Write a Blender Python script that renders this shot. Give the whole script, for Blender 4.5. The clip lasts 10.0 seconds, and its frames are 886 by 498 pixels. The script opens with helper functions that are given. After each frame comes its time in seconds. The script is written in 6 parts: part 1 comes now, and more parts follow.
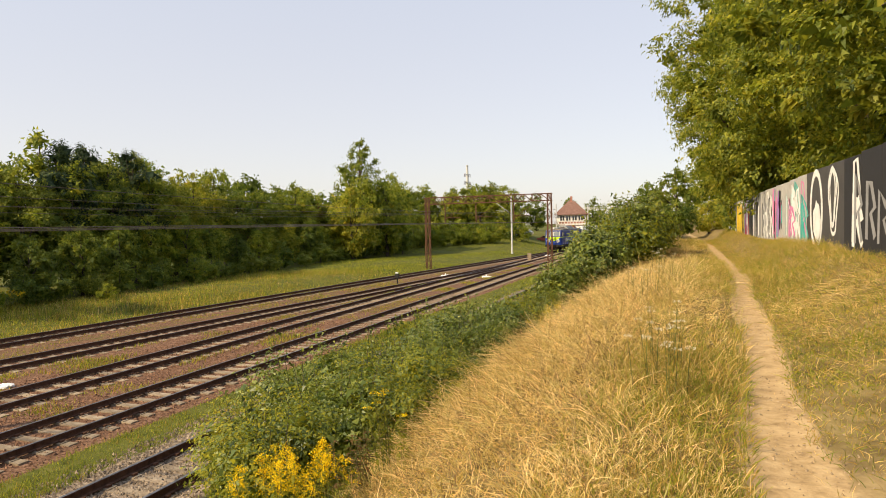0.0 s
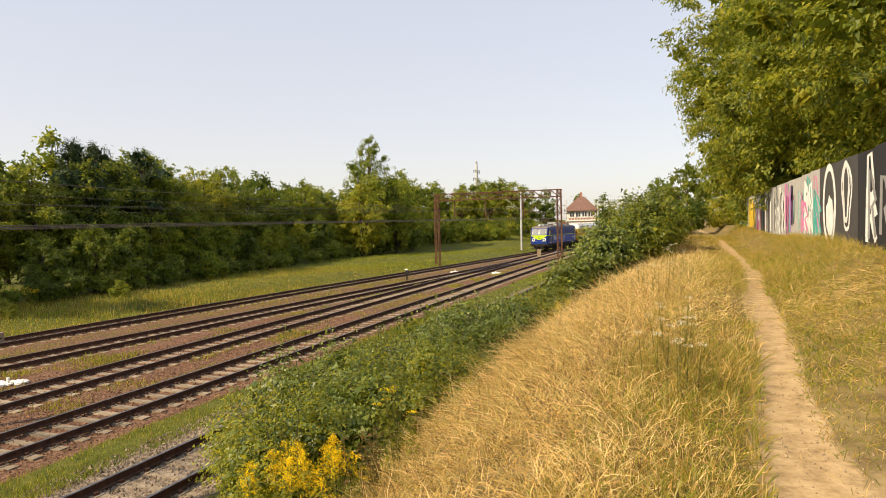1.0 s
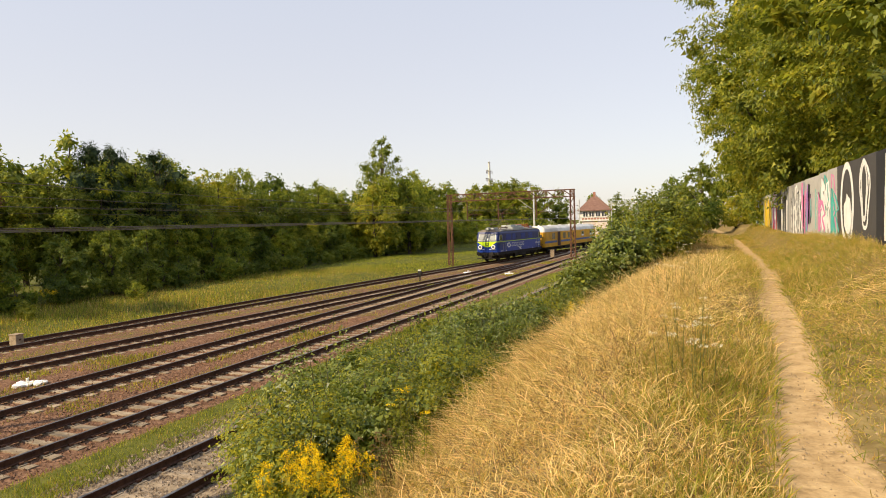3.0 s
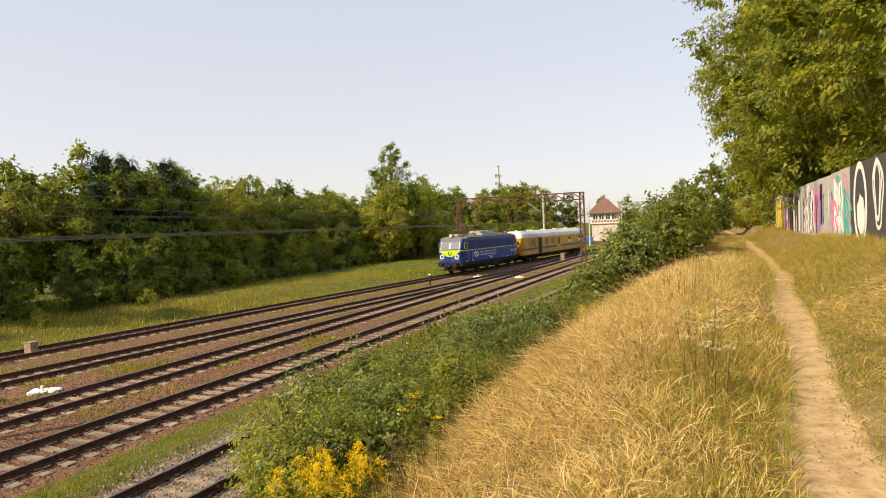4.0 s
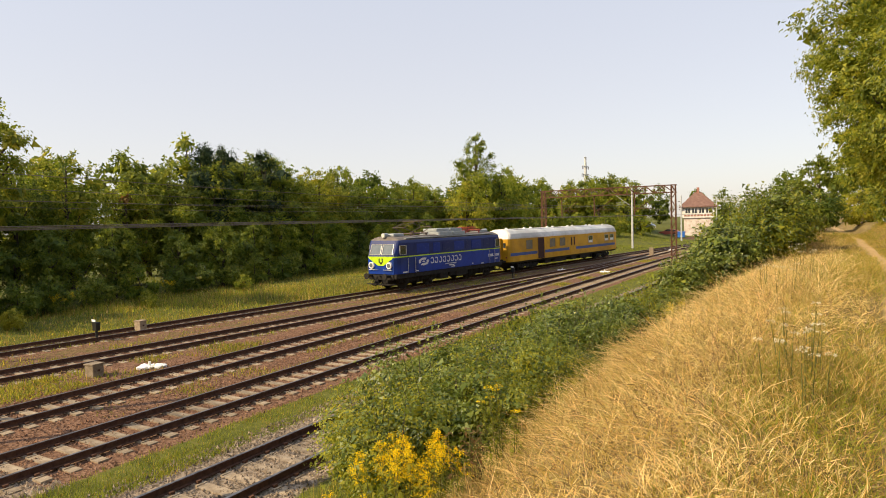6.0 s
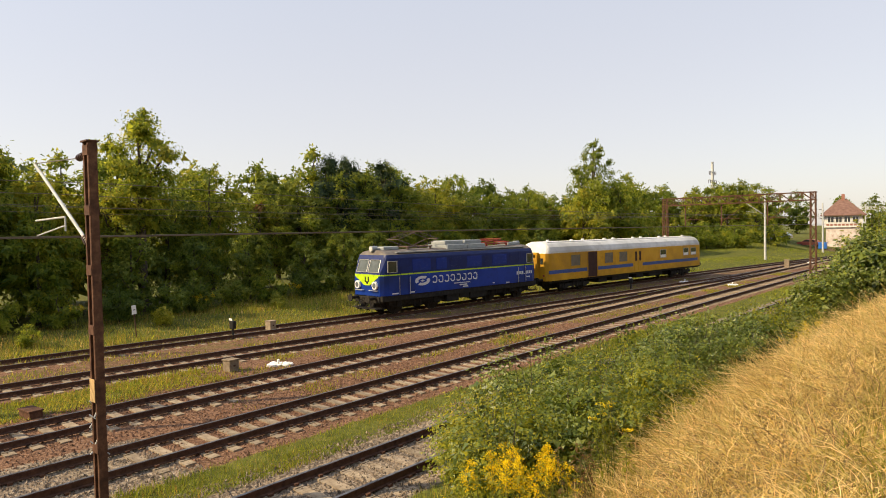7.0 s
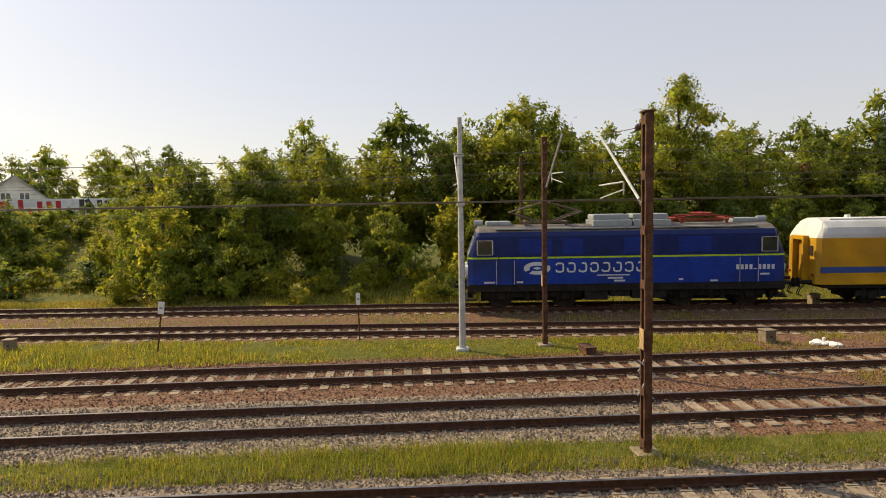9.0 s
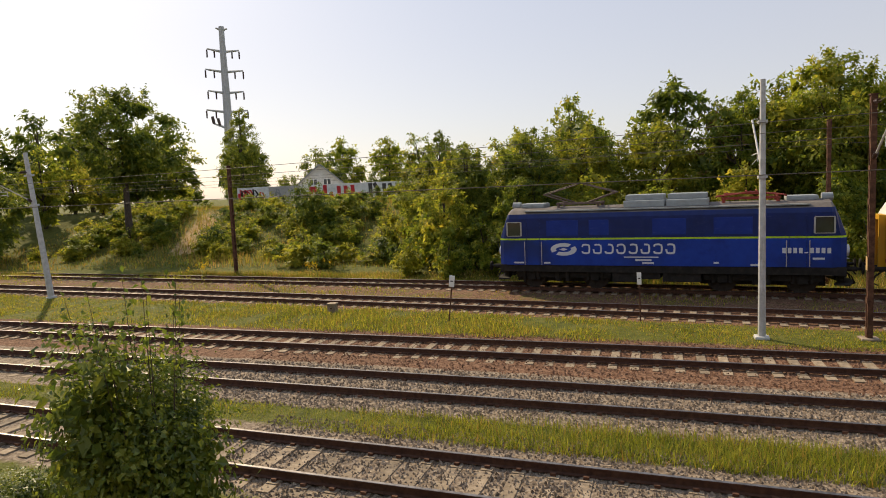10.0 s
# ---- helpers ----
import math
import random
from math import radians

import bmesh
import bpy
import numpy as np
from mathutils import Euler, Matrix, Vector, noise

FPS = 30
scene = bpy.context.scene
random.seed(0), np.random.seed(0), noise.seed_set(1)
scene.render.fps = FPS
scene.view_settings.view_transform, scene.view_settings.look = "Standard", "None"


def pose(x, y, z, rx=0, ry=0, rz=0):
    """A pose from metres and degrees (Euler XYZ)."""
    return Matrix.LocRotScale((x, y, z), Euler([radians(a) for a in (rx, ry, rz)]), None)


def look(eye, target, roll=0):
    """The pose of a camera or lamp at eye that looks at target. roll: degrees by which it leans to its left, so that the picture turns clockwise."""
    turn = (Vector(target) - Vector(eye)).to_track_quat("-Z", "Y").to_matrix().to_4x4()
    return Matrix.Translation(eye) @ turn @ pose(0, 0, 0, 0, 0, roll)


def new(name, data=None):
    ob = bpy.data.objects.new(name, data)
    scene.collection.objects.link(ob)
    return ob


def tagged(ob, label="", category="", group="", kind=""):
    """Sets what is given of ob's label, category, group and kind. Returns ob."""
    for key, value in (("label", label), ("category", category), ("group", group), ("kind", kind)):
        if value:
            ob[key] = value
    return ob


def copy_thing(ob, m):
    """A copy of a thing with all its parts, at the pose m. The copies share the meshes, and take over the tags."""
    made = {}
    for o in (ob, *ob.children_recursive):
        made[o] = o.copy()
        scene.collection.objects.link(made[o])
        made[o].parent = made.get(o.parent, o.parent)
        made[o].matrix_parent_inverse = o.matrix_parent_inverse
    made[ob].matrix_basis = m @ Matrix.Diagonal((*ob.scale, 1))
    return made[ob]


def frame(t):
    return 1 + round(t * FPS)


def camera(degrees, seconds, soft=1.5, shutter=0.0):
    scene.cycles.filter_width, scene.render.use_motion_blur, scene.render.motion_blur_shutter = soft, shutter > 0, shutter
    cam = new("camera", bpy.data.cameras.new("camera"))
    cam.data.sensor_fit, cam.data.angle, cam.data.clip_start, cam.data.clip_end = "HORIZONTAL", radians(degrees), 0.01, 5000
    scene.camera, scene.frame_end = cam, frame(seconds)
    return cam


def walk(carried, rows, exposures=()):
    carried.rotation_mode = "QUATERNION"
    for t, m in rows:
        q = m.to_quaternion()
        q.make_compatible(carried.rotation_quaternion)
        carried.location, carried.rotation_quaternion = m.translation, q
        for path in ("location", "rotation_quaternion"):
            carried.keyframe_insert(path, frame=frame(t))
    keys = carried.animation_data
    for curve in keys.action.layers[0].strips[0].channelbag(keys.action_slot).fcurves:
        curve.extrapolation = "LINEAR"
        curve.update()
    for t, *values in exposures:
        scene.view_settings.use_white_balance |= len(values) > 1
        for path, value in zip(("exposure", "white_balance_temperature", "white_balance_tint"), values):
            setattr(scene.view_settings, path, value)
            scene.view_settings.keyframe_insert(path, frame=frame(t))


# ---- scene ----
cam = camera(70.6, 10.0, soft=0.95)
PATH = [  # seconds, x, y, z, yaw, pitch, roll
    (0.0, 17.941, 0.208, 4.825, 19.66, -2.14, 1.27),
    (0.5, 17.943, 0.216, 4.822, 19.99, -2.54, 1.18),
    (1.0, 17.940, 0.216, 4.825, 20.52, -2.44, 1.46),
    (1.5, 17.939, 0.212, 4.826, 20.92, -2.31, 1.79),
    (2.0, 17.942, 0.217, 4.826, 21.14, -2.18, 2.16),
    (2.5, 17.942, 0.210, 4.828, 21.49, -2.42, 1.71),
    (4.0, 17.943, 0.209, 4.829, 22.56, -1.92, 2.35),
    (4.5, 17.944, 0.206, 4.828, 23.56, -1.89, 2.32),
    (5.0, 17.939, 0.180, 4.829, 24.92, -2.25, 1.84),
    (5.5, 17.933, 0.219, 4.819, 27.15, -2.61, 1.68),
    (7.0, 18.087, 0.061, 4.940, 40.69, -1.56, 1.11),
    (7.5, 18.086, -0.008, 4.923, 49.18, -1.74, 1.05),
    (8.0, 18.107, -0.055, 4.928, 60.81, -2.85, 1.19),
    (8.5, 18.070, -0.139, 4.908, 75.27, -3.43, 0.72),
    (9.0, 18.014, -0.257, 4.942, 86.54, -4.05, 0.97),
    (9.5, 18.012, -0.386, 4.856, 98.34, -4.98, 1.65),
    (10.0, 18.107, -1.299, 4.994, 109.19, -5.44, 2.52),
]
EXPOSURES = [(0.0, 0.34, 7200, 8), (5.5, 0.34, 7200, 8), (7.0, 0.32, 7300, 8), (8.0, 0.23, 7300, 8), (9.0, 0.06, 7200, 8), (10.0, -0.03, 7000, 9)]
walk(cam, [(t, pose(x, y, z, 90 + pitch, roll, yaw)) for t, x, y, z, yaw, pitch, roll in PATH], EXPOSURES)

# ---- light ----
SUN_AZ, SUN_EL = 141.0, 37.0      # yaw from +y towards -x, elevation
world = bpy.data.worlds.new("sky")
scene.world = world
world.use_nodes = True
wn, wl = world.node_tree.nodes, world.node_tree.links
sky = wn.new("ShaderNodeTexSky")
sky.sky_type, sky.sun_disc = "NISHITA", False
sky.sun_elevation, sky.sun_rotation = radians(SUN_EL), radians(-SUN_AZ)
sky.air_density, sky.dust_density, sky.ozone_density, sky.altitude = 0.85, 1.5, 2.6, 50
haze = wn.new("ShaderNodeMix")     # summer haze whitens the whole sky
haze.data_type = "RGBA"
haze.inputs[0].default_value = 0.6
sky_co = wn.new("ShaderNodeTexCoord")
sky_sep = wn.new("ShaderNodeSeparateXYZ")
wl.new(sky_co.outputs["Generated"], sky_sep.inputs[0])
veil = wn.new("ShaderNodeValToRGB")   # milky low down, bluer overhead
veil.color_ramp.elements[0].position, veil.color_ramp.elements[0].color = 0.02, (6.5, 6.1, 6.15, 1)
veil.color_ramp.elements[1].position, veil.color_ramp.elements[1].color = 0.6, (4.9, 5.7, 7.6, 1)
wl.new(sky_sep.outputs[2], veil.inputs[0])
wl.new(veil.outputs[0], haze.inputs[7])
wl.new(sky.outputs[0], haze.inputs[6])
wl.new(haze.outputs[2], wn["Background"].inputs[0])
wn["Background"].inputs[1].default_value = 0.13
sun = new("sun", bpy.data.lights.new("sun", "SUN"))
sun.data.energy, sun.data.angle, sun.data.color = 5.4, radians(0.6), (1.0, 0.83, 0.58)
saz, sel = radians(SUN_AZ), radians(SUN_EL)
SUN_DIR = Vector((-math.sin(saz) * math.cos(sel), math.cos(saz) * math.cos(sel), math.sin(sel)))
sun.matrix_world = look(SUN_DIR * 100, (0, 0, 0))


# ---- materials ----
def material(name, stops, scale=4.0, rough=0.8, metal=0.0, bump=0.0, bump_scale=None, island=0.0, obj=0.0,
             translucent=0.0, spec=0.3, stretch=(1, 1, 1), grime=None):
    """Noise-varied surface. stops: colours along the noise; island/obj: brightness spread per piece or per object."""
    m = bpy.data.materials.new(name)
    m.use_nodes = True
    n, l = m.node_tree.nodes, m.node_tree.links
    b = n["Principled BSDF"]
    co = n.new("ShaderNodeTexCoord")
    mp = n.new("ShaderNodeMapping")
    mp.inputs["Scale"].default_value = stretch
    l.new(co.outputs["Object"], mp.inputs[0])
    no = n.new("ShaderNodeTexNoise")
    no.inputs["Scale"].default_value, no.inputs["Detail"].default_value, no.inputs["Roughness"].default_value = scale, 6, 0.65
    l.new(mp.outputs[0], no.inputs["Vector"])
    ramp = n.new("ShaderNodeValToRGB")
    while len(ramp.color_ramp.elements) < len(stops):
        ramp.color_ramp.elements.new(0.5)
    for i, (e, c) in enumerate(zip(ramp.color_ramp.elements, stops)):
        e.position, e.color = 0.3 + 0.4 * i / max(1, len(stops) - 1), (*c, 1)
    l.new(no.outputs[0], ramp.inputs[0])
    col = ramp.outputs[0]
    if grime:
        g = n.new("ShaderNodeTexNoise")
        g.inputs["Scale"].default_value, g.inputs["Detail"].default_value = scale * 0.23, 8
        l.new(mp.outputs[0], g.inputs["Vector"])
        gr = n.new("ShaderNodeMapRange")
        gr.inputs[1].default_value, gr.inputs[2].default_value = 0.48, 0.72
        l.new(g.outputs[0], gr.inputs[0])
        gm = n.new("ShaderNodeMix")
        gm.data_type = "RGBA"
        l.new(gr.outputs[0], gm.inputs[0]), l.new(col, gm.inputs[6])
        gm.inputs[7].default_value = (*grime, 1)
        col = gm.outputs[2]
    for amount, socket in ((island, "Random Per Island"), (obj, "Random")):
        if amount:
            src = n.new("ShaderNodeNewGeometry" if socket != "Random" else "ShaderNodeObjectInfo").outputs[socket]
            mr = n.new("ShaderNodeMapRange")
            mr.inputs[3].default_value, mr.inputs[4].default_value = 1 - amount, 1 + amount
            l.new(src, mr.inputs[0])
            hs = n.new("ShaderNodeHueSaturation")
            l.new(mr.outputs[0], hs.inputs["Value"]), l.new(col, hs.inputs["Color"])
            if translucent:
                mh = n.new("ShaderNodeMapRange")
                mh.inputs[3].default_value, mh.inputs[4].default_value = 0.5 + 0.05 * amount, 0.5 - 0.07 * amount
                l.new(src, mh.inputs[0]), l.new(mh.outputs[0], hs.inputs["Hue"])
            col = hs.outputs[0]
    l.new(col, b.inputs["Base Color"])
    b.inputs["Roughness"].default_value, b.inputs["Metallic"].default_value = rough, metal
    b.inputs["Specular IOR Level"].default_value = spec
    if bump:
        bn = n.new("ShaderNodeTexNoise")
        bn.inputs["Scale"].default_value, bn.inputs["Detail"].default_value = bump_scale or scale * 6, 5
        l.new(mp.outputs[0], bn.inputs["Vector"])
        bu = n.new("ShaderNodeBump")
        bu.inputs["Strength"].default_value, bu.inputs["Distance"].default_value = 0.8, bump
        l.new(bn.outputs[0], bu.inputs["Height"]), l.new(bu.outputs[0], b.inputs["Normal"])
    if translucent:
        tr = n.new("ShaderNodeBsdfTranslucent")
        th = n.new("ShaderNodeHueSaturation")      # light through a leaf is brighter and yellower
        th.inputs["Hue"].default_value, th.inputs["Value"].default_value = 0.487, 2.0
        l.new(col, th.inputs["Color"]), l.new(th.outputs[0], tr.inputs[0])
        mx = n.new("ShaderNodeMixShader")
        mx.inputs[0].default_value = translucent
        l.new(b.outputs[0], mx.inputs[1]), l.new(tr.outputs[0], mx.inputs[2])
        l.new(mx.outputs[0], n["Material Output"].inputs[0])
    return m


def plain(name, c, rough=0.6, metal=0.0, dirt=0.25, scale=3.0, spec=0.4):
    d = tuple(v * (1 - dirt) for v in c)
    e = tuple(min(1, v * (1 + dirt * 0.5)) for v in c)
    return material(name, [d, c, e], scale, rough, metal, 0.002, scale * 8, spec=spec)


RUST = material("rusty_steel", [(0.045, 0.022, 0.014), (0.10, 0.045, 0.026), (0.17, 0.085, 0.05)], 6, 0.85, 0.1, 0.004)
RAIL_SIDE = material("rail_rust", [(0.05, 0.024, 0.016), (0.09, 0.042, 0.026), (0.12, 0.06, 0.036)], 9, 0.9, 0.1, 0.003)
RAIL_TOP = material("rail_head", [(0.10, 0.085, 0.075), (0.20, 0.18, 0.17), (0.28, 0.26, 0.25)], 5, 0.38, 0.85)
CONCRETE = material("sleeper_concrete", [(0.165, 0.120, 0.080), (0.265, 0.205, 0.142), (0.345, 0.275, 0.200)], 5, 0.92, 0, 0.006, 40, obj=0.22)
POLE_GREY = material("galvanised_grey", [(0.36, 0.36, 0.35), (0.48, 0.48, 0.47), (0.58, 0.58, 0.57)], 5, 0.7, 0.1, 0.003)
STONE = material("ballast_stone", [(0.095, 0.046, 0.026), (0.195, 0.102, 0.060), (0.290, 0.172, 0.112)], 3, 0.95, 0, 0.003, 60, island=0.45)
STONE_GREY = material("ballast_stone_grey", [(0.128, 0.094, 0.066), (0.232, 0.178, 0.130), (0.340, 0.275, 0.208)], 3, 0.95, 0, 0.003, 60, island=0.45)
PEBBLE = material("path_pebble", [(0.24, 0.17, 0.10), (0.36, 0.27, 0.17)], 3, 0.95, 0, island=0.35)
WHITE = plain("white_paint", (0.78, 0.77, 0.74), 0.7, dirt=0.12)
BLACK = plain("black_paint", (0.012, 0.012, 0.013), 0.5)
YELLOW_MARK = plain("faded_yellow", (0.50, 0.33, 0.15), 0.8)
WIRE = plain("dull_wire", (0.15, 0.125, 0.10), 0.5, 0.3)
PORCELAIN = plain("brown_insulator", (0.06, 0.03, 0.02), 0.3)
BARK = material("bark", [(0.035, 0.026, 0.02), (0.08, 0.06, 0.045), (0.14, 0.11, 0.085)], 6, 0.95, 0, 0.02, 30, stretch=(3, 3, 0.6))
LEAF = material("leaf_green", [(0.078, 0.120, 0.012), (0.145, 0.190, 0.019), (0.225, 0.255, 0.028)], 0.5, 0.62, 0, island=0.45, obj=0.2, translucent=0.5, spec=0.3)
LEAF_DARK = material("leaf_dark", [(0.060, 0.098, 0.014), (0.112, 0.152, 0.020), (0.172, 0.205, 0.026)], 0.5, 0.6, 0, island=0.4, obj=0.25, translucent=0.45, spec=0.3)
LEAF_YEL = material("leaf_yellowgreen", [(0.130, 0.155, 0.014), (0.220, 0.235, 0.022), (0.300, 0.298, 0.031)], 0.5, 0.62, 0, island=0.4, obj=0.2, translucent=0.5, spec=0.3)
LEAF_BUSH = material("leaf_bush", [(0.052, 0.085, 0.010), (0.108, 0.148, 0.017), (0.200, 0.236, 0.032)], 0.9, 0.5, 0, island=0.5, obj=0.15, translucent=0.22, spec=0.55)
LEAF_ASH = material("leaf_ash", [(0.088, 0.122, 0.011), (0.165, 0.200, 0.019), (0.270, 0.288, 0.030)], 0.4, 0.55, 0, island=0.5, obj=0.12, translucent=0.42, spec=0.35)
LEAF_RUST = material("leaf_brown", [(0.09, 0.06, 0.016), (0.15, 0.095, 0.022)], 0.8, 0.7, 0, island=0.4, translucent=0.3)
PINE = material("pine_needle", [(0.022, 0.045, 0.016), (0.04, 0.068, 0.022)], 0.6, 0.7, 0, island=0.4, translucent=0.1)
GRASS = material("grass_green", [(0.111, 0.15, 0.015), (0.176, 0.206, 0.024), (0.247, 0.25, 0.035)], 0.35, 0.7, 0, island=0.45, translucent=0.35, spec=0.2)
GRASS_DULL = material("grass_olive", [(0.170, 0.145, 0.022), (0.275, 0.213, 0.038), (0.390, 0.285, 0.064)], 0.35, 0.75, 0, island=0.45, translucent=0.3, spec=0.2)
STRAW = material("dry_grass", [(0.330, 0.240, 0.070), (0.510, 0.385, 0.125), (0.650, 0.515, 0.205)], 0.6, 0.75, 0, island=0.35, translucent=0.25, spec=0.25)
STRAW_PALE = material("pale_straw", [(0.50, 0.385, 0.14), (0.67, 0.53, 0.22), (0.79, 0.65, 0.32)], 0.6, 0.7, 0, island=0.4, translucent=0.2, spec=0.3)
GOLD = material("goldenrod_flower", [(0.48, 0.355, 0.005), (0.64, 0.48, 0.010), (0.76, 0.60, 0.020)], 3, 0.8, 0, island=0.3, translucent=0.2)
YARROW = plain("yarrow_flower", (0.72, 0.68, 0.52), 0.9)
STEM = plain("plant_stem", (0.13, 0.13, 0.03), 0.8)
STEM_DRY = plain("dry_stem", (0.17, 0.10, 0.045), 0.85)


def ground_material():
    """Earth, grass and ballast laid over one another by the zone weights stored on the ground."""
    m = bpy.data.materials.new("ground_cover")
    m.use_nodes = True
    n, l = m.node_tree.nodes, m.node_tree.links
    b = n["Principled BSDF"]
    co = n.new("ShaderNodeTexCoord")

    def noise_colour(scale, stops, detail=8):
        t = n.new("ShaderNodeTexNoise")
        t.inputs["Scale"].default_value, t.inputs["Detail"].default_value, t.inputs["Roughness"].default_value = scale, detail, 0.7
        l.new(co.outputs["Object"], t.inputs["Vector"])
        r = n.new("ShaderNodeValToRGB")
        while len(r.color_ramp.elements) < len(stops):
            r.color_ramp.elements.new(0.5)
        for i, (e, c) in enumerate(zip(r.color_ramp.elements, stops)):
            e.position, e.color = 0.3 + 0.4 * i / (len(stops) - 1), (*c, 1)
        l.new(t.outputs[0], r.inputs[0])
        return r.outputs[0]

    def stones(scale, stops):
        v = n.new("ShaderNodeTexVoronoi")
        v.inputs["Scale"].default_value = scale
        l.new(co.outputs["Object"], v.inputs["Vector"])
        s = n.new("ShaderNodeSeparateColor")
        l.new(v.outputs["Color"], s.inputs[0])
        r = n.new("ShaderNodeValToRGB")
        while len(r.color_ramp.elements) < len(stops):
            r.color_ramp.elements.new(0.5)
        for i, (e, c) in enumerate(zip(r.color_ramp.elements, stops)):
            e.position, e.color = i / (len(stops) - 1), (*c, 1)
        l.new(s.outputs[0], r.inputs[0])
        return r.outputs[0], v.outputs["Distance"]

    ballast, dist = stones(16, [(0.074, 0.037, 0.022), (0.155, 0.082, 0.050), (0.240, 0.138, 0.088)])
    grey, _ = stones(16, [(0.122, 0.090, 0.063), (0.218, 0.167, 0.122), (0.320, 0.257, 0.193)])
    green = noise_colour(2.6, [(0.045, 0.050, 0.012), (0.098, 0.105, 0.018), (0.160, 0.142, 0.040)])
    dry = noise_colour(2.0, [(0.09, 0.06, 0.024), (0.19, 0.135, 0.052), (0.32, 0.24, 0.10)])
    earth = noise_colour(5.0, [(0.23, 0.15, 0.07), (0.40, 0.275, 0.14), (0.52, 0.375, 0.20)])
    wob = n.new("ShaderNodeTexNoise")
    wob.inputs["Scale"].default_value, wob.inputs["Detail"].default_value = 1.7, 6
    l.new(co.outputs["Object"], wob.inputs["Vector"])
    at = n.new("ShaderNodeAttribute")
    at.attribute_name = "zone"
    sp = n.new("ShaderNodeSeparateColor")
    l.new(at.outputs["Color"], sp.inputs[0])

    def over(base, top, weight):
        # the weight's edge is roughened by noise
        a = n.new("ShaderNodeMath")
        a.operation = "MULTIPLY_ADD"
        l.new(wob.outputs[0], a.inputs[0])
        a.inputs[1].default_value = 0.7
        l.new(weight, a.inputs[2])
        r = n.new("ShaderNodeMapRange")
        r.inputs[1].default_value, r.inputs[2].default_value = 0.72, 0.98
        l.new(a.outputs[0], r.inputs[0])
        x = n.new("ShaderNodeMix")
        x.data_type = "RGBA"
        l.new(r.outputs[0], x.inputs[0]), l.new(base, x.inputs[6]), l.new(top, x.inputs[7])
        return x.outputs[2]

    c = over(ballast, grey, at.outputs["Alpha"])
    c = over(c, green, sp.outputs[0])
    c = over(c, dry, sp.outputs[1])
    c = over(c, earth, sp.outputs[2])
    l.new(c, b.inputs["Base Color"])
    b.inputs["Roughness"].default_value, b.inputs["Specular IOR Level"].default_value = 0.95, 0.15
    bu = n.new("ShaderNodeBump")
    bu.inputs["Strength"].default_value, bu.inputs["Distance"].default_value = 0.6, 0.03
    cover = n.new("ShaderNodeMath")
    cover.operation, cover.use_clamp = "ADD", True
    l.new(sp.outputs[1], cover.inputs[0]), l.new(sp.outputs[2], cover.inputs[1])
    bare = n.new("ShaderNodeMath")
    bare.operation = "SUBTRACT"
    bare.inputs[0].default_value = 1.0
    l.new(cover.outputs[0], bare.inputs[1])
    hgt = n.new("ShaderNodeMath")
    hgt.operation = "MULTIPLY"
    l.new(dist, hgt.inputs[0]), l.new(bare.outputs[0], hgt.inputs[1])
    l.new(hgt.outputs[0], bu.inputs["Height"])
    bf = n.new("ShaderNodeTexNoise")
    bf.inputs["Scale"].default_value, bf.inputs["Detail"].default_value = 25, 8
    l.new(co.outputs["Object"], bf.inputs["Vector"])
    bu2 = n.new("ShaderNodeBump")
    bu2.inputs["Strength"].default_value, bu2.inputs["Distance"].default_value = 0.5, 0.02
    l.new(bf.outputs[0], bu2.inputs["Height"]), l.new(bu.outputs[0], bu2.inputs["Normal"]), l.new(bu2.outputs[0], b.inputs["Normal"])
    return m


GROUND = ground_material()


# ---- mesh helpers ----
def poly_mesh(name, verts, faces, mats, face_mat=None, smooth=False):
    """Mesh from arrays; faces is an (n, k) array of vertex numbers."""
    me = bpy.data.meshes.new(name)
    verts, faces = np.asarray(verts, np.float32), np.asarray(faces, np.int32)
    k = faces.shape[1]
    me.vertices.add(len(verts))
    me.vertices.foreach_set("co", verts.ravel())
    me.loops.add(faces.size)
    me.loops.foreach_set("vertex_index", faces.ravel())
    me.polygons.add(len(faces))
    me.polygons.foreach_set("loop_start", np.arange(0, faces.size, k, dtype=np.int32))
    me.polygons.foreach_set("loop_total", np.full(len(faces), k, np.int32))
    if face_mat is not None:
        me.polygons.foreach_set("material_index", np.asarray(face_mat, np.int32))
    me.polygons.foreach_set("use_smooth", np.full(len(faces), smooth))
    for m in mats if isinstance(mats, (list, tuple)) else [mats]:
        me.materials.append(m)
    me.update(calc_edges=True)
    return me


def child(name, me, parent, label="", m=None):
    ob = new(name, me)
    ob.parent = parent
    if m is not None:
        ob.matrix_basis = m
    return tagged(ob, label)


def part(name, bm, mat, parent, label="", smooth=False):
    """Links a bmesh as one mesh object under a thing or a part."""
    me = bpy.data.meshes.new(name)
    bmesh.ops.recalc_face_normals(bm, faces=bm.faces)
    for f in bm.faces:
        f.smooth = smooth
    bm.to_mesh(me)
    bm.free()
    for m in mat if isinstance(mat, (list, tuple)) else [mat]:
        me.materials.append(m)
    return child(name, me, parent, label)


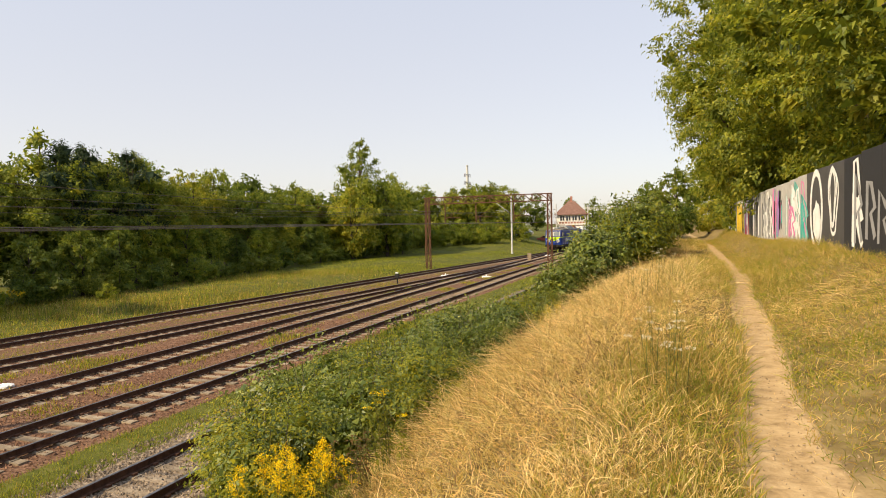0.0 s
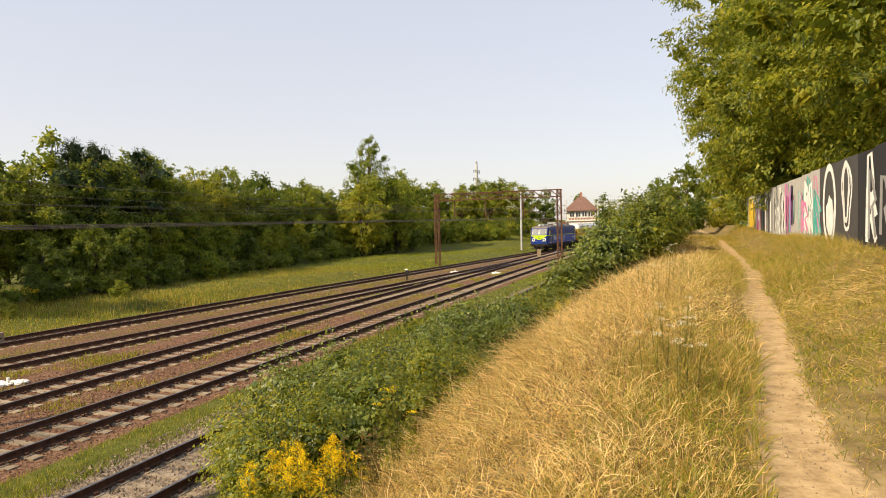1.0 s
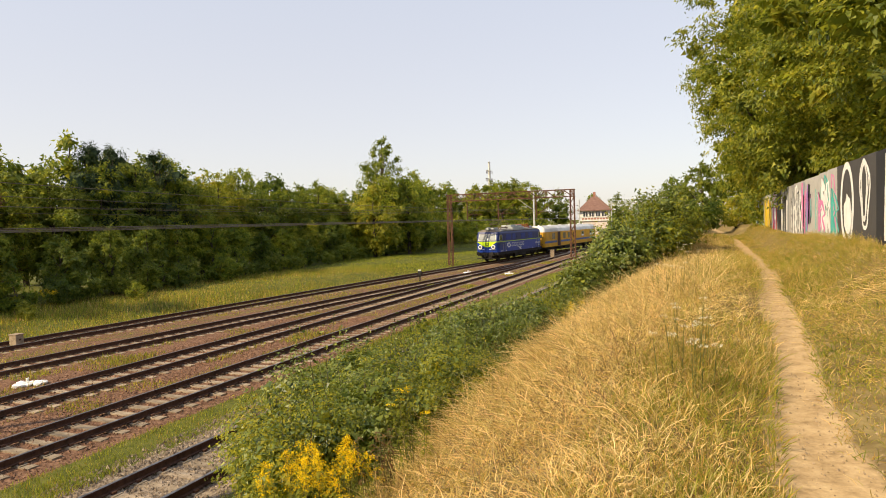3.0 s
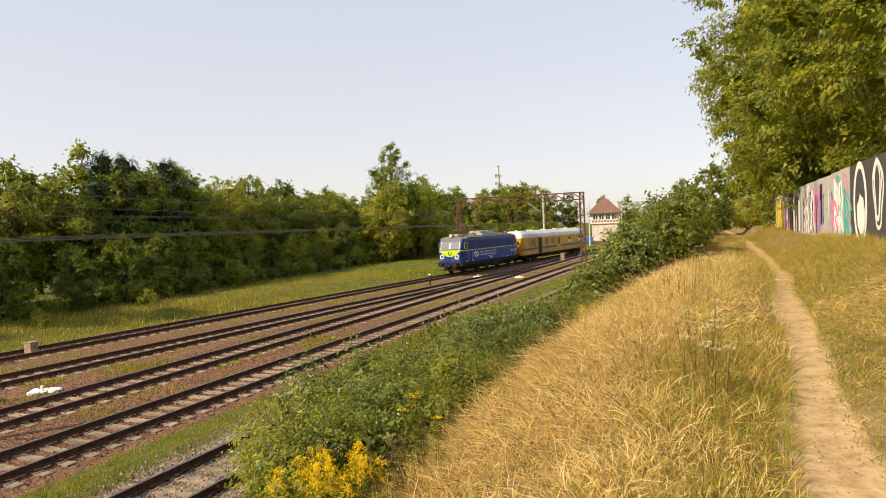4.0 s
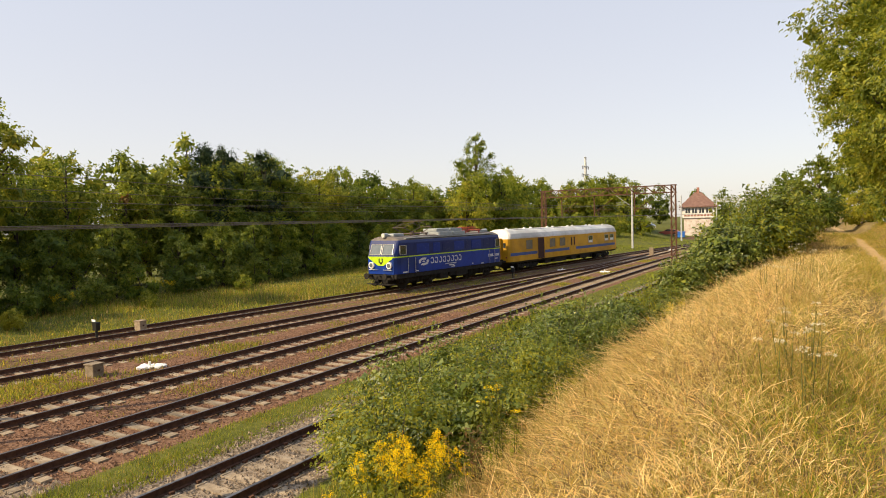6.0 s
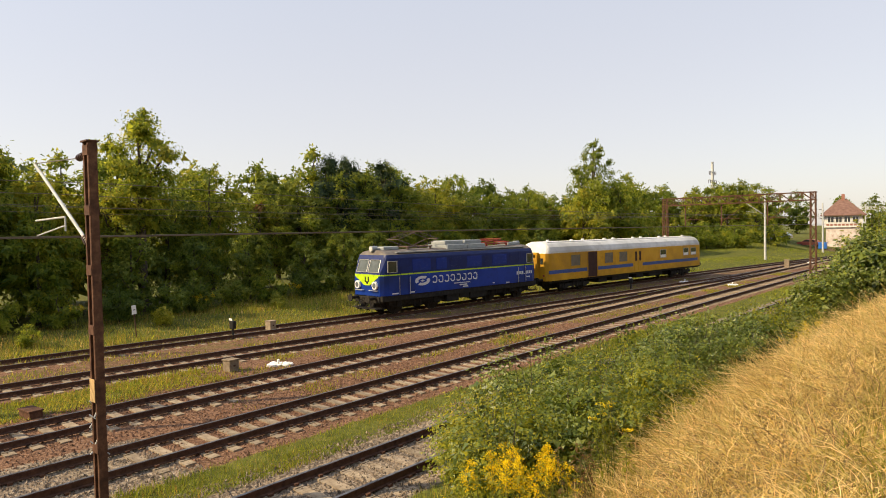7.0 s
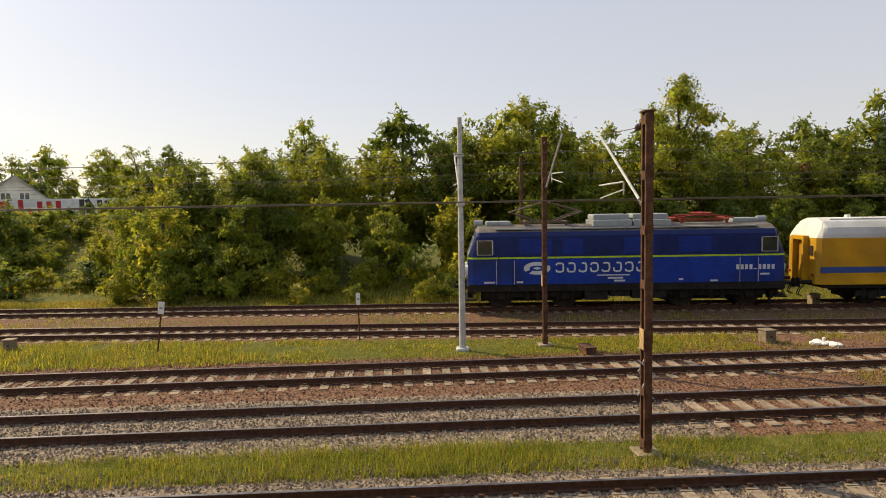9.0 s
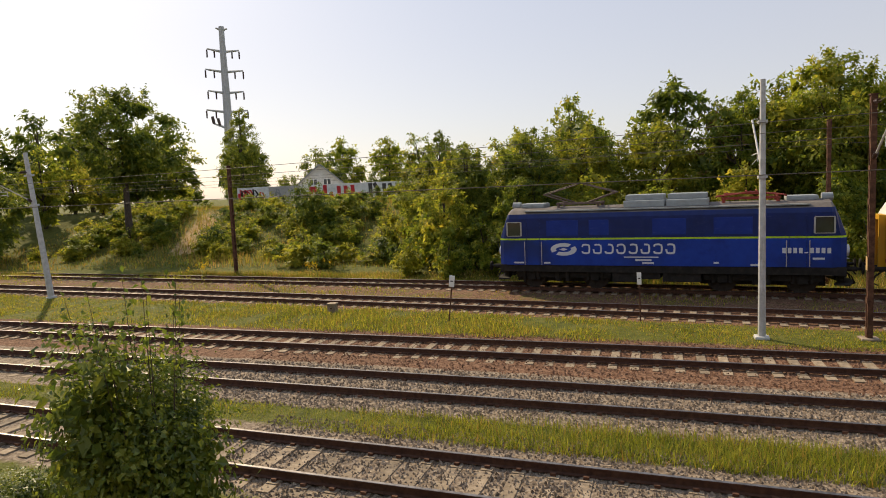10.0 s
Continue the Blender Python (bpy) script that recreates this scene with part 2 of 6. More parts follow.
def box(bm, x0, x1, y0, y1, z0, z1, bevel=0.0, mat=0):
    r = bmesh.ops.create_cube(bm, size=1, matrix=Matrix.Translation(((x0 + x1) / 2, (y0 + y1) / 2, (z0 + z1) / 2)) @ Matrix.Diagonal((x1 - x0, y1 - y0, z1 - z0, 1)))
    vs = r["verts"]
    fs = {f for v in vs for f in v.link_faces}
    if bevel:
        r = bmesh.ops.bevel(bm, geom=list({e for v in vs for e in v.link_edges}), offset=bevel, segments=2, affect="EDGES", profile=0.6)
        fs = set(r["faces"]) | {f for f in fs if f.is_valid}
    for f in fs:
        f.material_index = mat
    return bm


def rod(bm, a, b, r0, r1=None, seg=8, mat=0):
    a, b = Vector(a), Vector(b)
    d = b - a
    m = Matrix.Translation((a + b) / 2) @ d.to_track_quat("Z", "Y").to_matrix().to_4x4()
    r = bmesh.ops.create_cone(bm, cap_ends=True, segments=seg, radius1=r0, radius2=r1 if r1 is not None else r0, depth=d.length, matrix=m)
    for f in {f for v in r["verts"] for f in v.link_faces}:
        f.material_index = mat
    return bm


def beam(bm, a, b, w, h, mat=0):
    """A square bar from a to b."""
    a, b = Vector(a), Vector(b)
    d = b - a
    m = Matrix.Translation((a + b) / 2) @ d.to_track_quat("Z", "Y").to_matrix().to_4x4() @ Matrix.Diagonal((w, h, d.length, 1))
    r = bmesh.ops.create_cube(bm, size=1, matrix=m)
    for f in {f for v in r["verts"] for f in v.link_faces}:
        f.material_index = mat
    return bm


def empty(name, m, label, category, group="", kind=""):
    ob = new(name)
    ob.matrix_basis = m
    return tagged(ob, label, category, group, kind)


def step(a, b, v):
    t = np.clip((v - a) / (b - a), 0, 1)
    return t * t * (3 - 2 * t)


# ---- tracks in plan ----
def joined(y, x, c):
    """A siding's line x that runs smoothly into track 3 where it meets it."""
    d = t3(y) - x
    return t3(y) - 0.5 * (d + (d * d + c) ** 0.5)


def t1(y):
    return joined(y, -12.48 + 0.0835 * y + 0.00031 * y * y, 0.8)


def t2(y):
    return joined(y, -7.20 + 0.0835 * y + 0.00031 * y * y, 0.5)


def t3(y):
    return -0.75 + 0.000164 * y * y


def t4(y):
    return 3.29 + 0.000164 * y * y


def t5(y):
    return 8.05 + 0.013 * y + 0.000164 * y * y


def hum(x, y):
    """Smooth unevenness of the ground, about one metre to ten metres long."""
    return (np.sin(x * 0.9 + 1.3 * np.sin(y * 0.37)) * np.cos(y * 0.71 + np.sin(x * 0.53)) * 0.5
            + np.sin(x * 2.3 + y * 1.1) * np.cos(y * 1.9 - x * 0.7) * 0.25 + np.sin(x * 0.21 - y * 0.17))


def patchy(x, y, size, seed):
    """Even patches from 0 to 1, about size metres across."""
    grid = np.random.default_rng(seed).uniform(0, 1, (64, 64))
    u, v = np.asarray(x) / size + 200.0, np.asarray(y) / size + 200.0
    i, j = np.floor(u).astype(int), np.floor(v).astype(int)
    f, g = step(0, 1, u - i), step(0, 1, v - j)
    at = lambda a, b: grid[a % 64, b % 64]
    return (at(i, j) * (1 - f) + at(i + 1, j) * f) * (1 - g) + (at(i, j + 1) * (1 - f) + at(i + 1, j + 1) * f) * g


def path_x(y):
    v = np.clip(y, 0, 40)
    return 18.2 + 0.105 * np.minimum(y, 40) - 0.0013 * v * v + 0.03 * np.sin(y * 0.8)


def ground_z(x, y):
    x, y = np.asarray(x, float), np.asarray(y, float)
    z = np.full(np.broadcast(x, y).shape, -0.215) + 0.012 * hum(x, y)
    toe = 9.9 + 0.013 * y
    px = path_x(y)
    bank = np.interp(x, [9.9, 11.0, 12.2, 13.4, 14.4, 15.4, 16.3, 17.2, 18.0], [0, 0.22, 0.62, 1.15, 1.72, 2.42, 3.0, 3.35, 3.45])
    bank = bank - 0.06 * np.exp(-((x - px) / 0.35) ** 2) + 0.7 * step(np.minimum(px + 0.7, 21.2), 22.0, x)
    z = z + bank + 0.05 * hum(x * 1.7, y * 1.7) * step(toe, toe + 2, x)
    far = t1(np.minimum(y, 116.0)) - 2.2
    z = z + 0.35 * step(far, far - 4, x) + 0.06 * hum(x, y) * step(far, far - 3, x)
    z = z + 3.8 * step(-22, -40, x) * step(4, -16, y)
    z = z + 2.1 * step(92, 142, y) * step(-5, -14, x)
    return z


def build_ground():
    def axis(lo, a, b, hi, fine, n):
        return np.concatenate([a - np.geomspace(0.5, a - lo, n)[::-1], np.arange(a, b, fine), b + np.geomspace(0.5, hi - b, n)])
    xs, ys = axis(-1500, -26, 25, 1500, 0.34, 26), axis(-1500, -40, 75, 2500, 0.7, 30)
    xs = np.unique(np.concatenate([xs, np.arange(17.6, 21.4, 0.11)]))
    X, Y = np.meshgrid(xs, ys)
    Z = ground_z(X, Y)
    nx, ny = len(xs), len(ys)
    i = np.arange(nx * ny).reshape(ny, nx)
    F = np.stack([i[:-1, :-1], i[:-1, 1:], i[1:, 1:], i[1:, :-1]], -1).reshape(-1, 4)
    me = poly_mesh("ground", np.stack([X, Y, Z], -1).reshape(-1, 3), F, GROUND, smooth=True)
    x, y = X.ravel(), Y.ravel()
    toe = 9.9 + 0.013 * y
    px = path_x(y)
    near = lambda tr, lo, hi: step(-lo - 0.25, -lo + 0.25, x - tr(y)) * step(hi + 0.25, hi - 0.25, x - tr(y))
    yy = np.minimum(y, 116)
    green = np.maximum.reduce([step(t5(y) + 1.0, t5(y) + 1.9, x), step(t1(yy) - 1.4, t1(yy) - 2.0, x),
                               step(t4(y) + 1.55, t4(y) + 1.95, x) * step(t5(y) - 1.35, t5(y) - 1.95, x),
                               0.9 * step(t2(y) + 1.3, t2(y) + 1.7, x) * step(t3(y) - 1.9, t3(y) - 2.4, x) * step(16, 5, y),
                               0.4 * step(t1(yy) + 1.1, t1(yy) + 1.6, x) * step(t2(y) - 1.2, t2(y) - 1.7, x)])
    green = np.where(y > 130, 1.0 * (np.abs(x - t3(y)) > 8), green)
    dry = step(toe + 3.7, toe + 4.7, x) * 0.95
    earth = step(0.36, 0.17, np.abs(x - px)) + 0.44 * step(1.5, 0.5, np.abs(x - px - 0.9)) * step(6.6, 4.6, y) * (x > px) + 0.3 * step(1.1, 0.3, np.abs(x - px + 0.5)) * step(5.2, 4.2, y)
    earth = earth + 0.9 * np.exp(-((y + 43 - (x + 30) * 0.5) / 1.6) ** 2) * step(-40, -36, x) * step(-23, -26, x)
    grey = np.maximum(step(t4(y) - 2.2, t4(y) - 1.6, x) * step(9, 4.5, y), step(t5(y) - 2.4, t5(y) - 1.6, x))
    col = np.stack([green, dry, np.clip(earth, 0, 1), grey], -1).astype(np.float32)
    at = me.color_attributes.new("zone", "FLOAT_COLOR", "POINT")
    at.data.foreach_set("color", col.ravel())
    return tagged(new("ground", me), "uneven ground of ballast, grass and trodden earth", "ground", kind="structure")


build_ground()


# ---- tracks ----
RAIL_PROFILE = [(-0.07, -0.172), (0.07, -0.172), (0.07, -0.158), (0.012, -0.14), (0.012, -0.045), (0.036, -0.035), (0.036, -0.006), (0.028, 0.0),
                (-0.028, 0.0), (-0.036, -0.006), (-0.036, -0.035), (-0.012, -0.045), (-0.012, -0.14), (-0.07, -0.158)]


def rail_mesh(tr, y0, y1, off):
    ys = np.arange(y0, y1 + 0.01, 2.0)
    n = len(RAIL_PROFILE)
    V = [(tr(y) + off + a, y, b) for y in ys for a, b in RAIL_PROFILE]
    F, M = [], []
    for j in range(len(ys) - 1):
        for k in range(n):
            F.append((j * n + k, j * n + (k + 1) % n, (j + 1) * n + (k + 1) % n, (j + 1) * n + k))
            M.append(1 if k in (6, 7, 8) else 0)
    return poly_mesh("rail", V, F, [RAIL_SIDE, RAIL_TOP], M)


def sleeper_mesh(mat, length=2.5, w=0.125):
    bm = bmesh.new()
    h = length / 2
    box(bm, -h, h, -w, w, -0.40, -0.19)
    for s in (-1, 1):
        box(bm, s * 0.75 - 0.22, s * 0.75 + 0.22, -w * 0.92, w * 0.92, -0.2, -0.172)
        for q in (-0.12, 0.12):
            box(bm, s * 0.75 + q - 0.035, s * 0.75 + q + 0.035, -0.05, 0.05, -0.172, -0.12, mat=1)
    me = bpy.data.meshes.new("sleeper")
    bmesh.ops.recalc_face_normals(bm, faces=bm.faces)
    bm.to_mesh(me)
    bm.free()
    me.materials.append(mat), me.materials.append(RUST)
    return me


SLEEPER = sleeper_mesh(CONCRETE)


def track(name, tr, y0, y1, s0, s1, mat_mesh, label, sink=None, pitch=0.6):
    t = empty(name, pose(0, 0, 0), label, "track", kind="structure")
    for off in (-0.75, 0.75):
        child("rail", rail_mesh(tr, y0, y1, off), t)
    rng = random.Random(len(name) + int(y1))
    y = s0
    while y < s1:
        dz = rng.uniform(-0.012, 0.008) - (sink(y) if sink else 0)
        head = math.degrees(math.atan((tr(y + 0.5) - tr(y - 0.5))))
        child("sleeper", mat_mesh, t, m=pose(tr(y) + rng.uniform(-0.02, 0.02), y, dz, 0, 0, -head + rng.uniform(-0.8, 0.8)))
        y += pitch + rng.uniform(-0.015, 0.015)
    return t


track("track_1", t1, -140, 126, -50, 116, SLEEPER, "rusty siding track with weathered concrete sleepers")
track("track_2", t2, -140, 80, -50, 68, SLEEPER, "rusty siding track that joins the main line")
track("track_3", t3, -140, 400, -50, 110, SLEEPER, "main line track on reddish ballast")
track("track_4", t4, -140, 400, -50, 110, SLEEPER, "main line track partly buried in ballast", sink=lambda y: 0.03 * float(step(7.5, 4, y)))
track("track_5", t5, -60, 90, -20, 60, SLEEPER, "nearest track on grey ballast beside the bank")


# ---- train ----
BLUE = material("loco_blue", [(0.003, 0.027, 0.216), (0.004, 0.038, 0.288), (0.005, 0.047, 0.342)], 1.5, 0.4, 0, 0.001, 12, spec=0.3, grime=(0.011, 0.027, 0.108))
NAVY = material("loco_navy", [(0.004, 0.014, 0.085), (0.006, 0.022, 0.14)], 2, 0.45, 0, 0.001, 12, spec=0.3)
GRILLE = material("loco_grille", [(0.004, 0.025, 0.20), (0.006, 0.035, 0.27)], 3, 0.5)
LIME = plain("lime_stripe", (0.42, 0.62, 0.02), 0.45)
ROOF_GREY = material("loco_roof", [(0.085, 0.072, 0.063), (0.145, 0.125, 0.112), (0.21, 0.185, 0.165)], 1.2, 0.8, 0, 0.004, 20)
VENT_GREY = material("vent_grey", [(0.26, 0.28, 0.28), (0.36, 0.38, 0.38)], 3, 0.6, 0.2)
RED_GEAR = plain("red_oxide", (0.26, 0.035, 0.02), 0.6)
PANTO = plain("pantograph_brown", (0.13, 0.085, 0.065), 0.55)
UNDER = material("underframe_black", [(0.012, 0.011, 0.010), (0.022, 0.019, 0.016), (0.04, 0.033, 0.027)], 4, 0.85, 0.1, 0.004)
WHEEL = material("wheel_steel", [(0.03, 0.024, 0.02), (0.06, 0.048, 0.04)], 6, 0.7, 0.5)
GLASS = material("dark_glass", [(0.02, 0.025, 0.03), (0.035, 0.04, 0.045)], 2, 0.06, 0, spec=0.9)
# pale base colour stands in for the sky reflected in the glass
SCREEN = material("sky_pale_glass", [(0.10, 0.12, 0.13), (0.16, 0.18, 0.19)], 1.5, 0.08, 0, spec=0.9)
SILVER = plain("silver_frame", (0.42, 0.42, 0.40), 0.45, 0.3)
LETTER = plain("white_lettering", (0.60, 0.62, 0.64), 0.5, dirt=0.08)
LAMP = plain("lamp_lens", (0.62, 0.60, 0.54), 0.2)
YELLOW = material("coach_yellow", [(0.46, 0.235, 0.012), (0.60, 0.315, 0.014), (0.66, 0.36, 0.02)], 1.1, 0.5, 0, 0.001, 10, grime=(0.36, 0.19, 0.02))
COACH_ROOF = material("coach_roof", [(0.52, 0.51, 0.48), (0.68, 0.67, 0.64), (0.76, 0.75, 0.73)], 1.0, 0.7, 0, 0.003, 14, grime=(0.42, 0.40, 0.37))
COACH_BLUE = plain("coach_stripe", (0.03, 0.075, 0.26), 0.5)
DOORWAY = plain("doorway_brown", (0.045, 0.016, 0.012), 0.8)
PANE_GREY = plain("dusty_pane", (0.16, 0.14, 0.12), 0.25)


def shell(half, width, profile, mats, face_mat, nose, rake):
    """A vehicle body lofted along x. profile: (y, z) from one lower edge over the roof to the other."""
    xs = [-half, -half + nose * 0.4, -half + nose, 0, half - nose, half - nose * 0.4, half]
    ws = [0.84, 0.95, 1, 1, 1, 0.95, 0.84]
    V, F, M = [], [], []
    n = len(profile)
    for x, w in zip(xs, ws):
        for y, z in profile:
            dx = rake(z) * max(0, abs(x) - (half - nose)) / nose
            V.append((x - math.copysign(dx, x) if x else 0, y * w, z))
    for i in range(len(xs) - 1):
        for k in range(n - 1):
            F.append((i * n + k, (i + 1) * n + k, (i + 1) * n + k + 1, i * n + k + 1))
            M.append(face_mat[k])
    bm = bmesh.new()
    vs = [bm.verts.new(v) for v in V]
    for f, m in zip(F, M):
        bm.faces.new([vs[i] for i in f]).material_index = m
    for e in (0, len(xs) - 1):
        for k in range(n // 2):
            a, b = e * n + k, e * n + n - 1 - k
            if k + 1 < n - 2 - k:
                f = bm.faces.new([vs[a], vs[a + 1], vs[b - 1], vs[b]])
                f.material_index = face_mat[k]
            elif k + 1 == n - 2 - k:
                f = bm.faces.new([vs[a], vs[a + 1], vs[b - 1], vs[b]]) if a + 1 != b - 1 else bm.faces.new([vs[a], vs[a + 1], vs[b]])
                f.material_index = face_mat[k]
    return bm


def wheelset(parent, x, r):
    bm = bmesh.new()
    for s in (-1, 1):
        rod(bm, (0, s * 0.68, 0), (0, s * 0.80, 0), r, seg=28)
        rod(bm, (0, s * 0.665, 0), (0, s * 0.70, 0), r + 0.03, seg=28)
        for k in range(6):
            a = k * math.pi / 3
            beam(bm, (0.2 * math.cos(a), s * 0.815, 0.2 * math.sin(a)), ((r - 0.1) * math.cos(a), s * 0.815, (r - 0.1) * math.sin(a)), 0.06, 0.04)
    rod(bm, (0, -1.0, 0), (0, 1.0, 0), 0.09, seg=12)
    me = bpy.data.meshes.new("wheelset")
    bm.to_mesh(me)
    bm.free()
    me.materials.append(WHEEL)
    return child("wheelset", me, parent, m=pose(x, 0, r))


def bogie(parent, x, base, r):
    bm = bmesh.new()
    h = base / 2
    for s in (-1, 1):
        box(bm, x - h - 0.75, x + h + 0.75, s * 1.08 - 0.07, s * 1.08 + 0.07, r * 0.85, r * 0.85 + 0.26, 0.03)
        for q in (-h, h):
            box(bm, x + q - 0.2, x + q + 0.2, s * 1.1 - 0.12, s * 1.1 + 0.12, r - 0.2, r + 0.2, 0.04)
            for c in (-0.34, 0.34):
                rod(bm, (x + q + c, s * 1.1, r * 0.7), (x + q + c, s * 1.1, r * 0.7 + 0.45), 0.09, seg=10)
            beam(bm, (x + q + 0.42, s * 0.78, 0.2), (x + q + 0.42, s * 0.78, r + 0.3), 0.08, 0.16)
        rod(bm, (x - 0.25, s * 1.12, r * 0.6), (x - 0.25, s * 1.12, r * 0.6 + 0.5), 0.11, seg=10)
        rod(bm, (x + 0.25, s * 1.12, r * 0.6), (x + 0.25, s * 1.12, r * 0.6 + 0.5), 0.11, seg=10)
    box(bm, x - 0.35, x + 0.35, -1.05, 1.05, r * 0.8, r + 0.3, 0.03)
    # solid core added to stop sunlight passing beneath the vehicle
    box(bm, x - h - 0.9, x + h + 0.9, -0.55, 0.55, 0.28, r + 0.25, 0.03)
    part("bogie_frame", bm, UNDER, parent)
    return [wheelset(parent, x + q, r) for q in (-h, h)]


def buffers(parent, half, z=1.05):
    for e in (-1, 1):
        for s in (-1, 1):
            bm = bmesh.new()
            rod(bm, (e * half, s * 0.875, z), (e * (half + 0.42), s * 0.875, z), 0.10, seg=14)
            rod(bm, (e * (half + 0.42), s * 0.875, z), (e * (half + 0.62), s * 0.875, z), 0.065, seg=12)
            rod(bm, (e * (half + 0.60), s * 0.875, z), (e * (half + 0.65), s * 0.875, z), 0.23, 0.22, seg=20)
            part("buffer", bm, UNDER, parent)
        bm = bmesh.new()
        rod(bm, (e * half, 0, z), (e * (half + 0.3), 0, z), 0.06)
        for q in (-0.12, 0.12):
            rod(bm, (e * (half + 0.25), q, z + 0.05), (e * (half + 0.5), q, z - 0.3), 0.025)
        rod(bm, (e * (half + 0.5), -0.14, z - 0.3), (e * (half + 0.5), 0.14, z - 0.3), 0.03)
        part("coupling", bm, UNDER, parent)
        for q in (-0.5, -0.35, 0.35, 0.5):
            bm = bmesh.new()
            p = [(e * (half + 0.02), q, z - 0.1), (e * (half + 0.3), q, z - 0.35), (e * (half + 0.42), q * 1.05, z - 0.62), (e * (half + 0.2), q, z - 0.72)]
            for a, b in zip(p, p[1:]):
                rod(bm, a, b, 0.022, seg=6)
            part("brake_hose", bm, UNDER, parent)


def locomotive():
    root = empty("electric_locomotive", pose(0, 0, 0), "blue electric locomotive with lime stripe pulling a yellow coach", "locomotive")
    W, H = 1.48, 7.3
    prof = [(-W, 1.18), (-W, 2.38), (-W, 2.46), (-W, 3.42), (-1.40, 3.62), (-1.05, 3.80), (-0.5, 3.90), (0.5, 3.90), (1.05, 3.80), (1.40, 3.62), (W, 3.42), (W, 2.46), (W, 2.38), (W, 1.18)]
    fm = [0, 1, 2, 2, 3, 3, 3, 3, 3, 2, 2, 1, 0]
    bm = shell(H, W, prof, None, fm, 0.55, lambda z: 0.34 * max(0, z - 2.42))
    part("body", bm, [BLUE, LIME, NAVY, ROOF_GREY], root)
    bm = bmesh.new()
    box(bm, -7.25, 7.25, -1.44, 1.44, 0.85, 1.19)
    part("underframe", bm, UNDER, root)
    for x0, x1, z0 in ((-1.9, -0.3, 0.45), (-0.2, 0.7, 0.55), (0.8, 1.9, 0.4)):
        bm = bmesh.new()
        box(bm, x0, x1, -1.35, 1.35, z0, 0.95, 0.04)
        part("equipment_box", bm, UNDER, root)
    for e in (-1, 1):
        # front: skirt, windscreens, lamps
        bm = bmesh.new()
        box(bm, e * 7.15 - 0.18, e * 7.15 + 0.18, -1.22, 1.22, 0.75, 1.12, 0.05)
        part("buffer_beam", bm, UNDER, root)
        bm = bmesh.new()
        for s in (-1, 1):
            beam(bm, (e * 7.5, 0.02 * s, 0.44), (e * 7.15, 1.25 * s, 0.44), 0.56, 0.06)
            box(bm, e * 7.2 - 0.12, e * 7.2 + 0.12, s * 0.45 - 0.2, s * 0.45 + 0.2, 0.5, 1.0)
        part("rail_guard", bm, UNDER, root)
        for s in (-1, 1):
            bm = bmesh.new()
            c = [(0.07, 2.60), (1.10, 2.60), (1.06, 3.33), (0.07, 3.33)]
            f = lambda y, z, o: (e * (H + o - 0.34 * max(0, z - 2.42)), s * y, z)
            vs = [bm.verts.new(f(y, z, 0.012)) for y, z in c]
            bm.faces.new(vs)
            wpane = part("windscreen", bm, SCREEN, root)
            bm = bmesh.new()
            for (a, b) in zip(c, c[1:] + c[:1]):
                beam(bm, f(*a, 0.02), f(*b, 0.02), 0.05, 0.03)
            part("window_frame", bm, SILVER, wpane)
            bm = bmesh.new()
            rod(bm, (e * 7.26, s * 0.86, 1.82), (e * 7.42, s * 0.86, 1.82), 0.25, 0.24, seg=22)
            lamp = part("headlight", bm, WHITE, root)
            bm = bmesh.new()
            rod(bm, (e * 7.42, s * 0.86, 1.82), (e * 7.435, s * 0.86, 1.82), 0.16, seg=20)
            part("lens", bm, SCREEN, lamp)
            bm = bmesh.new()
            rod(bm, (e * 7.30, s * 0.3, 1.5), (e * 7.40, s * 0.3, 1.5), 0.02)
            rod(bm, (e * 7.40, s * 0.3, 1.5), (e * 7.40, s * 1.1, 1.5), 0.02)
            rod(bm, (e * 7.30, s * 1.1, 1.5), (e * 7.40, s * 1.1, 1.5), 0.02)
            part("handrail", bm, SILVER, root)
            # cab side window, door
            for yside in (s,):
                bm = bmesh.new()
                x0, x1 = sorted((e * 6.85, e * 6.15))
                box(bm, x0, x1, yside * W - 0.012, yside * W + 0.012, 2.58, 3.24)
                g = part("cab_window", bm, GLASS, root)
                bm = bmesh.new()
                for a, b in (((x0, 2.58), (x1, 2.58)), ((x1, 2.58), (x1, 3.24)), ((x1, 3.24), (x0, 3.24)), ((x0, 3.24), (x0, 2.58))):
                    beam(bm, (a[0], yside * (W + 0.015), a[1]), (b[0], yside * (W + 0.015), b[1]), 0.06, 0.03)
                part("window_frame", bm, SILVER, g)
                bm = bmesh.new()
                d0, d1 = sorted((e * 5.88, e * 5.25))
                for x in (d0, d1):
                    box(bm, x - 0.012, x + 0.012, yside * W - 0.008, yside * W + 0.008, 1.2, 3.35)
                door = part("cab_door", bm, NAVY, root)
                for x in (d0 - 0.1, d1 + 0.1):
                    bm = bmesh.new()
                    rod(bm, (x, yside * (W + 0.05), 1.2), (x, yside * (W + 0.05), 2.3), 0.018)
                    part("handrail", bm, SILVER, door)
        bm = bmesh.new()
        vs = [bm.verts.new((e * (H + 0.014), y, z)) for y, z in ((-1.16, 2.46), (1.16, 2.46), (1.16, 2.32), (0.28, 1.80), (-0.28, 1.80), (-1.16, 2.32))]
        bm.faces.new(vs)
        part("front_panel", bm, LIME, root, "lime chevron on the nose")
        bm = bmesh.new()
        for dx in (-0.18, 0.12):
            box(bm, e * (H + 0.018) - 0.006, e * (H + 0.018) + 0.006, dx, dx + 0.1, 2.0, 2.32)
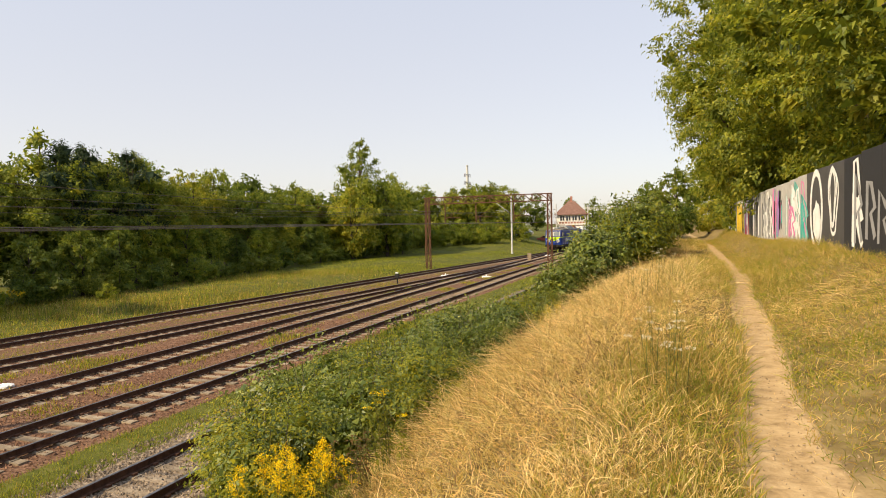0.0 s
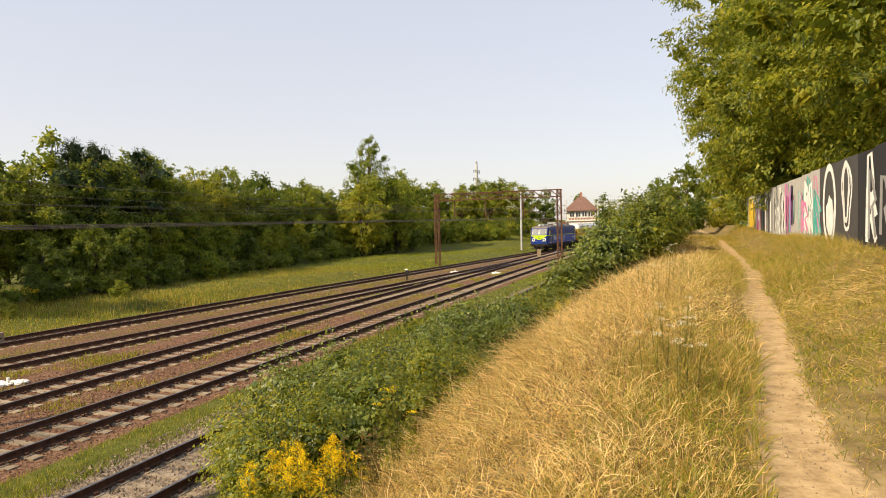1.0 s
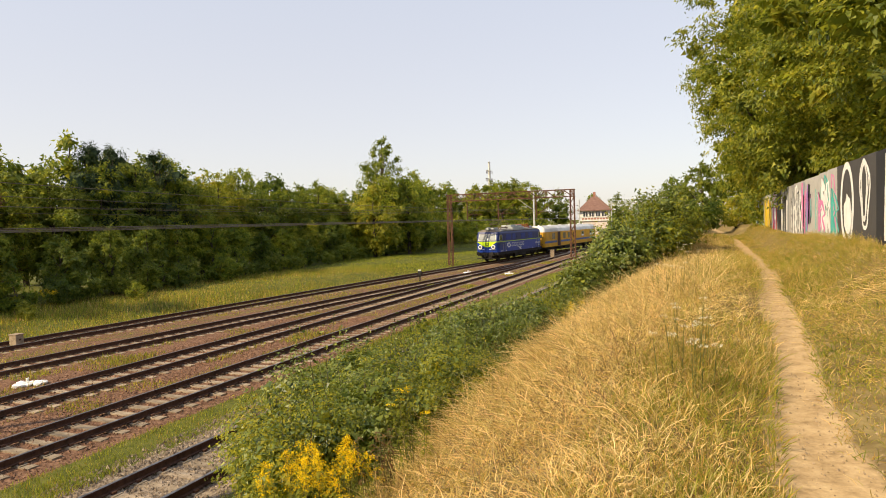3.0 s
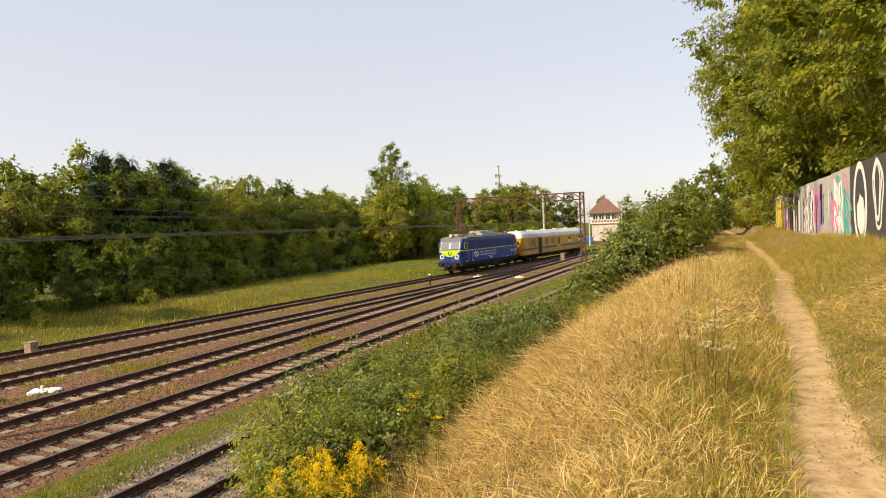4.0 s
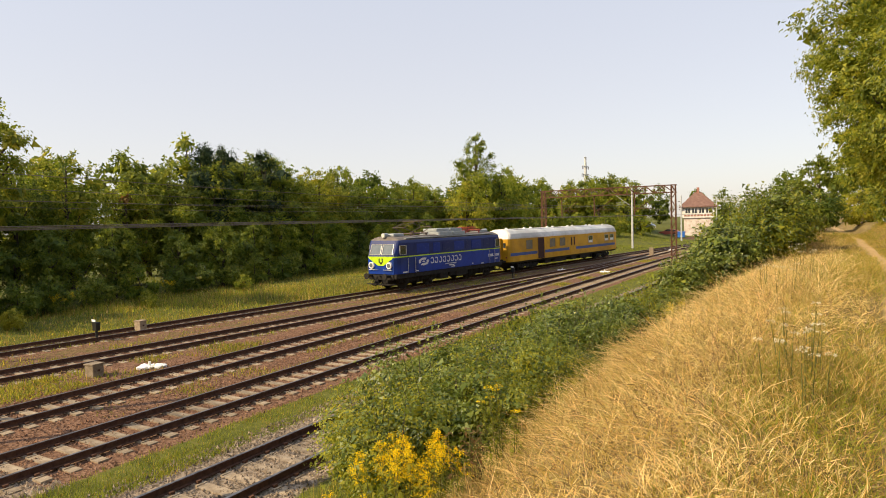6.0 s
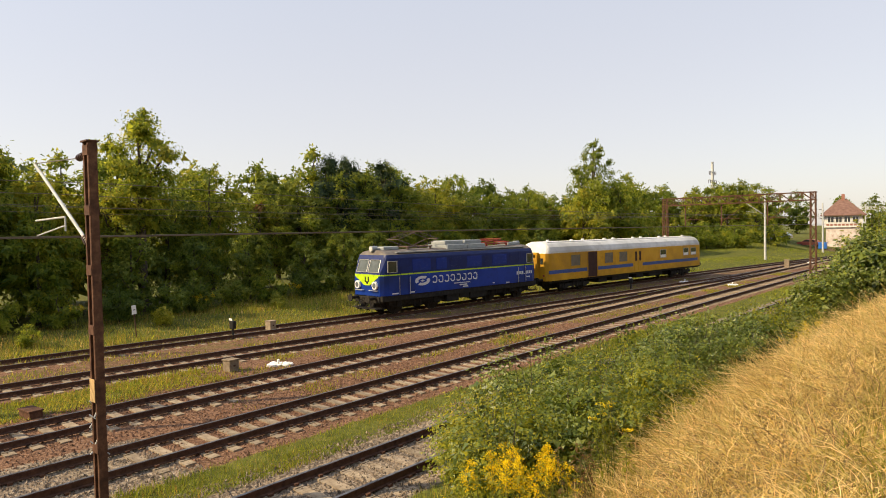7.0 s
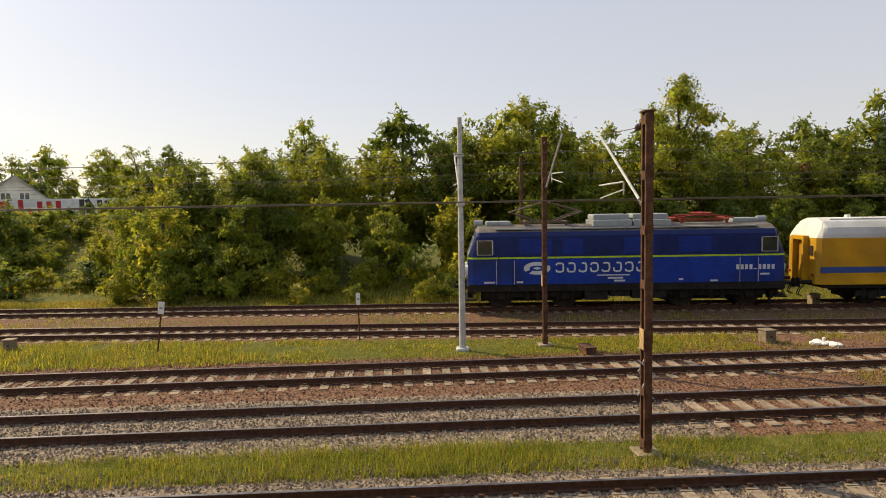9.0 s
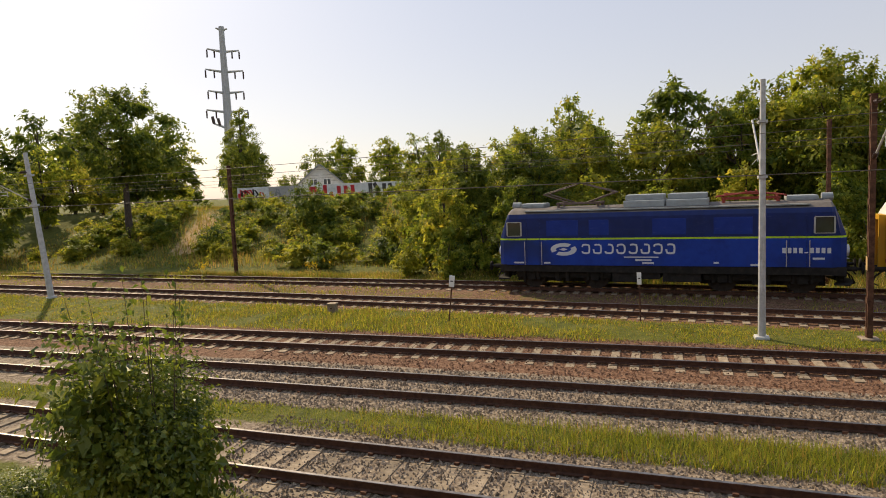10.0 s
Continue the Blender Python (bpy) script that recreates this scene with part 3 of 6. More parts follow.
        box(bm, e * (H + 0.018) - 0.006, e * (H + 0.018) + 0.006, -0.05, 0.12, 1.9, 2.05)
        part("emblem", bm, BLACK, root)
        bm = bmesh.new()
        rod(bm, (e * 6.55, 0, 3.98), (e * 6.95, 0, 3.98), 0.19, seg=20)
        top = part("roof_headlight", bm, VENT_GREY, root)
        bm = bmesh.new()
        rod(bm, (e * 6.95, 0, 3.98), (e * 6.97, 0, 3.98), 0.14, seg=18)
        part("lens", bm, LAMP, top)
        bm = bmesh.new()
        a, b = sorted((e * 6.4, e * 5.2))
        box(bm, a, b, -0.55, 0.55, 3.86, 4.10, 0.08)
        part("roof_unit", bm, VENT_GREY, root)
    for x0, x1 in ((-2.2, -0.45), (-0.38, 1.4)):
        bm = bmesh.new()
        box(bm, x0, x1, -1.02, 1.02, 3.78, 4.10, 0.05)
        box(bm, x0 + 0.05, x1 - 0.05, -0.7, 0.7, 4.08, 4.36, 0.06)
        part("roof_vent", bm, VENT_GREY, root)
    bm = bmesh.new()
    for s in (-1, 1):
        box(bm, -6.0, 6.0, s * 1.22 - 0.14, s * 1.22 + 0.14, 3.72, 3.78)
    part("roof_walkway", bm, VENT_GREY, root)
    # side grilles and machine-room windows
    for s in (-1, 1):
        for x0, x1, mat in ((3.4, 4.9, GRILLE), (2.0, 2.9, GRILLE), (0.5, 1.7, NAVY), (-1.3, 0.1, GRILLE), (-2.1, -1.55, NAVY), (-3.9, -2.4, GRILLE), (-5.0, -4.2, NAVY)):
            bm = bmesh.new()
            box(bm, x0, x1, s * W - 0.012, s * W + 0.014, 2.58, 3.30)
            for k in range(9):
                z = 2.63 + k * 0.075
                box(bm, x0 + 0.04, x1 - 0.04, s * (W + 0.014) - 0.008, s * (W + 0.014) + 0.010, z, z + 0.04)
            part("side_grille", bm, mat, root)
        o = s * (W + 0.006)
        # emblem and brand as plain white shapes, running number as bars
        bm = bmesh.new()
        for q in (-1, 1):
            arc = [(4.1 + q * 0.62 * math.cos(w), 1.93 + q * 0.30 * math.sin(w)) for w in np.linspace(-0.5, 2.2, 10)]
            arc += [(4.1 + q * 0.36 * math.cos(w), 1.93 + q * 0.13 * math.sin(w)) for w in np.linspace(2.2, -0.5, 10)]
            bm.faces.new([bm.verts.new((x, o, z)) for x, z in arc])
        part("emblem_shape", bm, LETTER, root)
        bm = bmesh.new()
        bm.faces.new([bm.verts.new((x, o, z)) for x, z in ((3.9, 1.93), (4.1, 1.86), (4.3, 1.93), (4.1, 2.0))])
        part("emblem_shape", bm, LETTER, root)
        for k in range(8):
            x = 3.25 - k * 0.53
            bm = bmesh.new()
            ring = [(x - 0.19 + 0.17 * math.cos(w) / max(abs(math.cos(w)), abs(math.sin(w))) ** 0.6, 1.95 + 0.20 * math.sin(w) / max(abs(math.cos(w)), abs(math.sin(w))) ** 0.6)
                    for w in np.linspace(0.5 + 0.4 * (k % 3), 5.8 + 0.4 * (k % 2), 15)]
            prev = None
            for j, (xa, za) in enumerate(ring):     # a flat band 8 cm wide
                (xb, zb), (xc, zc) = ring[max(0, j - 1)], ring[min(len(ring) - 1, j + 1)]
                d = Vector((xc - xb, zc - zb)).normalized() * 0.04
                cur = bm.verts.new((xa - d.y, o, za + d.x)), bm.verts.new((xa + d.y, o, za - d.x))
                if prev:
                    bm.faces.new((prev[0], prev[1], cur[1], cur[0]))
                prev = cur
            part("brand_shape", bm, LETTER, root)
        for k in range(9):
            bm = bmesh.new()
            x = -5.0 - k * 0.2
            box(bm, x - 0.13, x, o - 0.004, o + 0.004, 1.76, 1.98 if k != 4 else 1.80)
            part("number_bar", bm, LETTER, root)
        for x, w, z in ((-6.3, 0.42, 1.5), (0.6, 1.5, 1.55), (0.5, 0.7, 1.40), (0.3, 0.5, 1.27), (6.3, 0.5, 1.25), (4.9, 0.3, 1.25), (-2.5, 0.2, 1.3), (-4, 0.35, 1.22)):
            bm = bmesh.new()
            box(bm, x - w / 2, x + w / 2, o - 0.004, o + 0.004, z, z + 0.08 if w < 1.4 else z + 0.05)
            part("inscription_bar", bm, LETTER, root)
    # raised front pantograph, folded rear one
    def bar(parent, mat, p, q, r, name="arm"):
        b = bmesh.new()
        rod(b, p, q, r, seg=6)
        return part(name, b, mat, parent)
    raised = empty("pantograph", pose(0, 0, 0), "", "")
    raised.parent = root
    for s in (-0.55, 0.55):
        for q in (-1, 1):
            bar(raised, PANTO, (3.55 + q * 0.4, s, 4.08), (3.55 + q * 1.7, s, 4.52), 0.03)
            bar(raised, PANTO, (3.55 + q * 1.7, s, 4.52), (3.55 + q * 0.2, s * 0.8, 4.96), 0.022)
    for q in (-1, 1):
        bar(raised, PANTO, (3.55 + q * 1.7, -0.55, 4.52), (3.55 + q * 1.7, 0.55, 4.52), 0.024, "cross_tube")
        bar(raised, PANTO, (3.55 + q * 0.2, -0.85, 4.99), (3.55 + q * 0.2, 0.85, 4.99), 0.028, "contact_strip")
        bar(raised, PANTO, (3.55 + q * 1.7, -0.55, 4.52), (3.55 + q * 0.2, 0.44, 4.96), 0.014, "stay")
    bm = bmesh.new()
    for x in (2.6, 4.5):
        box(bm, x - 0.06, x + 0.06, -0.75, 0.75, 4.02, 4.10)
    for s in (-0.6, 0.6):
        box(bm, 2.5, 4.6, s - 0.05, s + 0.05, 4.0, 4.08)
        for x in (2.6, 4.5):
            rod(bm, (x, s, 3.82), (x, s, 4.02), 0.07)
    part("pantograph_base", bm, PANTO, root)
    folded = empty("folded_pantograph", pose(0, 0, 0), "", "")
    folded.parent = root
    for s in (-0.6, 0.6):
        bm = bmesh.new()
        box(bm, -5.0, -2.7, s - 0.05, s + 0.05, 4.0, 4.08)
        for x in (-4.9, -2.8):
            rod(bm, (x, s, 3.82), (x, s, 4.02), 0.07)
        part("base_rail", bm, RED_GEAR, folded)
        bar(folded, RED_GEAR, (-5.2, s, 4.14), (-3.9, s, 4.30), 0.03)
        bar(folded, RED_GEAR, (-3.9, s, 4.30), (-2.5, s, 4.14), 0.03)
        bar(folded, RED_GEAR, (-4.9, s * 0.8, 4.2), (-2.8, s * 0.8, 4.26), 0.025)
    for x in (-4.1, -3.7):
        bar(folded, RED_GEAR, (x, -0.85, 4.36), (x, 0.85, 4.36), 0.03, "contact_strip")
    for x in (-5.2, -2.5, -4.9, -2.8):
        bar(folded, RED_GEAR, (x, -0.6, 4.12), (x, 0.6, 4.12), 0.03, "cross_tube")
    buffers(root, 7.3)
    return root, bogie(root, 4.25, 3.05, 0.625) + bogie(root, -4.25, 3.05, 0.625)


def coach():
    root = empty("service_coach", pose(0, 0, 0), "yellow railway service coach with white roof and blue stripe", "railway coach")
    W, H = 1.44, 12.85
    prof = [(-W, 0.98), (-W, 1.50), (-W, 1.82), (-W, 3.12), (-1.42, 3.30), (-1.30, 3.60), (-0.98, 3.86), (-0.45, 4.02), (0.45, 4.02), (0.98, 3.86), (1.30, 3.60), (1.42, 3.30), (W, 3.12), (W, 1.82), (W, 1.50), (W, 0.98)]
    fm = [0, 0, 0, 1, 1, 1, 1, 1, 1, 1, 1, 1, 0, 0, 0]
    bm = shell(H, W, prof, None, fm, 0.45, lambda z: 0.5 * max(0, z - 3.1))
    part("body", bm, [YELLOW, COACH_ROOF], root)
    bm = bmesh.new()
    box(bm, -12.5, 12.5, -1.3, 1.3, 0.80, 0.98)
    part("underframe", bm, UNDER, root)
    for x0, x1 in ((-5.2, -2.6), (-1.6, -0.4), (0.8, 3.6), (4.4, 5.6)):
        bm = bmesh.new()
        box(bm, x0, x1, -1.2, 1.2, 0.42, 0.82, 0.04)
        part("equipment_box", bm, UNDER, root)
    f = lambda d: H - d            # distance behind the front end
    for s in (-1, 1):
        for a, b in ((0.1, 5.2), (6.75, 12.3), (13.95, 24.9)):
            bm = bmesh.new()
            box(bm, f(b), f(a), s * W - 0.004, s * W + 0.006, 1.52, 1.80)
            part("stripe", bm, COACH_BLUE, root)
        for a, b, z0, z1, mat in ((2.95, 4.25, 2.02, 2.92, PANE_GREY), (7.75, 9.05, 2.02, 2.92, PANE_GREY), (10.0, 11.35, 2.02, 2.92, PANE_GREY), (17.2, 18.3, 2.1, 2.85, GLASS), (21.8, 22.85, 2.15, 2.85, GLASS), (23.4, 24.5, 2.15, 2.85, GLASS)):
            bm = bmesh.new()
            box(bm, f(b), f(a), s * W - 0.01, s * W + 0.008, z0, z1)
            g = part("window", bm, mat, root)
            bm = bmesh.new()
            for p, q in (((f(a), z0), (f(b), z0)), ((f(b), z0), (f(b), z1)), ((f(b), z1), (f(a), z1)), ((f(a), z1), (f(a), z0))):
                beam(bm, (p[0], s * (W + 0.01), p[1]), (q[0], s * (W + 0.01), q[1]), 0.05, 0.035)
            part("window_frame", bm, YELLOW if a < 15 else SILVER, g)
            if a > 15:
                bm = bmesh.new()
                box(bm, f(b) + 0.05, f(a) - 0.05, s * (W + 0.01) - 0.004, s * (W + 0.01) + 0.004, z0, z0 + 0.28)
                part("blind", bm, WHITE, g)
        bm = bmesh.new()
        # flat dark slab paints the shaded interior of the open doorway
        box(bm, f(6.65), f(5.3), s * W - 0.02, s * W + 0.006, 1.02, 3.08)
        d = part("sliding_door", bm, DOORWAY, root, "dark panel for the shade inside the open doorway")
        for x in (f(6.68), f(5.27)):
            bm = bmesh.new()
            box(bm, x - 0.04, x + 0.04, s * W - 0.01, s * W + 0.03, 1.0, 3.1)
            part("door_post", bm, YELLOW, d)
        for a in (12.5, 13.2):
            bm = bmesh.new()
            box(bm, f(a + 0.62), f(a), s * W - 0.005, s * W + 0.02, 1.05, 3.05, 0.01)
            d = part("door_leaf", bm, YELLOW, root)
            bm = bmesh.new()
            box(bm, f(a + 0.48), f(a + 0.14), s * (W + 0.02) - 0.004, s * (W + 0.02) + 0.004, 2.0, 2.85)
            part("pane", bm, DOORWAY, d)
    for e in (-1, 1):
        bm = bmesh.new()
        for s in (-0.48, 0.48):
            box(bm, e * (H + 0.1) - 0.14, e * (H + 0.1) + 0.14, s - 0.07, s + 0.07, 1.0, 3.05, 0.02)
        box(bm, e * (H + 0.1) - 0.14, e * (H + 0.1) + 0.14, -0.55, 0.55, 3.0, 3.2, 0.02)
        part("gangway", bm, UNDER if e < 0 else YELLOW, root)
        for s in (-1, 1):
            bm = bmesh.new()
            box(bm, e * (H + 0.02) - 0.01, e * (H + 0.02) + 0.01, s * 0.85 - 0.12, s * 0.85 + 0.12, 2.3, 2.75)
            part("end_window", bm, GLASS, root)
            bm = bmesh.new()
            rod(bm, (e * H, s * 1.05, 1.4), (e * (H + 0.08), s * 1.05, 1.4), 0.07)
            part("tail_lamp", bm, RED_GEAR, root)
    for k in range(10):
        bm = bmesh.new()
        rod(bm, (-11 + k * 2.4, 0.3 * (-1) ** k, 3.98), (-11 + k * 2.4, 0.3 * (-1) ** k, 4.14), 0.16, 0.12, seg=12)
        part("roof_vent", bm, COACH_ROOF, root)
    for y in (-0.72, 0.72):
        bm = bmesh.new()
        box(bm, -12.0, 12.0, y - 0.02, y + 0.02, 3.93, 3.99)
        part("roof_rib", bm, COACH_ROOF, root)
    buffers(root, H)
    return root, bogie(root, 9.0, 2.5, 0.46) + bogie(root, -9.0, 2.5, 0.46)


LOCO, LOCO_WHEELS = locomotive()
COACH, COACH_WHEELS = coach()


# ---- overhead line: poles, gantry, wires ----
def steel_pole(x, y, h, w, label, arm=0.0, brace=False, z0=-0.25, bow=False):
    """Two rusty channels tied by batten plates; arm: reach of the cantilever towards -x."""
    root = empty("catenary_pole", pose(x, y, z0), label, "catenary pole", "catenary poles")
    for s in (-1, 1):
        bm = bmesh.new()
        c = s * w / 2
        box(bm, c - 0.012, c + 0.012, -0.075, 0.075, 0, h)
        for q in (-1, 1):
            box(bm, min(c, c - s * 0.05), max(c, c - s * 0.05), q * 0.07 - 0.008, q * 0.07 + 0.008, 0, h)
        part("channel", bm, RUST, root)
    n = int(h / 1.05)
    for k in range(n + 1):
        z = 0.25 + k * (h - 0.4) / n
        for q in (-1, 1):
            bm = bmesh.new()
            box(bm, -w / 2, w / 2, q * 0.082 - 0.006, q * 0.082 + 0.006, z - 0.09, z + 0.09)
            part("batten_plate", bm, RUST, root)
    bm = bmesh.new()
    box(bm, -w / 2 - 0.03, w / 2 + 0.03, -0.11, 0.11, h, h + 0.03)
    part("cap", bm, RUST, root)
    bm = bmesh.new()
    box(bm, -0.26, 0.26, -0.26, 0.26, -0.12, 0.09, 0.04)
    part("footing", bm, STONE_GREY, root)
    bm = bmesh.new()
    box(bm, -w / 2 + 0.01, w / 2 - 0.01, -0.102, -0.09, 2.2, 2.62)
    part("number_plate", bm, YELLOW_MARK, root, "faded yellow plate")
    if brace:
        bm = bmesh.new()
        for k in range(4):
            z = 1.2 + k * 0.25
            rod(bm, (-w / 2 - 0.02, -0.1 * (-1) ** k - 0.02, z), (-w / 2 - 0.02, 0.1 * (-1) ** k, z + 0.25), 0.014, seg=6)
            rod(bm, (w / 2, 0.12 * (-1) ** k, z), (-w / 2, -0.12 * (-1) ** k, z + 0.25), 0.012, seg=6)
        part("climb_guard", bm, POLE_GREY, root, "bent grey climb guard")
    if arm:
        cantilever(root, h, arm, w, bow)
    return root


def cantilever(root, h, arm, w, bow=False, zc=5.65):
    r = 0.028
    s = math.copysign(1, arm)
    zb, zt = h - 1.9, h - 0.15
    bm = bmesh.new()
    rod(bm, (-s * w / 2 - s * 0.25, 0, zb + 0.15), (-arm, 0, zt), r * 1.15, seg=10)
    part("cantilever_tube", bm, POLE_GREY, root)
    for a, b in (((-s * w / 2, 0, zb), (-s * w / 2 - s * 0.28, 0, zb + 0.17)), ((-s * w / 2, 0, h - 0.2), (-s * w / 2 - s * 0.42, 0, h - 0.24))):
        bm = bmesh.new()
        a, b = Vector(a), Vector(b)
        rod(bm, a, b, 0.025)
        for k in range(4):
            p = a.lerp(b, 0.3 + 0.2 * k)
            rod(bm, p - (b - a) * 0.05, p + (b - a) * 0.05, 0.07, seg=12)
        part("insulator", bm, PORCELAIN, root)
    bm = bmesh.new()
    rod(bm, (-s * w / 2 - s * 0.42, 0, h - 0.24), (-arm, 0, zt + 0.02), 0.01, seg=6)
    part("tie_wire", bm, WIRE, root)
    bm = bmesh.new()
    zc2 = zt - 1.2
    mid = 0.45
    rod(bm, (-arm * 1.02, 0, zc2), (-arm * mid, 0, zc2 + 0.03), 0.02, seg=8)
    rod(bm, (-arm * mid, 0, zc2 + 0.03), (-arm * mid, 0, zc2 - 0.25), 0.018, seg=8)
    rod(bm, (-arm * mid, 0, zc2 - 0.14), (-arm * 1.0, 0, zc2 - 0.32), 0.015, seg=8)
    part("steady_arm", bm, POLE_GREY, root)


def concrete_pole(x, y, h, label, arm=0.0, z0=-0.25, lean=0.0, r=0.11):
    root = empty("concrete_pole", pose(x, y, z0, lean, 0, 0), label, "catenary pole", "catenary poles")
    bm = bmesh.new()
    bmesh.ops.create_cone(bm, cap_ends=True, segments=8, radius1=r * 1.1, radius2=r * 0.72, depth=h, matrix=Matrix.Translation((0, 0, h / 2)))
    part("shaft", bm, POLE_GREY, root)
    bm = bmesh.new()
    box(bm, -0.22, 0.22, -0.22, 0.22, -0.1, 0.12, 0.05)
    part("footing", bm, POLE_GREY, root)
    bm = bmesh.new()
    for z in (h - 1.3, h - 3.0):
        box(bm, -r - 0.02, r + 0.02, -r - 0.02, r + 0.02, z - 0.05, z + 0.05)
    part("clamp", bm, POLE_GREY, root)
    if arm:
        cantilever(root, h - 0.9, arm, 0.2)
    return root


steel_pole(5.75, 4.57, 6.95, 0.24, "rusty steel catenary pole with diagonal cantilever beside the main line", 3.0, True)
steel_pole(-4.2, 4.72, 7.5, 0.18, "slim rusty catenary pole between siding and main line", -2.6)
concrete_pole(-3.85, 1.68, 8.2, "light grey catenary pole on the grass strip", 2.4)
steel_pole(-14.9, 5.9, 7.6, 0.2, "rusty steel pole at the edge of the wood", 0)
concrete_pole(-8.0, -34.5, 8.4, "leaning pale concrete catenary pole", -3.2, lean=6, r=0.16)
steel_pole(-16.6, -28.3, 7.4, 0.22, "dark steel pole behind the siding", 0)
concrete_pole(-5.6, 99, 9.6, "grey concrete pole beside the meadow", 2.5, r=0.16)
concrete_pole(-3.2, 128, 9.0, "grey concrete pole beside the far line", 2.4, r=0.15)
concrete_pole(8.4, 122, 9.0, "grey concrete pole beside the far line", 2.4, r=0.15)
concrete_pole(9.4, 150, 9.0, "grey concrete pole beside the far line", 2.4, r=0.15)
concrete_pole(-1.2, 165, 9.5, "grey concrete pole beside the far line", 2.4, r=0.15)
concrete_pole(12.5, 180, 9.5, "grey concrete pole beside the far line", 2.4, r=0.15)
concrete_pole(16.5, 205, 10, "grey concrete pole beside the far line", 2.4, r=0.15)


def gantry(x0, x1, y, h, mat, label, w=0.5):
    root = empty("gantry", pose(0, y, -0.25), label, "gantry")
    for x in (x0, x1):
        bm = bmesh.new()
        for a in (-w / 2, w / 2):
            for b in (-0.2, 0.2):
                beam(bm, (x + a, b, 0), (x + a * 0.8, b, h), 0.09, 0.09)
        n = 11
        for k in range(n):
            z = h * k / n
            s = 1 if k % 2 else -1
            for b in (-0.2, 0.2):
                beam(bm, (x - s * w / 2 * 0.95, b, z), (x + s * w / 2 * 0.9, b, z + h / n), 0.05, 0.04)
        part("leg", bm, mat, root)
    bm = bmesh.new()
    for b in (-0.25, 0.25):
        for z in (h - 0.75, h):
            beam(bm, (x0 - 0.3, b, z), (x1 + 0.3, b, z), 0.09, 0.09)
    n = int((x1 - x0) / 0.9)
    for k in range(n):
        xa, xb = x0 + (x1 - x0) * k / n, x0 + (x1 - x0) * (k + 1) / n
        for b in (-0.25, 0.25):
            beam(bm, (xa, b, h - 0.75 if k % 2 else h), (xb, b, h if k % 2 else h - 0.75), 0.05, 0.05)
            beam(bm, (xb, b, h - 0.75), (xb, b, h), 0.045, 0.045)
    part("girder", bm, mat, root)
    for x in (t3(y) - 2.3, t4(y) - 2.0, t3(y) - 6):
        bm = bmesh.new()
        beam(bm, (x, 0, h - 0.7), (x, 0, h - 3.0), 0.1, 0.1)
        rod(bm, (x, 0, h - 2.6), (x + 1.9, 0, h - 1.3), 0.03)
        rod(bm, (x, 0, h - 2.3), (x + 1.8, 0, h - 2.35), 0.025)
        part("hanger", bm, mat, root)
    return root


gantry(-8.15, 6.0, 68, 8.3, RUST, "rusty lattice gantry spanning the tracks")
gantry(-9.5, 12.5, 190, 9.5, POLE_GREY, "far grey lattice gantry over the line")


def wires():
    def line(name, tr, off, z, y0, y1, r=0.009, sag=0.0):
        cu = bpy.data.curves.new(name, "CURVE")
        cu.dimensions, cu.bevel_depth, cu.bevel_resolution = "3D", r, 1
        sp = cu.splines.new("POLY")
        ys = np.arange(y0, y1 + 0.1, 4.0)
        sp.points.add(len(ys) - 1)
        for p, y in zip(sp.points, ys):
            f = ((y - 4.6) / 63.4) % 1.0
            p.co = (tr(y) + off, y, z - sag * 4 * f * (1 - f), 1)
        cu.materials.append(WIRE)
        return tagged(new(name, cu), "thin dull metal overhead wire above the tracks", "overhead wire", "overhead wires")
    for tr, y1 in ((t1, 116), (t2, 66), (t3, 240), (t4, 240)):
        line("contact_wire", tr, 0.1, 5.0, -130, y1, 0.012)
        if y1 == 240:
            line("contact_wire", tr, -0.06, 5.0, -130, y1, 0.012)
        line("messenger_wire", tr, 0.0, 6.2, -130, y1, 0.008, 0.45)
    line("feeder_wire", t1, -2.2, 6.5, -130, 120, 0.009, 0.3)


wires()


# ---- small lineside things ----
def cabinet(x, y, w, d, h, mat, label, name="lineside_cabinet"):
    root = empty(name, pose(x, y, float(ground_z(x, y)) - 0.03, 0, 0, 7), label, "cabinet")
    bm = bmesh.new()
    box(bm, -w / 2, w / 2, -d / 2, d / 2, 0, h, 0.02)
    b = part("body", bm, mat, root)
    bm = bmesh.new()
    box(bm, -w / 2 - 0.03, w / 2 + 0.03, -d / 2 - 0.03, d / 2 + 0.03, h, h + 0.05, 0.015)
    part("lid", bm, mat, root)
    bm = bmesh.new()
    box(bm, w / 2, w / 2 + 0.02, -0.04, 0.04, h * 0.5, h * 0.65)
    part("handle", bm, RUST, b)


cabinet(-3.65, 12.75, 0.42, 0.42, 0.45, CONCRETE, "low concrete cable box beside the track")
cabinet(-11.2, 19.6, 0.4, 0.4, 0.5, CONCRETE, "small grey box beside the siding")
cabinet(-6.0, -15.1, 0.35, 0.35, 0.4, CONCRETE, "small concrete box on the grass strip")
cabinet(-2.95, 5.9, 0.7, 0.35, 0.22, RUST, "low rusty point box on the grass")
cabinet(0.9, 81.5, 0.5, 0.45, 1.15, CONCRETE, "grey relay cabinet between the tracks")


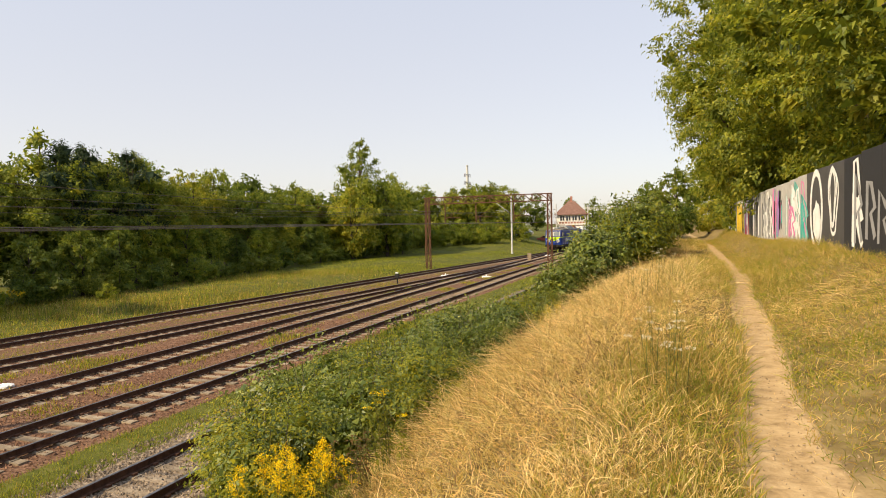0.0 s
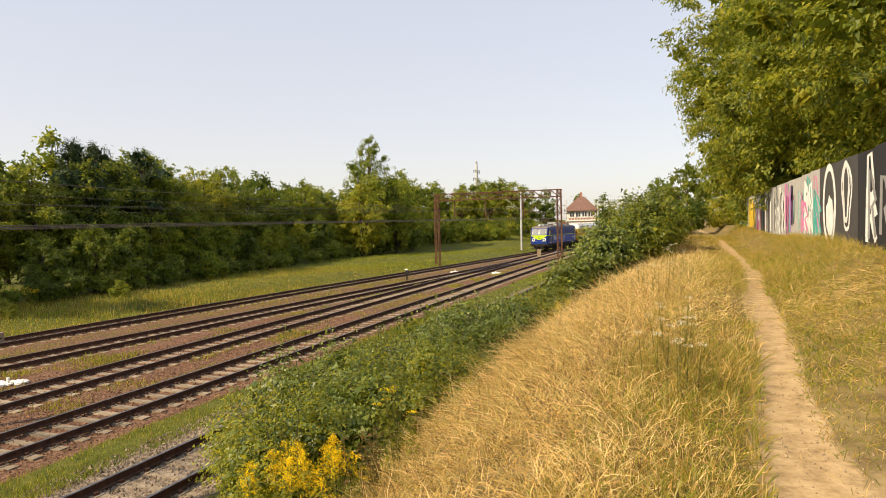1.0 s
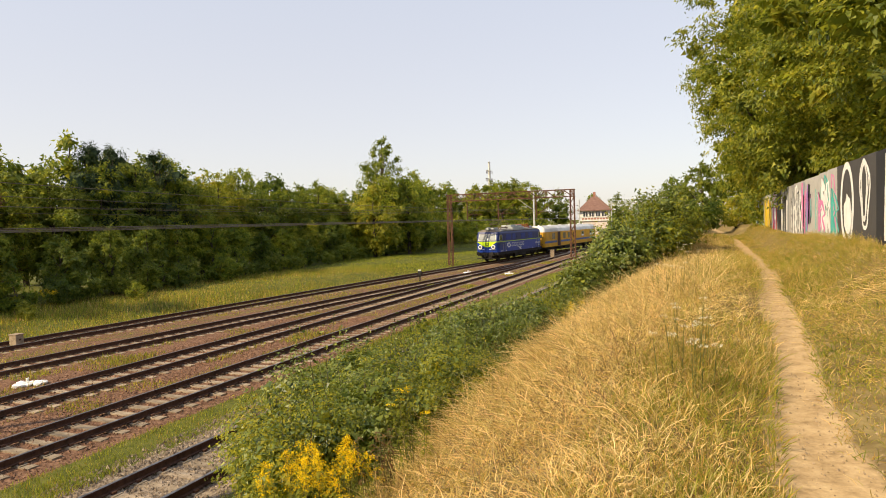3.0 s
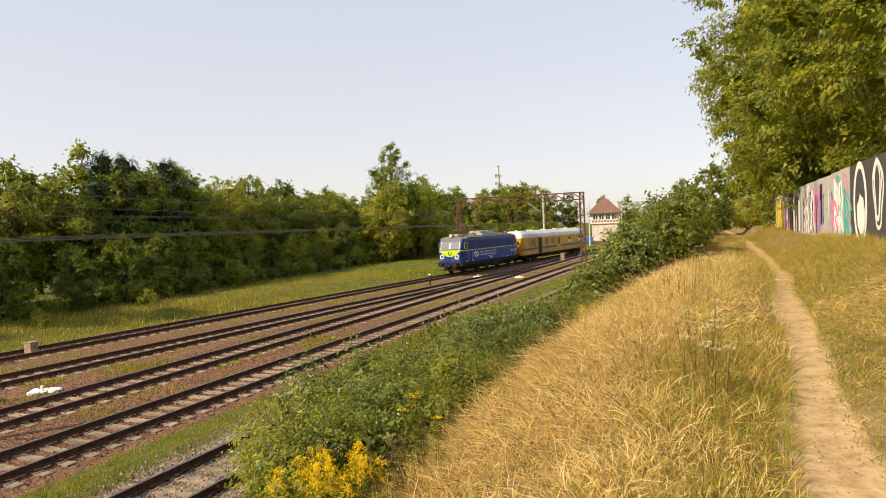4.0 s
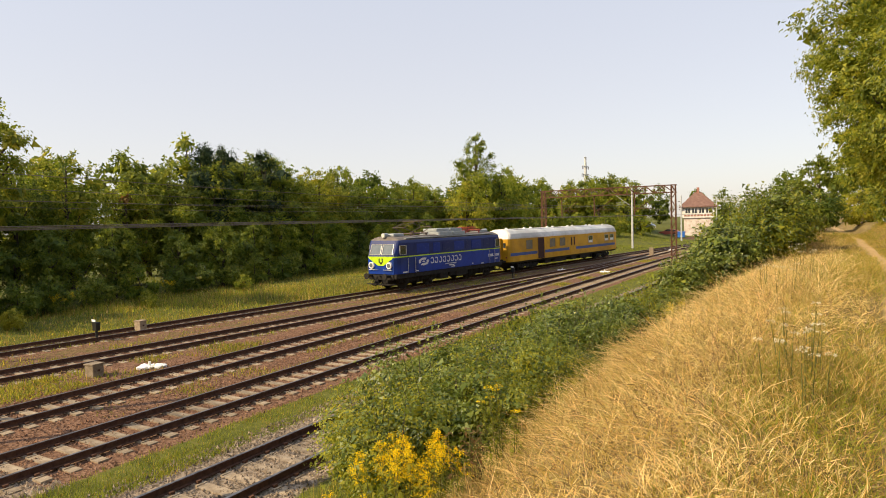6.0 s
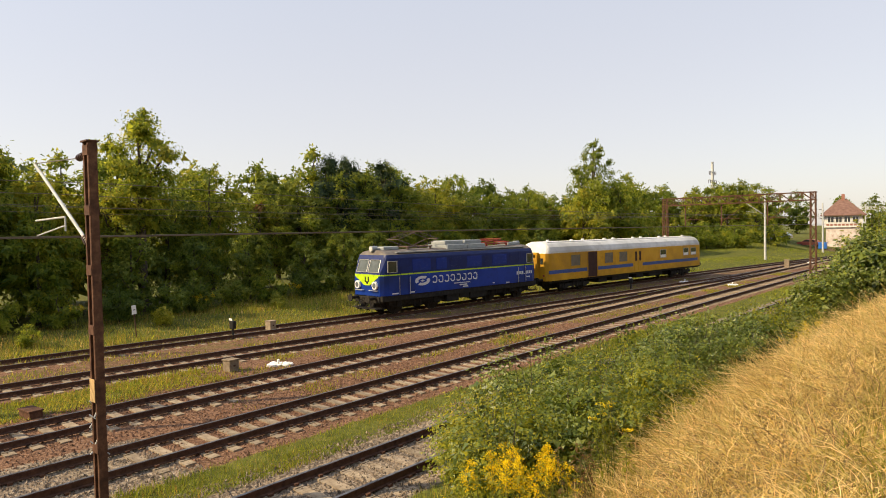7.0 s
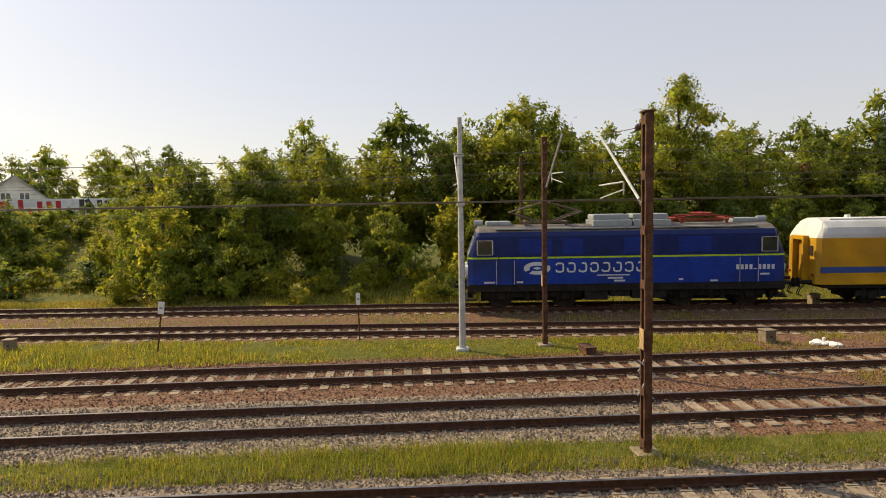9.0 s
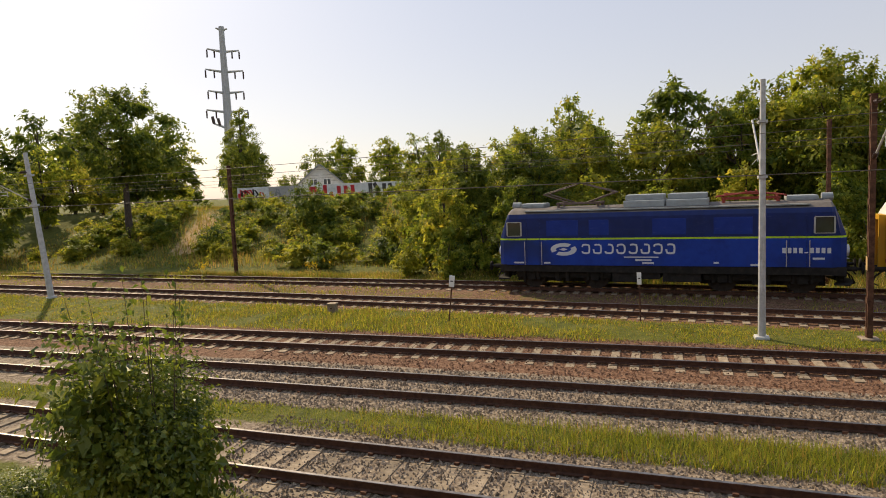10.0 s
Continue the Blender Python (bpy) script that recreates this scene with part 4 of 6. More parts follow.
def white_heap(x, y, label="white-painted clearance marker stones between the tracks"):
    root = empty("clearance_marker", pose(x, y, float(ground_z(x, y)) - 0.02), label, "marker")
    rng = random.Random(int(x * 10 + y))
    for k in range(15):
        bm = bmesh.new()
        bmesh.ops.create_icosphere(bm, subdivisions=1, radius=rng.uniform(0.10, 0.17))
        for v in bm.verts:
            v.co = Vector((v.co.x * rng.uniform(0.8, 1.3), v.co.y * rng.uniform(0.8, 1.3), v.co.z * 0.6))
        o = part("stone", bm, WHITE, root)
        a, q = rng.uniform(0, 6.28), 0.42 * math.sqrt(rng.uniform(0, 1))
        o.location = (q * math.cos(a), q * math.sin(a) * 1.2, 0.05 + 0.08 * (0.42 - q))
    bm = bmesh.new()
    rod(bm, (0, 0, 0), (0, 0, 0.28), 0.05)
    part("peg", bm, WHITE, root)


white_heap(-2.95, 14.4)
white_heap(-2.9, 59)
white_heap(1.6, 58)
white_heap(0.4, 97)


def sign_post(x, y, h, label, lean=0.0, w=0.22, hh=0.45):
    root = empty("sign_post", pose(x, y, float(ground_z(x, y)) - 0.05, lean, 0, 0), label, "sign", "trackside signs")
    bm = bmesh.new()
    rod(bm, (0, 0, 0), (0, 0, h), 0.028, seg=10)
    part("post", bm, RUST, root)
    bm = bmesh.new()
    box(bm, 0.03, 0.045, -w / 2, w / 2, h - hh, h, 0.004)
    b = part("board", bm, WHITE, root)
    bm = bmesh.new()
    for z in (h - hh * 0.5,):
        box(bm, 0.046, 0.05, -w * 0.25, w * 0.25, z - 0.02, z + 0.02)
    part("marking", bm, BLACK, b)


sign_post(-14.3, 13.8, 1.75, "small white board on a leaning post at the wood's edge", 4)
sign_post(-4.9, -9.3, 1.9, "weathered trackside sign on a leaning thin post", -7)
sign_post(-5.9, -2.1, 1.9, "weathered grey trackside sign on a thin post", 1, 0.16)


def dwarf_signal(x, y):
    root = empty("dwarf_signal", pose(x, y, -0.25), "small black dwarf signal with white head beside the track", "signal")
    bm = bmesh.new()
    rod(bm, (0, 0, 0), (0, 0, 0.75), 0.06)
    part("post", bm, BLACK, root)
    bm = bmesh.new()
    box(bm, -0.16, 0.16, -0.1, 0.1, 0.55, 0.95, 0.03)
    part("head", bm, BLACK, root)
    bm = bmesh.new()
    box(bm, -0.14, 0.14, -0.12, -0.1, 0.98, 1.08)
    part("plate", bm, WHITE, root)


dwarf_signal(-4.4, 50.5)
dwarf_signal(-10.3, 16.8)


# ---- painted wall beside the footpath ----
WALL_COLOURS = {"concrete": (0.42, 0.40, 0.37), "black": (0.018, 0.017, 0.018), "dark": (0.06, 0.055, 0.052), "white": (0.74, 0.73, 0.70), "grey": (0.27, 0.27, 0.27),
                "teal": (0.06, 0.42, 0.36), "pink": (0.62, 0.20, 0.38), "violet": (0.34, 0.16, 0.42), "yellow": (0.74, 0.50, 0.02), "red": (0.52, 0.03, 0.035), "green": (0.10, 0.30, 0.12), "orange": (0.65, 0.27, 0.08)}
SPRAY = {k: plain("spray_" + k, c, 0.75, dirt=0.22, scale=2.2) for k, c in WALL_COLOURS.items()}


def ribbon(bm, pts, width, closed=False):
    """A flat band along points in the (u, v) plane; returns nothing, adds faces at w = 0."""
    n = len(pts)
    prev = None
    for i in range(n + (1 if closed else 0)):
        p = Vector(pts[i % n])
        a, b = Vector(pts[(i - 1) % n] if closed or i else pts[0]), Vector(pts[(i + 1) % n] if closed or i < n - 1 else pts[-1])
        d = (b - a)
        d = d.normalized() if d.length > 1e-6 else Vector((1, 0))
        q = Vector((-d.y, d.x)) * width / 2
        cur = (bm.verts.new((p.x + q.x, 0, p.y + q.y)), bm.verts.new((p.x - q.x, 0, p.y - q.y)))
        if prev:
            bm.faces.new((prev[0], prev[1], cur[1], cur[0]))
        prev = cur


def blob(bm, cx, cy, rx, ry, rng, n=14, rough=0.15):
    vs = []
    for k in range(n):
        a = 2 * math.pi * k / n
        r = 1 + rng.uniform(-rough, rough)
        vs.append(bm.verts.new((cx + rx * r * math.cos(a), 0, cy + ry * r * math.sin(a))))
    bm.faces.new(vs)


def painted_wall(name, m, length, height, panel, sections, label, seed, slope=0.0):
    """Concrete panels in a row with painted shapes lying on their face (local -y); u runs along x."""
    root = empty(name, m, label, "wall", kind="structure")
    rng = random.Random(seed)
    u = 0.0
    while u < length - 0.01:
        w = min(panel, length - u)
        z = slope * u
        base = next((b for a, e, b, *_ in sections if a <= u + w / 2 < e), "concrete")
        bm = bmesh.new()
        box(bm, u + 0.006, u + w - 0.006, 0, 0.16, -0.8 + z, height + z + rng.uniform(-0.02, 0.02), 0.012)
        part("panel", bm, SPRAY[base], root)
        u += w
    for a, e, base, cols, style in sections:
        k = 0
        for c in cols:
            for r in range({"letters": 3, "drips": 7, "loops": 3, "oval": 1, "blocks": 2}[style]):
                k += 1
                bm = bmesh.new()
                u0 = rng.uniform(a + 0.1, max(a + 0.2, e - 0.6))
                zz = slope * u0
                if style == "drips":
                    ww = rng.uniform(0.12, 0.5)
                    pts = [(u0 + rng.uniform(-0.08, 0.08), zz + height * q) for q in (rng.uniform(0.02, 0.4), 0.5, rng.uniform(0.6, 0.97))]
                    ribbon(bm, pts, ww)
                elif style == "blocks":      # thick shapes side by side, nearly as high as the wall
                    u0 = a + 0.15 + (k - 1) * 1.75
                    if u0 > e - 1.5:
                        bm.free()
                        continue
                    zz, z1 = slope * u0, rng.uniform(0.86, 0.97) * height
                    pts = [(u0 + 0.25, zz + z1), (u0 + 0.3, zz + 0.2), (u0 + 1.25, zz + rng.uniform(0.15, 0.35)), (u0 + rng.uniform(0.9, 1.35), zz + z1 * 0.55), (u0 + rng.uniform(0.6, 1.3), zz + z1)]
                    ribbon(bm, pts[:rng.choice((4, 5))], 0.5)
                elif style == "letters":
                    hh = rng.uniform(0.45, 0.8) * height
                    z0 = zz + rng.uniform(0.08, 0.2) * height
                    ww = rng.uniform(0.5, 1.0)
                    pts = [(u0, z0), (u0 + 0.06, z0 + hh), (u0 + ww * 0.6, z0 + hh * rng.uniform(0.7, 1.05)), (u0 + ww, z0 + hh * 0.55), (u0 + ww * 0.5, z0 + hh * 0.45), (u0 + ww, z0 + 0.05)]
                    ribbon(bm, pts, rng.uniform(0.12, 0.26))
                elif style == "loops":
                    cx, cz = u0 + 0.4, zz + height * rng.uniform(0.3, 0.65)
                    rx, rz = rng.uniform(0.22, 0.5), rng.uniform(0.25, 0.38) * height
                    ribbon(bm, [(cx + rx * math.cos(q) * (1 + 0.25 * math.sin(3 * q)), cz + rz * math.sin(q)) for q in np.linspace(0, 6.28, 22)[:-1]], rng.uniform(0.07, 0.13), True)
                else:
                    cx, cz = (a + e) / 2, zz + height * 0.5
                    ribbon(bm, [(cx + 0.75 * math.cos(q), cz + height * 0.47 * math.sin(q)) for q in np.linspace(0, 6.28, 26)[:-1]], 0.22, True)
                    blob(bm, cx + 0.1, cz - 0.35, 0.5, 0.65, rng)
                o = part("painted_shape", bm, SPRAY[c], root)
                o.location = (0, -0.004 - 0.0012 * (k % 9), 0)
    return root


# u runs from the far end (y = 50.2) towards the near end (y = 5)
SECTIONS = [(0, 1.5, "black", ["green", "white"], "drips"), (1.5, 5.6, "grey", ["white", "black", "green"], "drips"), (5.6, 10.0, "concrete", ["yellow", "yellow", "black", "yellow"], "drips"), (10.0, 12.6, "concrete", ["red", "white", "pink"], "drips"),
            (12.6, 13.6, "black", ["dark"], "drips"), (13.6, 16.6, "grey", ["white", "dark"], "drips"), (16.6, 20.2, "concrete", ["white", "grey", "white", "black"], "letters"), (20.2, 23.0, "concrete", ["violet", "black", "teal", "pink"], "drips"),
            (23.0, 27.3, "concrete", ["teal", "white", "pink", "teal", "white"], "letters"), (27.3, 29.4, "dark", ["white"], "oval"), (29.4, 31.6, "dark", ["white"], "loops"), (31.6, 35.4, "black", ["white", "grey"], "letters"),
            (35.4, 45.0, "black", ["white", "grey", "white"], "loops")]
painted_wall("wall_east", pose(22.2, 50.2, 3.42, 0, 0, -90), 45.2, 2.42, 1.5, SECTIONS, "concrete panel wall covered with colourful spray paint", 3, slope=0.0145)


# ---- far structures ----
ROOF_TILE = material("roof_tile", [(0.11, 0.06, 0.048), (0.17, 0.095, 0.075), (0.23, 0.135, 0.11)], 2, 0.85, 0, 0.01)
PLASTER = material("plaster_white", [(0.55, 0.53, 0.49), (0.68, 0.66, 0.62), (0.75, 0.73, 0.70)], 1.5, 0.9, 0, 0.003)
WASHED_BRICK = material("washed_brick", [(0.42, 0.30, 0.25), (0.58, 0.50, 0.45), (0.68, 0.64, 0.60)], 1.6, 0.9, 0, 0.004)
BRICK = material("brick_red", [(0.22, 0.09, 0.065), (0.32, 0.15, 0.11), (0.40, 0.22, 0.17)], 3, 0.9, 0, 0.004)
CAR_SILVER = plain("car_silver", (0.45, 0.46, 0.47), 0.3, 0.5)
CAR_RED = plain("car_red", (0.33, 0.08, 0.06), 0.35)
CAR_BLUE = plain("car_blue", (0.02, 0.12, 0.42), 0.35)
TYRE = plain("tyre_black", (0.015, 0.015, 0.015), 0.9)

far_wall = [(0, 4, "white", ["red", "black", "red"], "letters"), (4, 9, "concrete", ["grey"], "letters"), (9, 16.5, "white", ["red", "red"], "blocks"), (16.5, 22, "white", ["dark", "grey"], "blocks"), (22, 31, "white", ["red", "dark", "red"], "blocks")]
painted_wall("wall_west", pose(-48.4, -52.0, 4.05, 0, 0, 108), 31, 2.25, 2.0, far_wall, "long low wall with large red and white painted lettering shapes", 8)


def gabled_house(x, y, z, turn, w, d, h, rise, label, chimney=False):
    root = empty("house", pose(x, y, z, 0, 0, turn), label, "house")
    bm = bmesh.new()
    box(bm, -w / 2, w / 2, -d / 2, d / 2, -1, h)
    v = [bm.verts.new(p) for p in ((-w / 2, -d / 2, h), (w / 2, -d / 2, h), (0, -d / 2, h + rise), (-w / 2, d / 2, h), (w / 2, d / 2, h), (0, d / 2, h + rise))]
    bm.faces.new((v[0], v[1], v[2]))
    bm.faces.new((v[3], v[5], v[4]))
    part("wall", bm, PLASTER, root)
    for s in (-1, 1):
        bm = bmesh.new()
        n = Vector((s * rise, 0, w / 2)).normalized() * 0.14
        p = [Vector((0, -d / 2 - 0.4, h + rise)), Vector((0, d / 2 + 0.4, h + rise)), Vector((s * (w / 2 + 0.4), d / 2 + 0.4, h - 0.4 * 2 * rise / w)), Vector((s * (w / 2 + 0.4), -d / 2 - 0.4, h - 0.4 * 2 * rise / w))]
        a = [bm.verts.new(q + n * 0.2) for q in p]
        b = [bm.verts.new(q + n * 1.2) for q in p]
        bm.faces.new(a), bm.faces.new(b)
        for i in range(4):
            bm.faces.new((a[i], a[(i + 1) % 4], b[(i + 1) % 4], b[i]))
        part("roof", bm, VENT_GREY, root)
    for q in (-0.9, 0.9):
        bm = bmesh.new()
        box(bm, q - 0.5, q + 0.5, -d / 2 - 0.03, -d / 2 + 0.03, h - 0.5, h + 0.7)
        g = part("window", bm, GLASS, root)
        bm = bmesh.new()
        for a, b in (((q - 0.5, h - 0.5), (q + 0.5, h - 0.5)), ((q + 0.5, h - 0.5), (q + 0.5, h + 0.7)), ((q + 0.5, h + 0.7), (q - 0.5, h + 0.7)), ((q - 0.5, h + 0.7), (q - 0.5, h - 0.5)), ((q, h - 0.5), (q, h + 0.7))):
            beam(bm, (a[0], -d / 2 - 0.04, a[1]), (b[0], -d / 2 - 0.04, b[1]), 0.1, 0.06)
        part("window_frame", bm, WHITE, g)
    return root


gabled_house(-60.5, -46.8, 4.0, 118, 6.0, 9.0, 2.4, 2.6, "small white house with a steep grey gabled roof behind the wall")


def signal_box(x, y, z):
    root = empty("signal_box", pose(x, y, z, 0, 0, 8), "signal box of pale washed brick with a red hipped roof", "building")
    bm = bmesh.new()
    box(bm, -3.1, 3.1, -3.0, 3.0, -1.5, 2.7)
    part("lower_storey", bm, WASHED_BRICK, root)
    bm = bmesh.new()
    box(bm, -3.4, 3.4, -3.3, 3.3, 2.7, 5.3)
    part("upper_storey", bm, PLASTER, root)
    bm = bmesh.new()
    base = [bm.verts.new(p) for p in ((-4.1, -4.0, 5.3), (4.1, -4.0, 5.3), (4.1, 4.0, 5.3), (-4.1, 4.0, 5.3))]
    low = [bm.verts.new((v.co.x, v.co.y, 5.15)) for v in base]
    top = [bm.verts.new((-0.7, 0, 8.7)), bm.verts.new((0.7, 0, 8.7))]
    bm.faces.new((base[0], base[1], top[1], top[0])), bm.faces.new((base[1], base[2], top[1]))
    bm.faces.new((base[2], base[3], top[0], top[1])), bm.faces.new((base[3], base[0], top[0]))
    bm.faces.new(low)
    for i in range(4):
        bm.faces.new((base[i], base[(i + 1) % 4], low[(i + 1) % 4], low[i]))
    r = part("roof", bm, ROOF_TILE, root)
    bm = bmesh.new()
    box(bm, -0.3, 0.3, -0.3, 0.3, 8.3, 9.8, 0.03)
    part("chimney", bm, BRICK, r)
    for face in (0, 1):
        for q in (-2.2, -0.75, 0.75, 2.2):
            bm = bmesh.new()
            if face == 0:
                box(bm, q - 0.55, q + 0.55, -3.34, -3.28, 3.8, 4.9)
            else:
                box(bm, -3.44, -3.38, q - 0.55, q + 0.55, 3.8, 4.9)
            g = part("window", bm, GLASS, root)
            bm = bmesh.new()
            for dq in (-0.57, 0, 0.57):
                if face == 0:
                    beam(bm, (q + dq, -3.36, 3.75), (q + dq, -3.36, 4.95), 0.1, 0.06)
                else:
                    beam(bm, (-3.46, q + dq, 3.75), (-3.46, q + dq, 4.95), 0.06, 0.1)
            part("window_frame", bm, WHITE, g)
    bm = bmesh.new()
    for k in range(9):
        box(bm, -3.0 + k * 0.7, -2.5 + k * 0.7, -3.33, -3.31, 3.05, 3.45)
    part("name_board", bm, BRICK, root)


signal_box(-4.4, 158, 1.6)


def car(x, y, turn, mat, label):
    root = empty("car", pose(x, y, float(ground_z(x, y)), 0, 0, turn), label, "car", "parked cars")
    side = [(-2.1, 0.35), (-2.15, 0.8), (-1.9, 0.95), (-1.2, 1.42), (0.4, 1.46), (1.15, 1.0), (2.0, 0.85), (2.1, 0.6), (2.05, 0.35)]
    bm = bmesh.new()
    L = [bm.verts.new((a, -0.85 + 0.12 * (b > 1.1), b)) for a, b in side]
    R = [bm.verts.new((a, 0.85 - 0.12 * (b > 1.1), b)) for a, b in side]
    bm.faces.new(L), bm.faces.new(R)
    for i in range(len(side)):
        j = (i + 1) % len(side)
        bm.faces.new((L[i], L[j], R[j], R[i]))
    part("body", bm, mat, root)
    for s in (-1, 1):
        for pts in ([(-1.65, 1.0), (-1.15, 1.36), (-0.4, 1.39), (-0.4, 1.0)], [(-0.3, 1.0), (-0.3, 1.39), (0.38, 1.39), (0.95, 1.0)]):
            bm = bmesh.new()
            bm.faces.new([bm.verts.new((a, s * 0.84, b)) for a, b in pts])
            part("side_window", bm, GLASS, root)
        for q in (-1.3, 1.3):
            bm = bmesh.new()
            rod(bm, (q, s * 0.68, 0.31), (q, s * 0.88, 0.31), 0.31, seg=16)
            w = part("wheel", bm, TYRE, root)
            bm = bmesh.new()
            rod(bm, (q, s * 0.88, 0.31), (q, s * 0.885, 0.31), 0.19, seg=12)
            part("rim", bm, SILVER, w)
    for s in (-1, 1):
        bm = bmesh.new()
        box(bm, 2.02, 2.1, s * 0.6 - 0.15, s * 0.6 + 0.15, 0.65, 0.78)
        part("headlight", bm, LAMP, root)


car(-12.9, 141, 172, CAR_SILVER, "silver car parked beyond the meadow")
car(-18.6, 140, 172, plain("car_dark", (0.05, 0.055, 0.06), 0.3), "dark car parked beyond the meadow")
car(-7.9, 142, 172, CAR_RED, "dull red car parked beside the signal box")


def container(x, y):
    root = empty("waste_bin", pose(x, y, float(ground_z(x, y))), "blue waste container beside the signal box", "bin")
    bm = bmesh.new()
    box(bm, -0.7, 0.7, -0.5, 0.5, 0.15, 1.2, 0.05)
    part("body", bm, CAR_BLUE, root)
    bm = bmesh.new()
    box(bm, -0.74, 0.74, -0.54, 0.54, 1.2, 1.4, 0.06)
    part("lid", bm, CAR_BLUE, root)


container(-5.2, 140)
sign_post(-3.2, 118, 3.2, "white round sign beside the far line", 0, 0.5, 0.5)


def tube_pylon(x, y, z, h, turn, label):
    """A tapered steel pole with pairs of crossarms."""
    root = empty("power_pylon", pose(x, y, z, 0, 0, turn), label, "pylon", "power pylons")
    bm = bmesh.new()
    bmesh.ops.create_cone(bm, cap_ends=True, segments=12, radius1=h * 0.032, radius2=h * 0.014, depth=h, matrix=Matrix.Translation((0, 0, h / 2)))
    # the light grey also stands for haze over the distant mast and arms
    part("mast", bm, POLE_GREY, root)
    for k, (f, r) in enumerate(((0.985, 0.03), (0.87, 0.085), (0.76, 0.10), (0.645, 0.095), (0.54, 0.11), (0.45, 0.075))):
        for s in (-1, 1):
            bm = bmesh.new()
            zz, e = h * f, s * h * r
            rod(bm, (0, 0, zz - 0.006 * h), (e, 0, zz + (0.02 * h if k == 5 else 0.006 * h)), 0.008 * h, 0.004 * h, seg=6)
            arm = part("crossarm", bm, POLE_GREY, root)
            if 0 < k < 5:
                for q in (0.55, 1.0):
                    bm = bmesh.new()
                    rod(bm, (e * q, 0, zz), (e * q, 0, zz - 0.04 * h), 0.0045 * h, seg=6)
                    part("insulator", bm, PORCELAIN, arm)
            elif k == 5:
                bm = bmesh.new()
                rod(bm, (e, 0, zz + 0.02 * h), (e * 1.1, 0, zz + 0.06 * h), 0.008 * h, seg=6)
                part("insulator", bm, PORCELAIN, arm)
                bm = bmesh.new()
                rod(bm, (e * 0.6, 0, zz + 0.01 * h), (e * 0.7, 0, zz + 0.05 * h), 0.008 * h, seg=6)
                part("insulator", bm, PORCELAIN, arm)
    return root


tube_pylon(-66.5, -66.5, 3.5, 28.5, 135, "tall grey tubular power pylon with six pairs of crossarms")
tube_pylon(-63.8, 262, 0, 31, 80, "distant white tubular power pylon with crossarms")


# ---- plants ----
def unit(v):
    return v / np.maximum(1e-6, np.linalg.norm(v, axis=-1, keepdims=True))


def kites(base, d, length, width, nrm, fold=0.12, droop=0.15):
    """Leaf-shaped or blade-shaped quads: base, side, tip, side."""
    d, length, width = unit(d), np.asarray(length)[:, None], np.asarray(width)[:, None]
    side = unit(np.cross(d, nrm))
    up = np.cross(side, d)
    mid = base + d * length * 0.45 + up * length * fold
    tip = base + d * length - np.array([0, 0, 1.0]) * length * droop
    V = np.stack([base, mid + side * width / 2, tip, mid - side * width / 2], 1)
    return V.reshape(-1, 3)


def kite_mesh(name, V, mats, face_mat=None):
    return poly_mesh(name, V, np.arange(len(V)).reshape(-1, 4), mats, face_mat)


def tube(pts, radii, seg=7):
    pts = np.asarray(pts, float)
    V, F = [], []
    for i, p in enumerate(pts):
        d = unit(pts[min(i + 1, len(pts) - 1)] - pts[max(i - 1, 0)])
        a = unit(np.cross(d, [0.31, 0.95, 0.1]))
        b = np.cross(d, a)
        for k in range(seg):
            w = 2 * math.pi * k / seg
            V.append(p + (a * math.cos(w) + b * math.sin(w)) * radii[i])
        if i:
            for k in range(seg):
                F.append(((i - 1) * seg + k, (i - 1) * seg + (k + 1) % seg, i * seg + (k + 1) % seg, i * seg + k))
    return V, F


def wood_mesh(name, limbs, mat=None):
    V, F = [], []
    for pts, radii in limbs:
        v, f = tube(pts, radii)
        F += [tuple(i + len(V) for i in q) for q in f]
        V += v
    return poly_mesh(name, V, F, mat or BARK, smooth=True)


def slivers(base, d, length, width, nrm, droop=0.15):
    """Leaves as single triangles, for plants far from the path."""
    d, length, width = unit(d), np.asarray(length)[:, None], np.asarray(width)[:, None]
    side = unit(np.cross(d, nrm)) * width * 0.5
    tip = base + d * length - np.array([0, 0, 1.0]) * length * droop
    return np.stack([base - side, base + side, tip], 1).reshape(-1, 3)


def leaf_cloud(rng, blobs, n, leaf, clump=28, spread=0.5, shell=(0.8, 1.02), hang=0.35, ratio=0.5, shape=kites, up=0.0):
    """Leaves in clumps on and inside a set of ellipsoids; up: how far the clumps crowd on the upper sides."""
    blobs = np.asarray(blobs, float)
    w = blobs[:, 3] * blobs[:, 4] + blobs[:, 3] * blobs[:, 5]
    nc = max(1, n // clump)
    pick = rng.choice(len(blobs), nc, p=w / w.sum())
    dirs = unit(rng.normal(size=(nc, 3)) + np.array([0, 0, up]))
    rad = rng.uniform(shell[0], shell[1], (nc, 1))
    c = blobs[pick, :3] + dirs * rad * blobs[pick, 3:6]
    i = rng.integers(0, nc, n)
    size = rng.uniform(0.55, 1.4, (nc, 1))
    p = c[i] + rng.normal(size=(n, 3)) * spread * size[i] * np.array([1, 1, 0.55])
    out = dirs[i]
    nrm = unit(rng.normal(size=(n, 3)) * 0.36 + out * 1.0 + np.array([0, 0, 0.4]))
    d = unit(np.cross(nrm, rng.normal(size=(n, 3))) + out * 0.25 - np.array([0, 0, hang]))
    ln = leaf * rng.uniform(0.6, 1.35, n)
    return shape(p, d, ln, ln * ratio * rng.uniform(0.8, 1.2, n), nrm), i


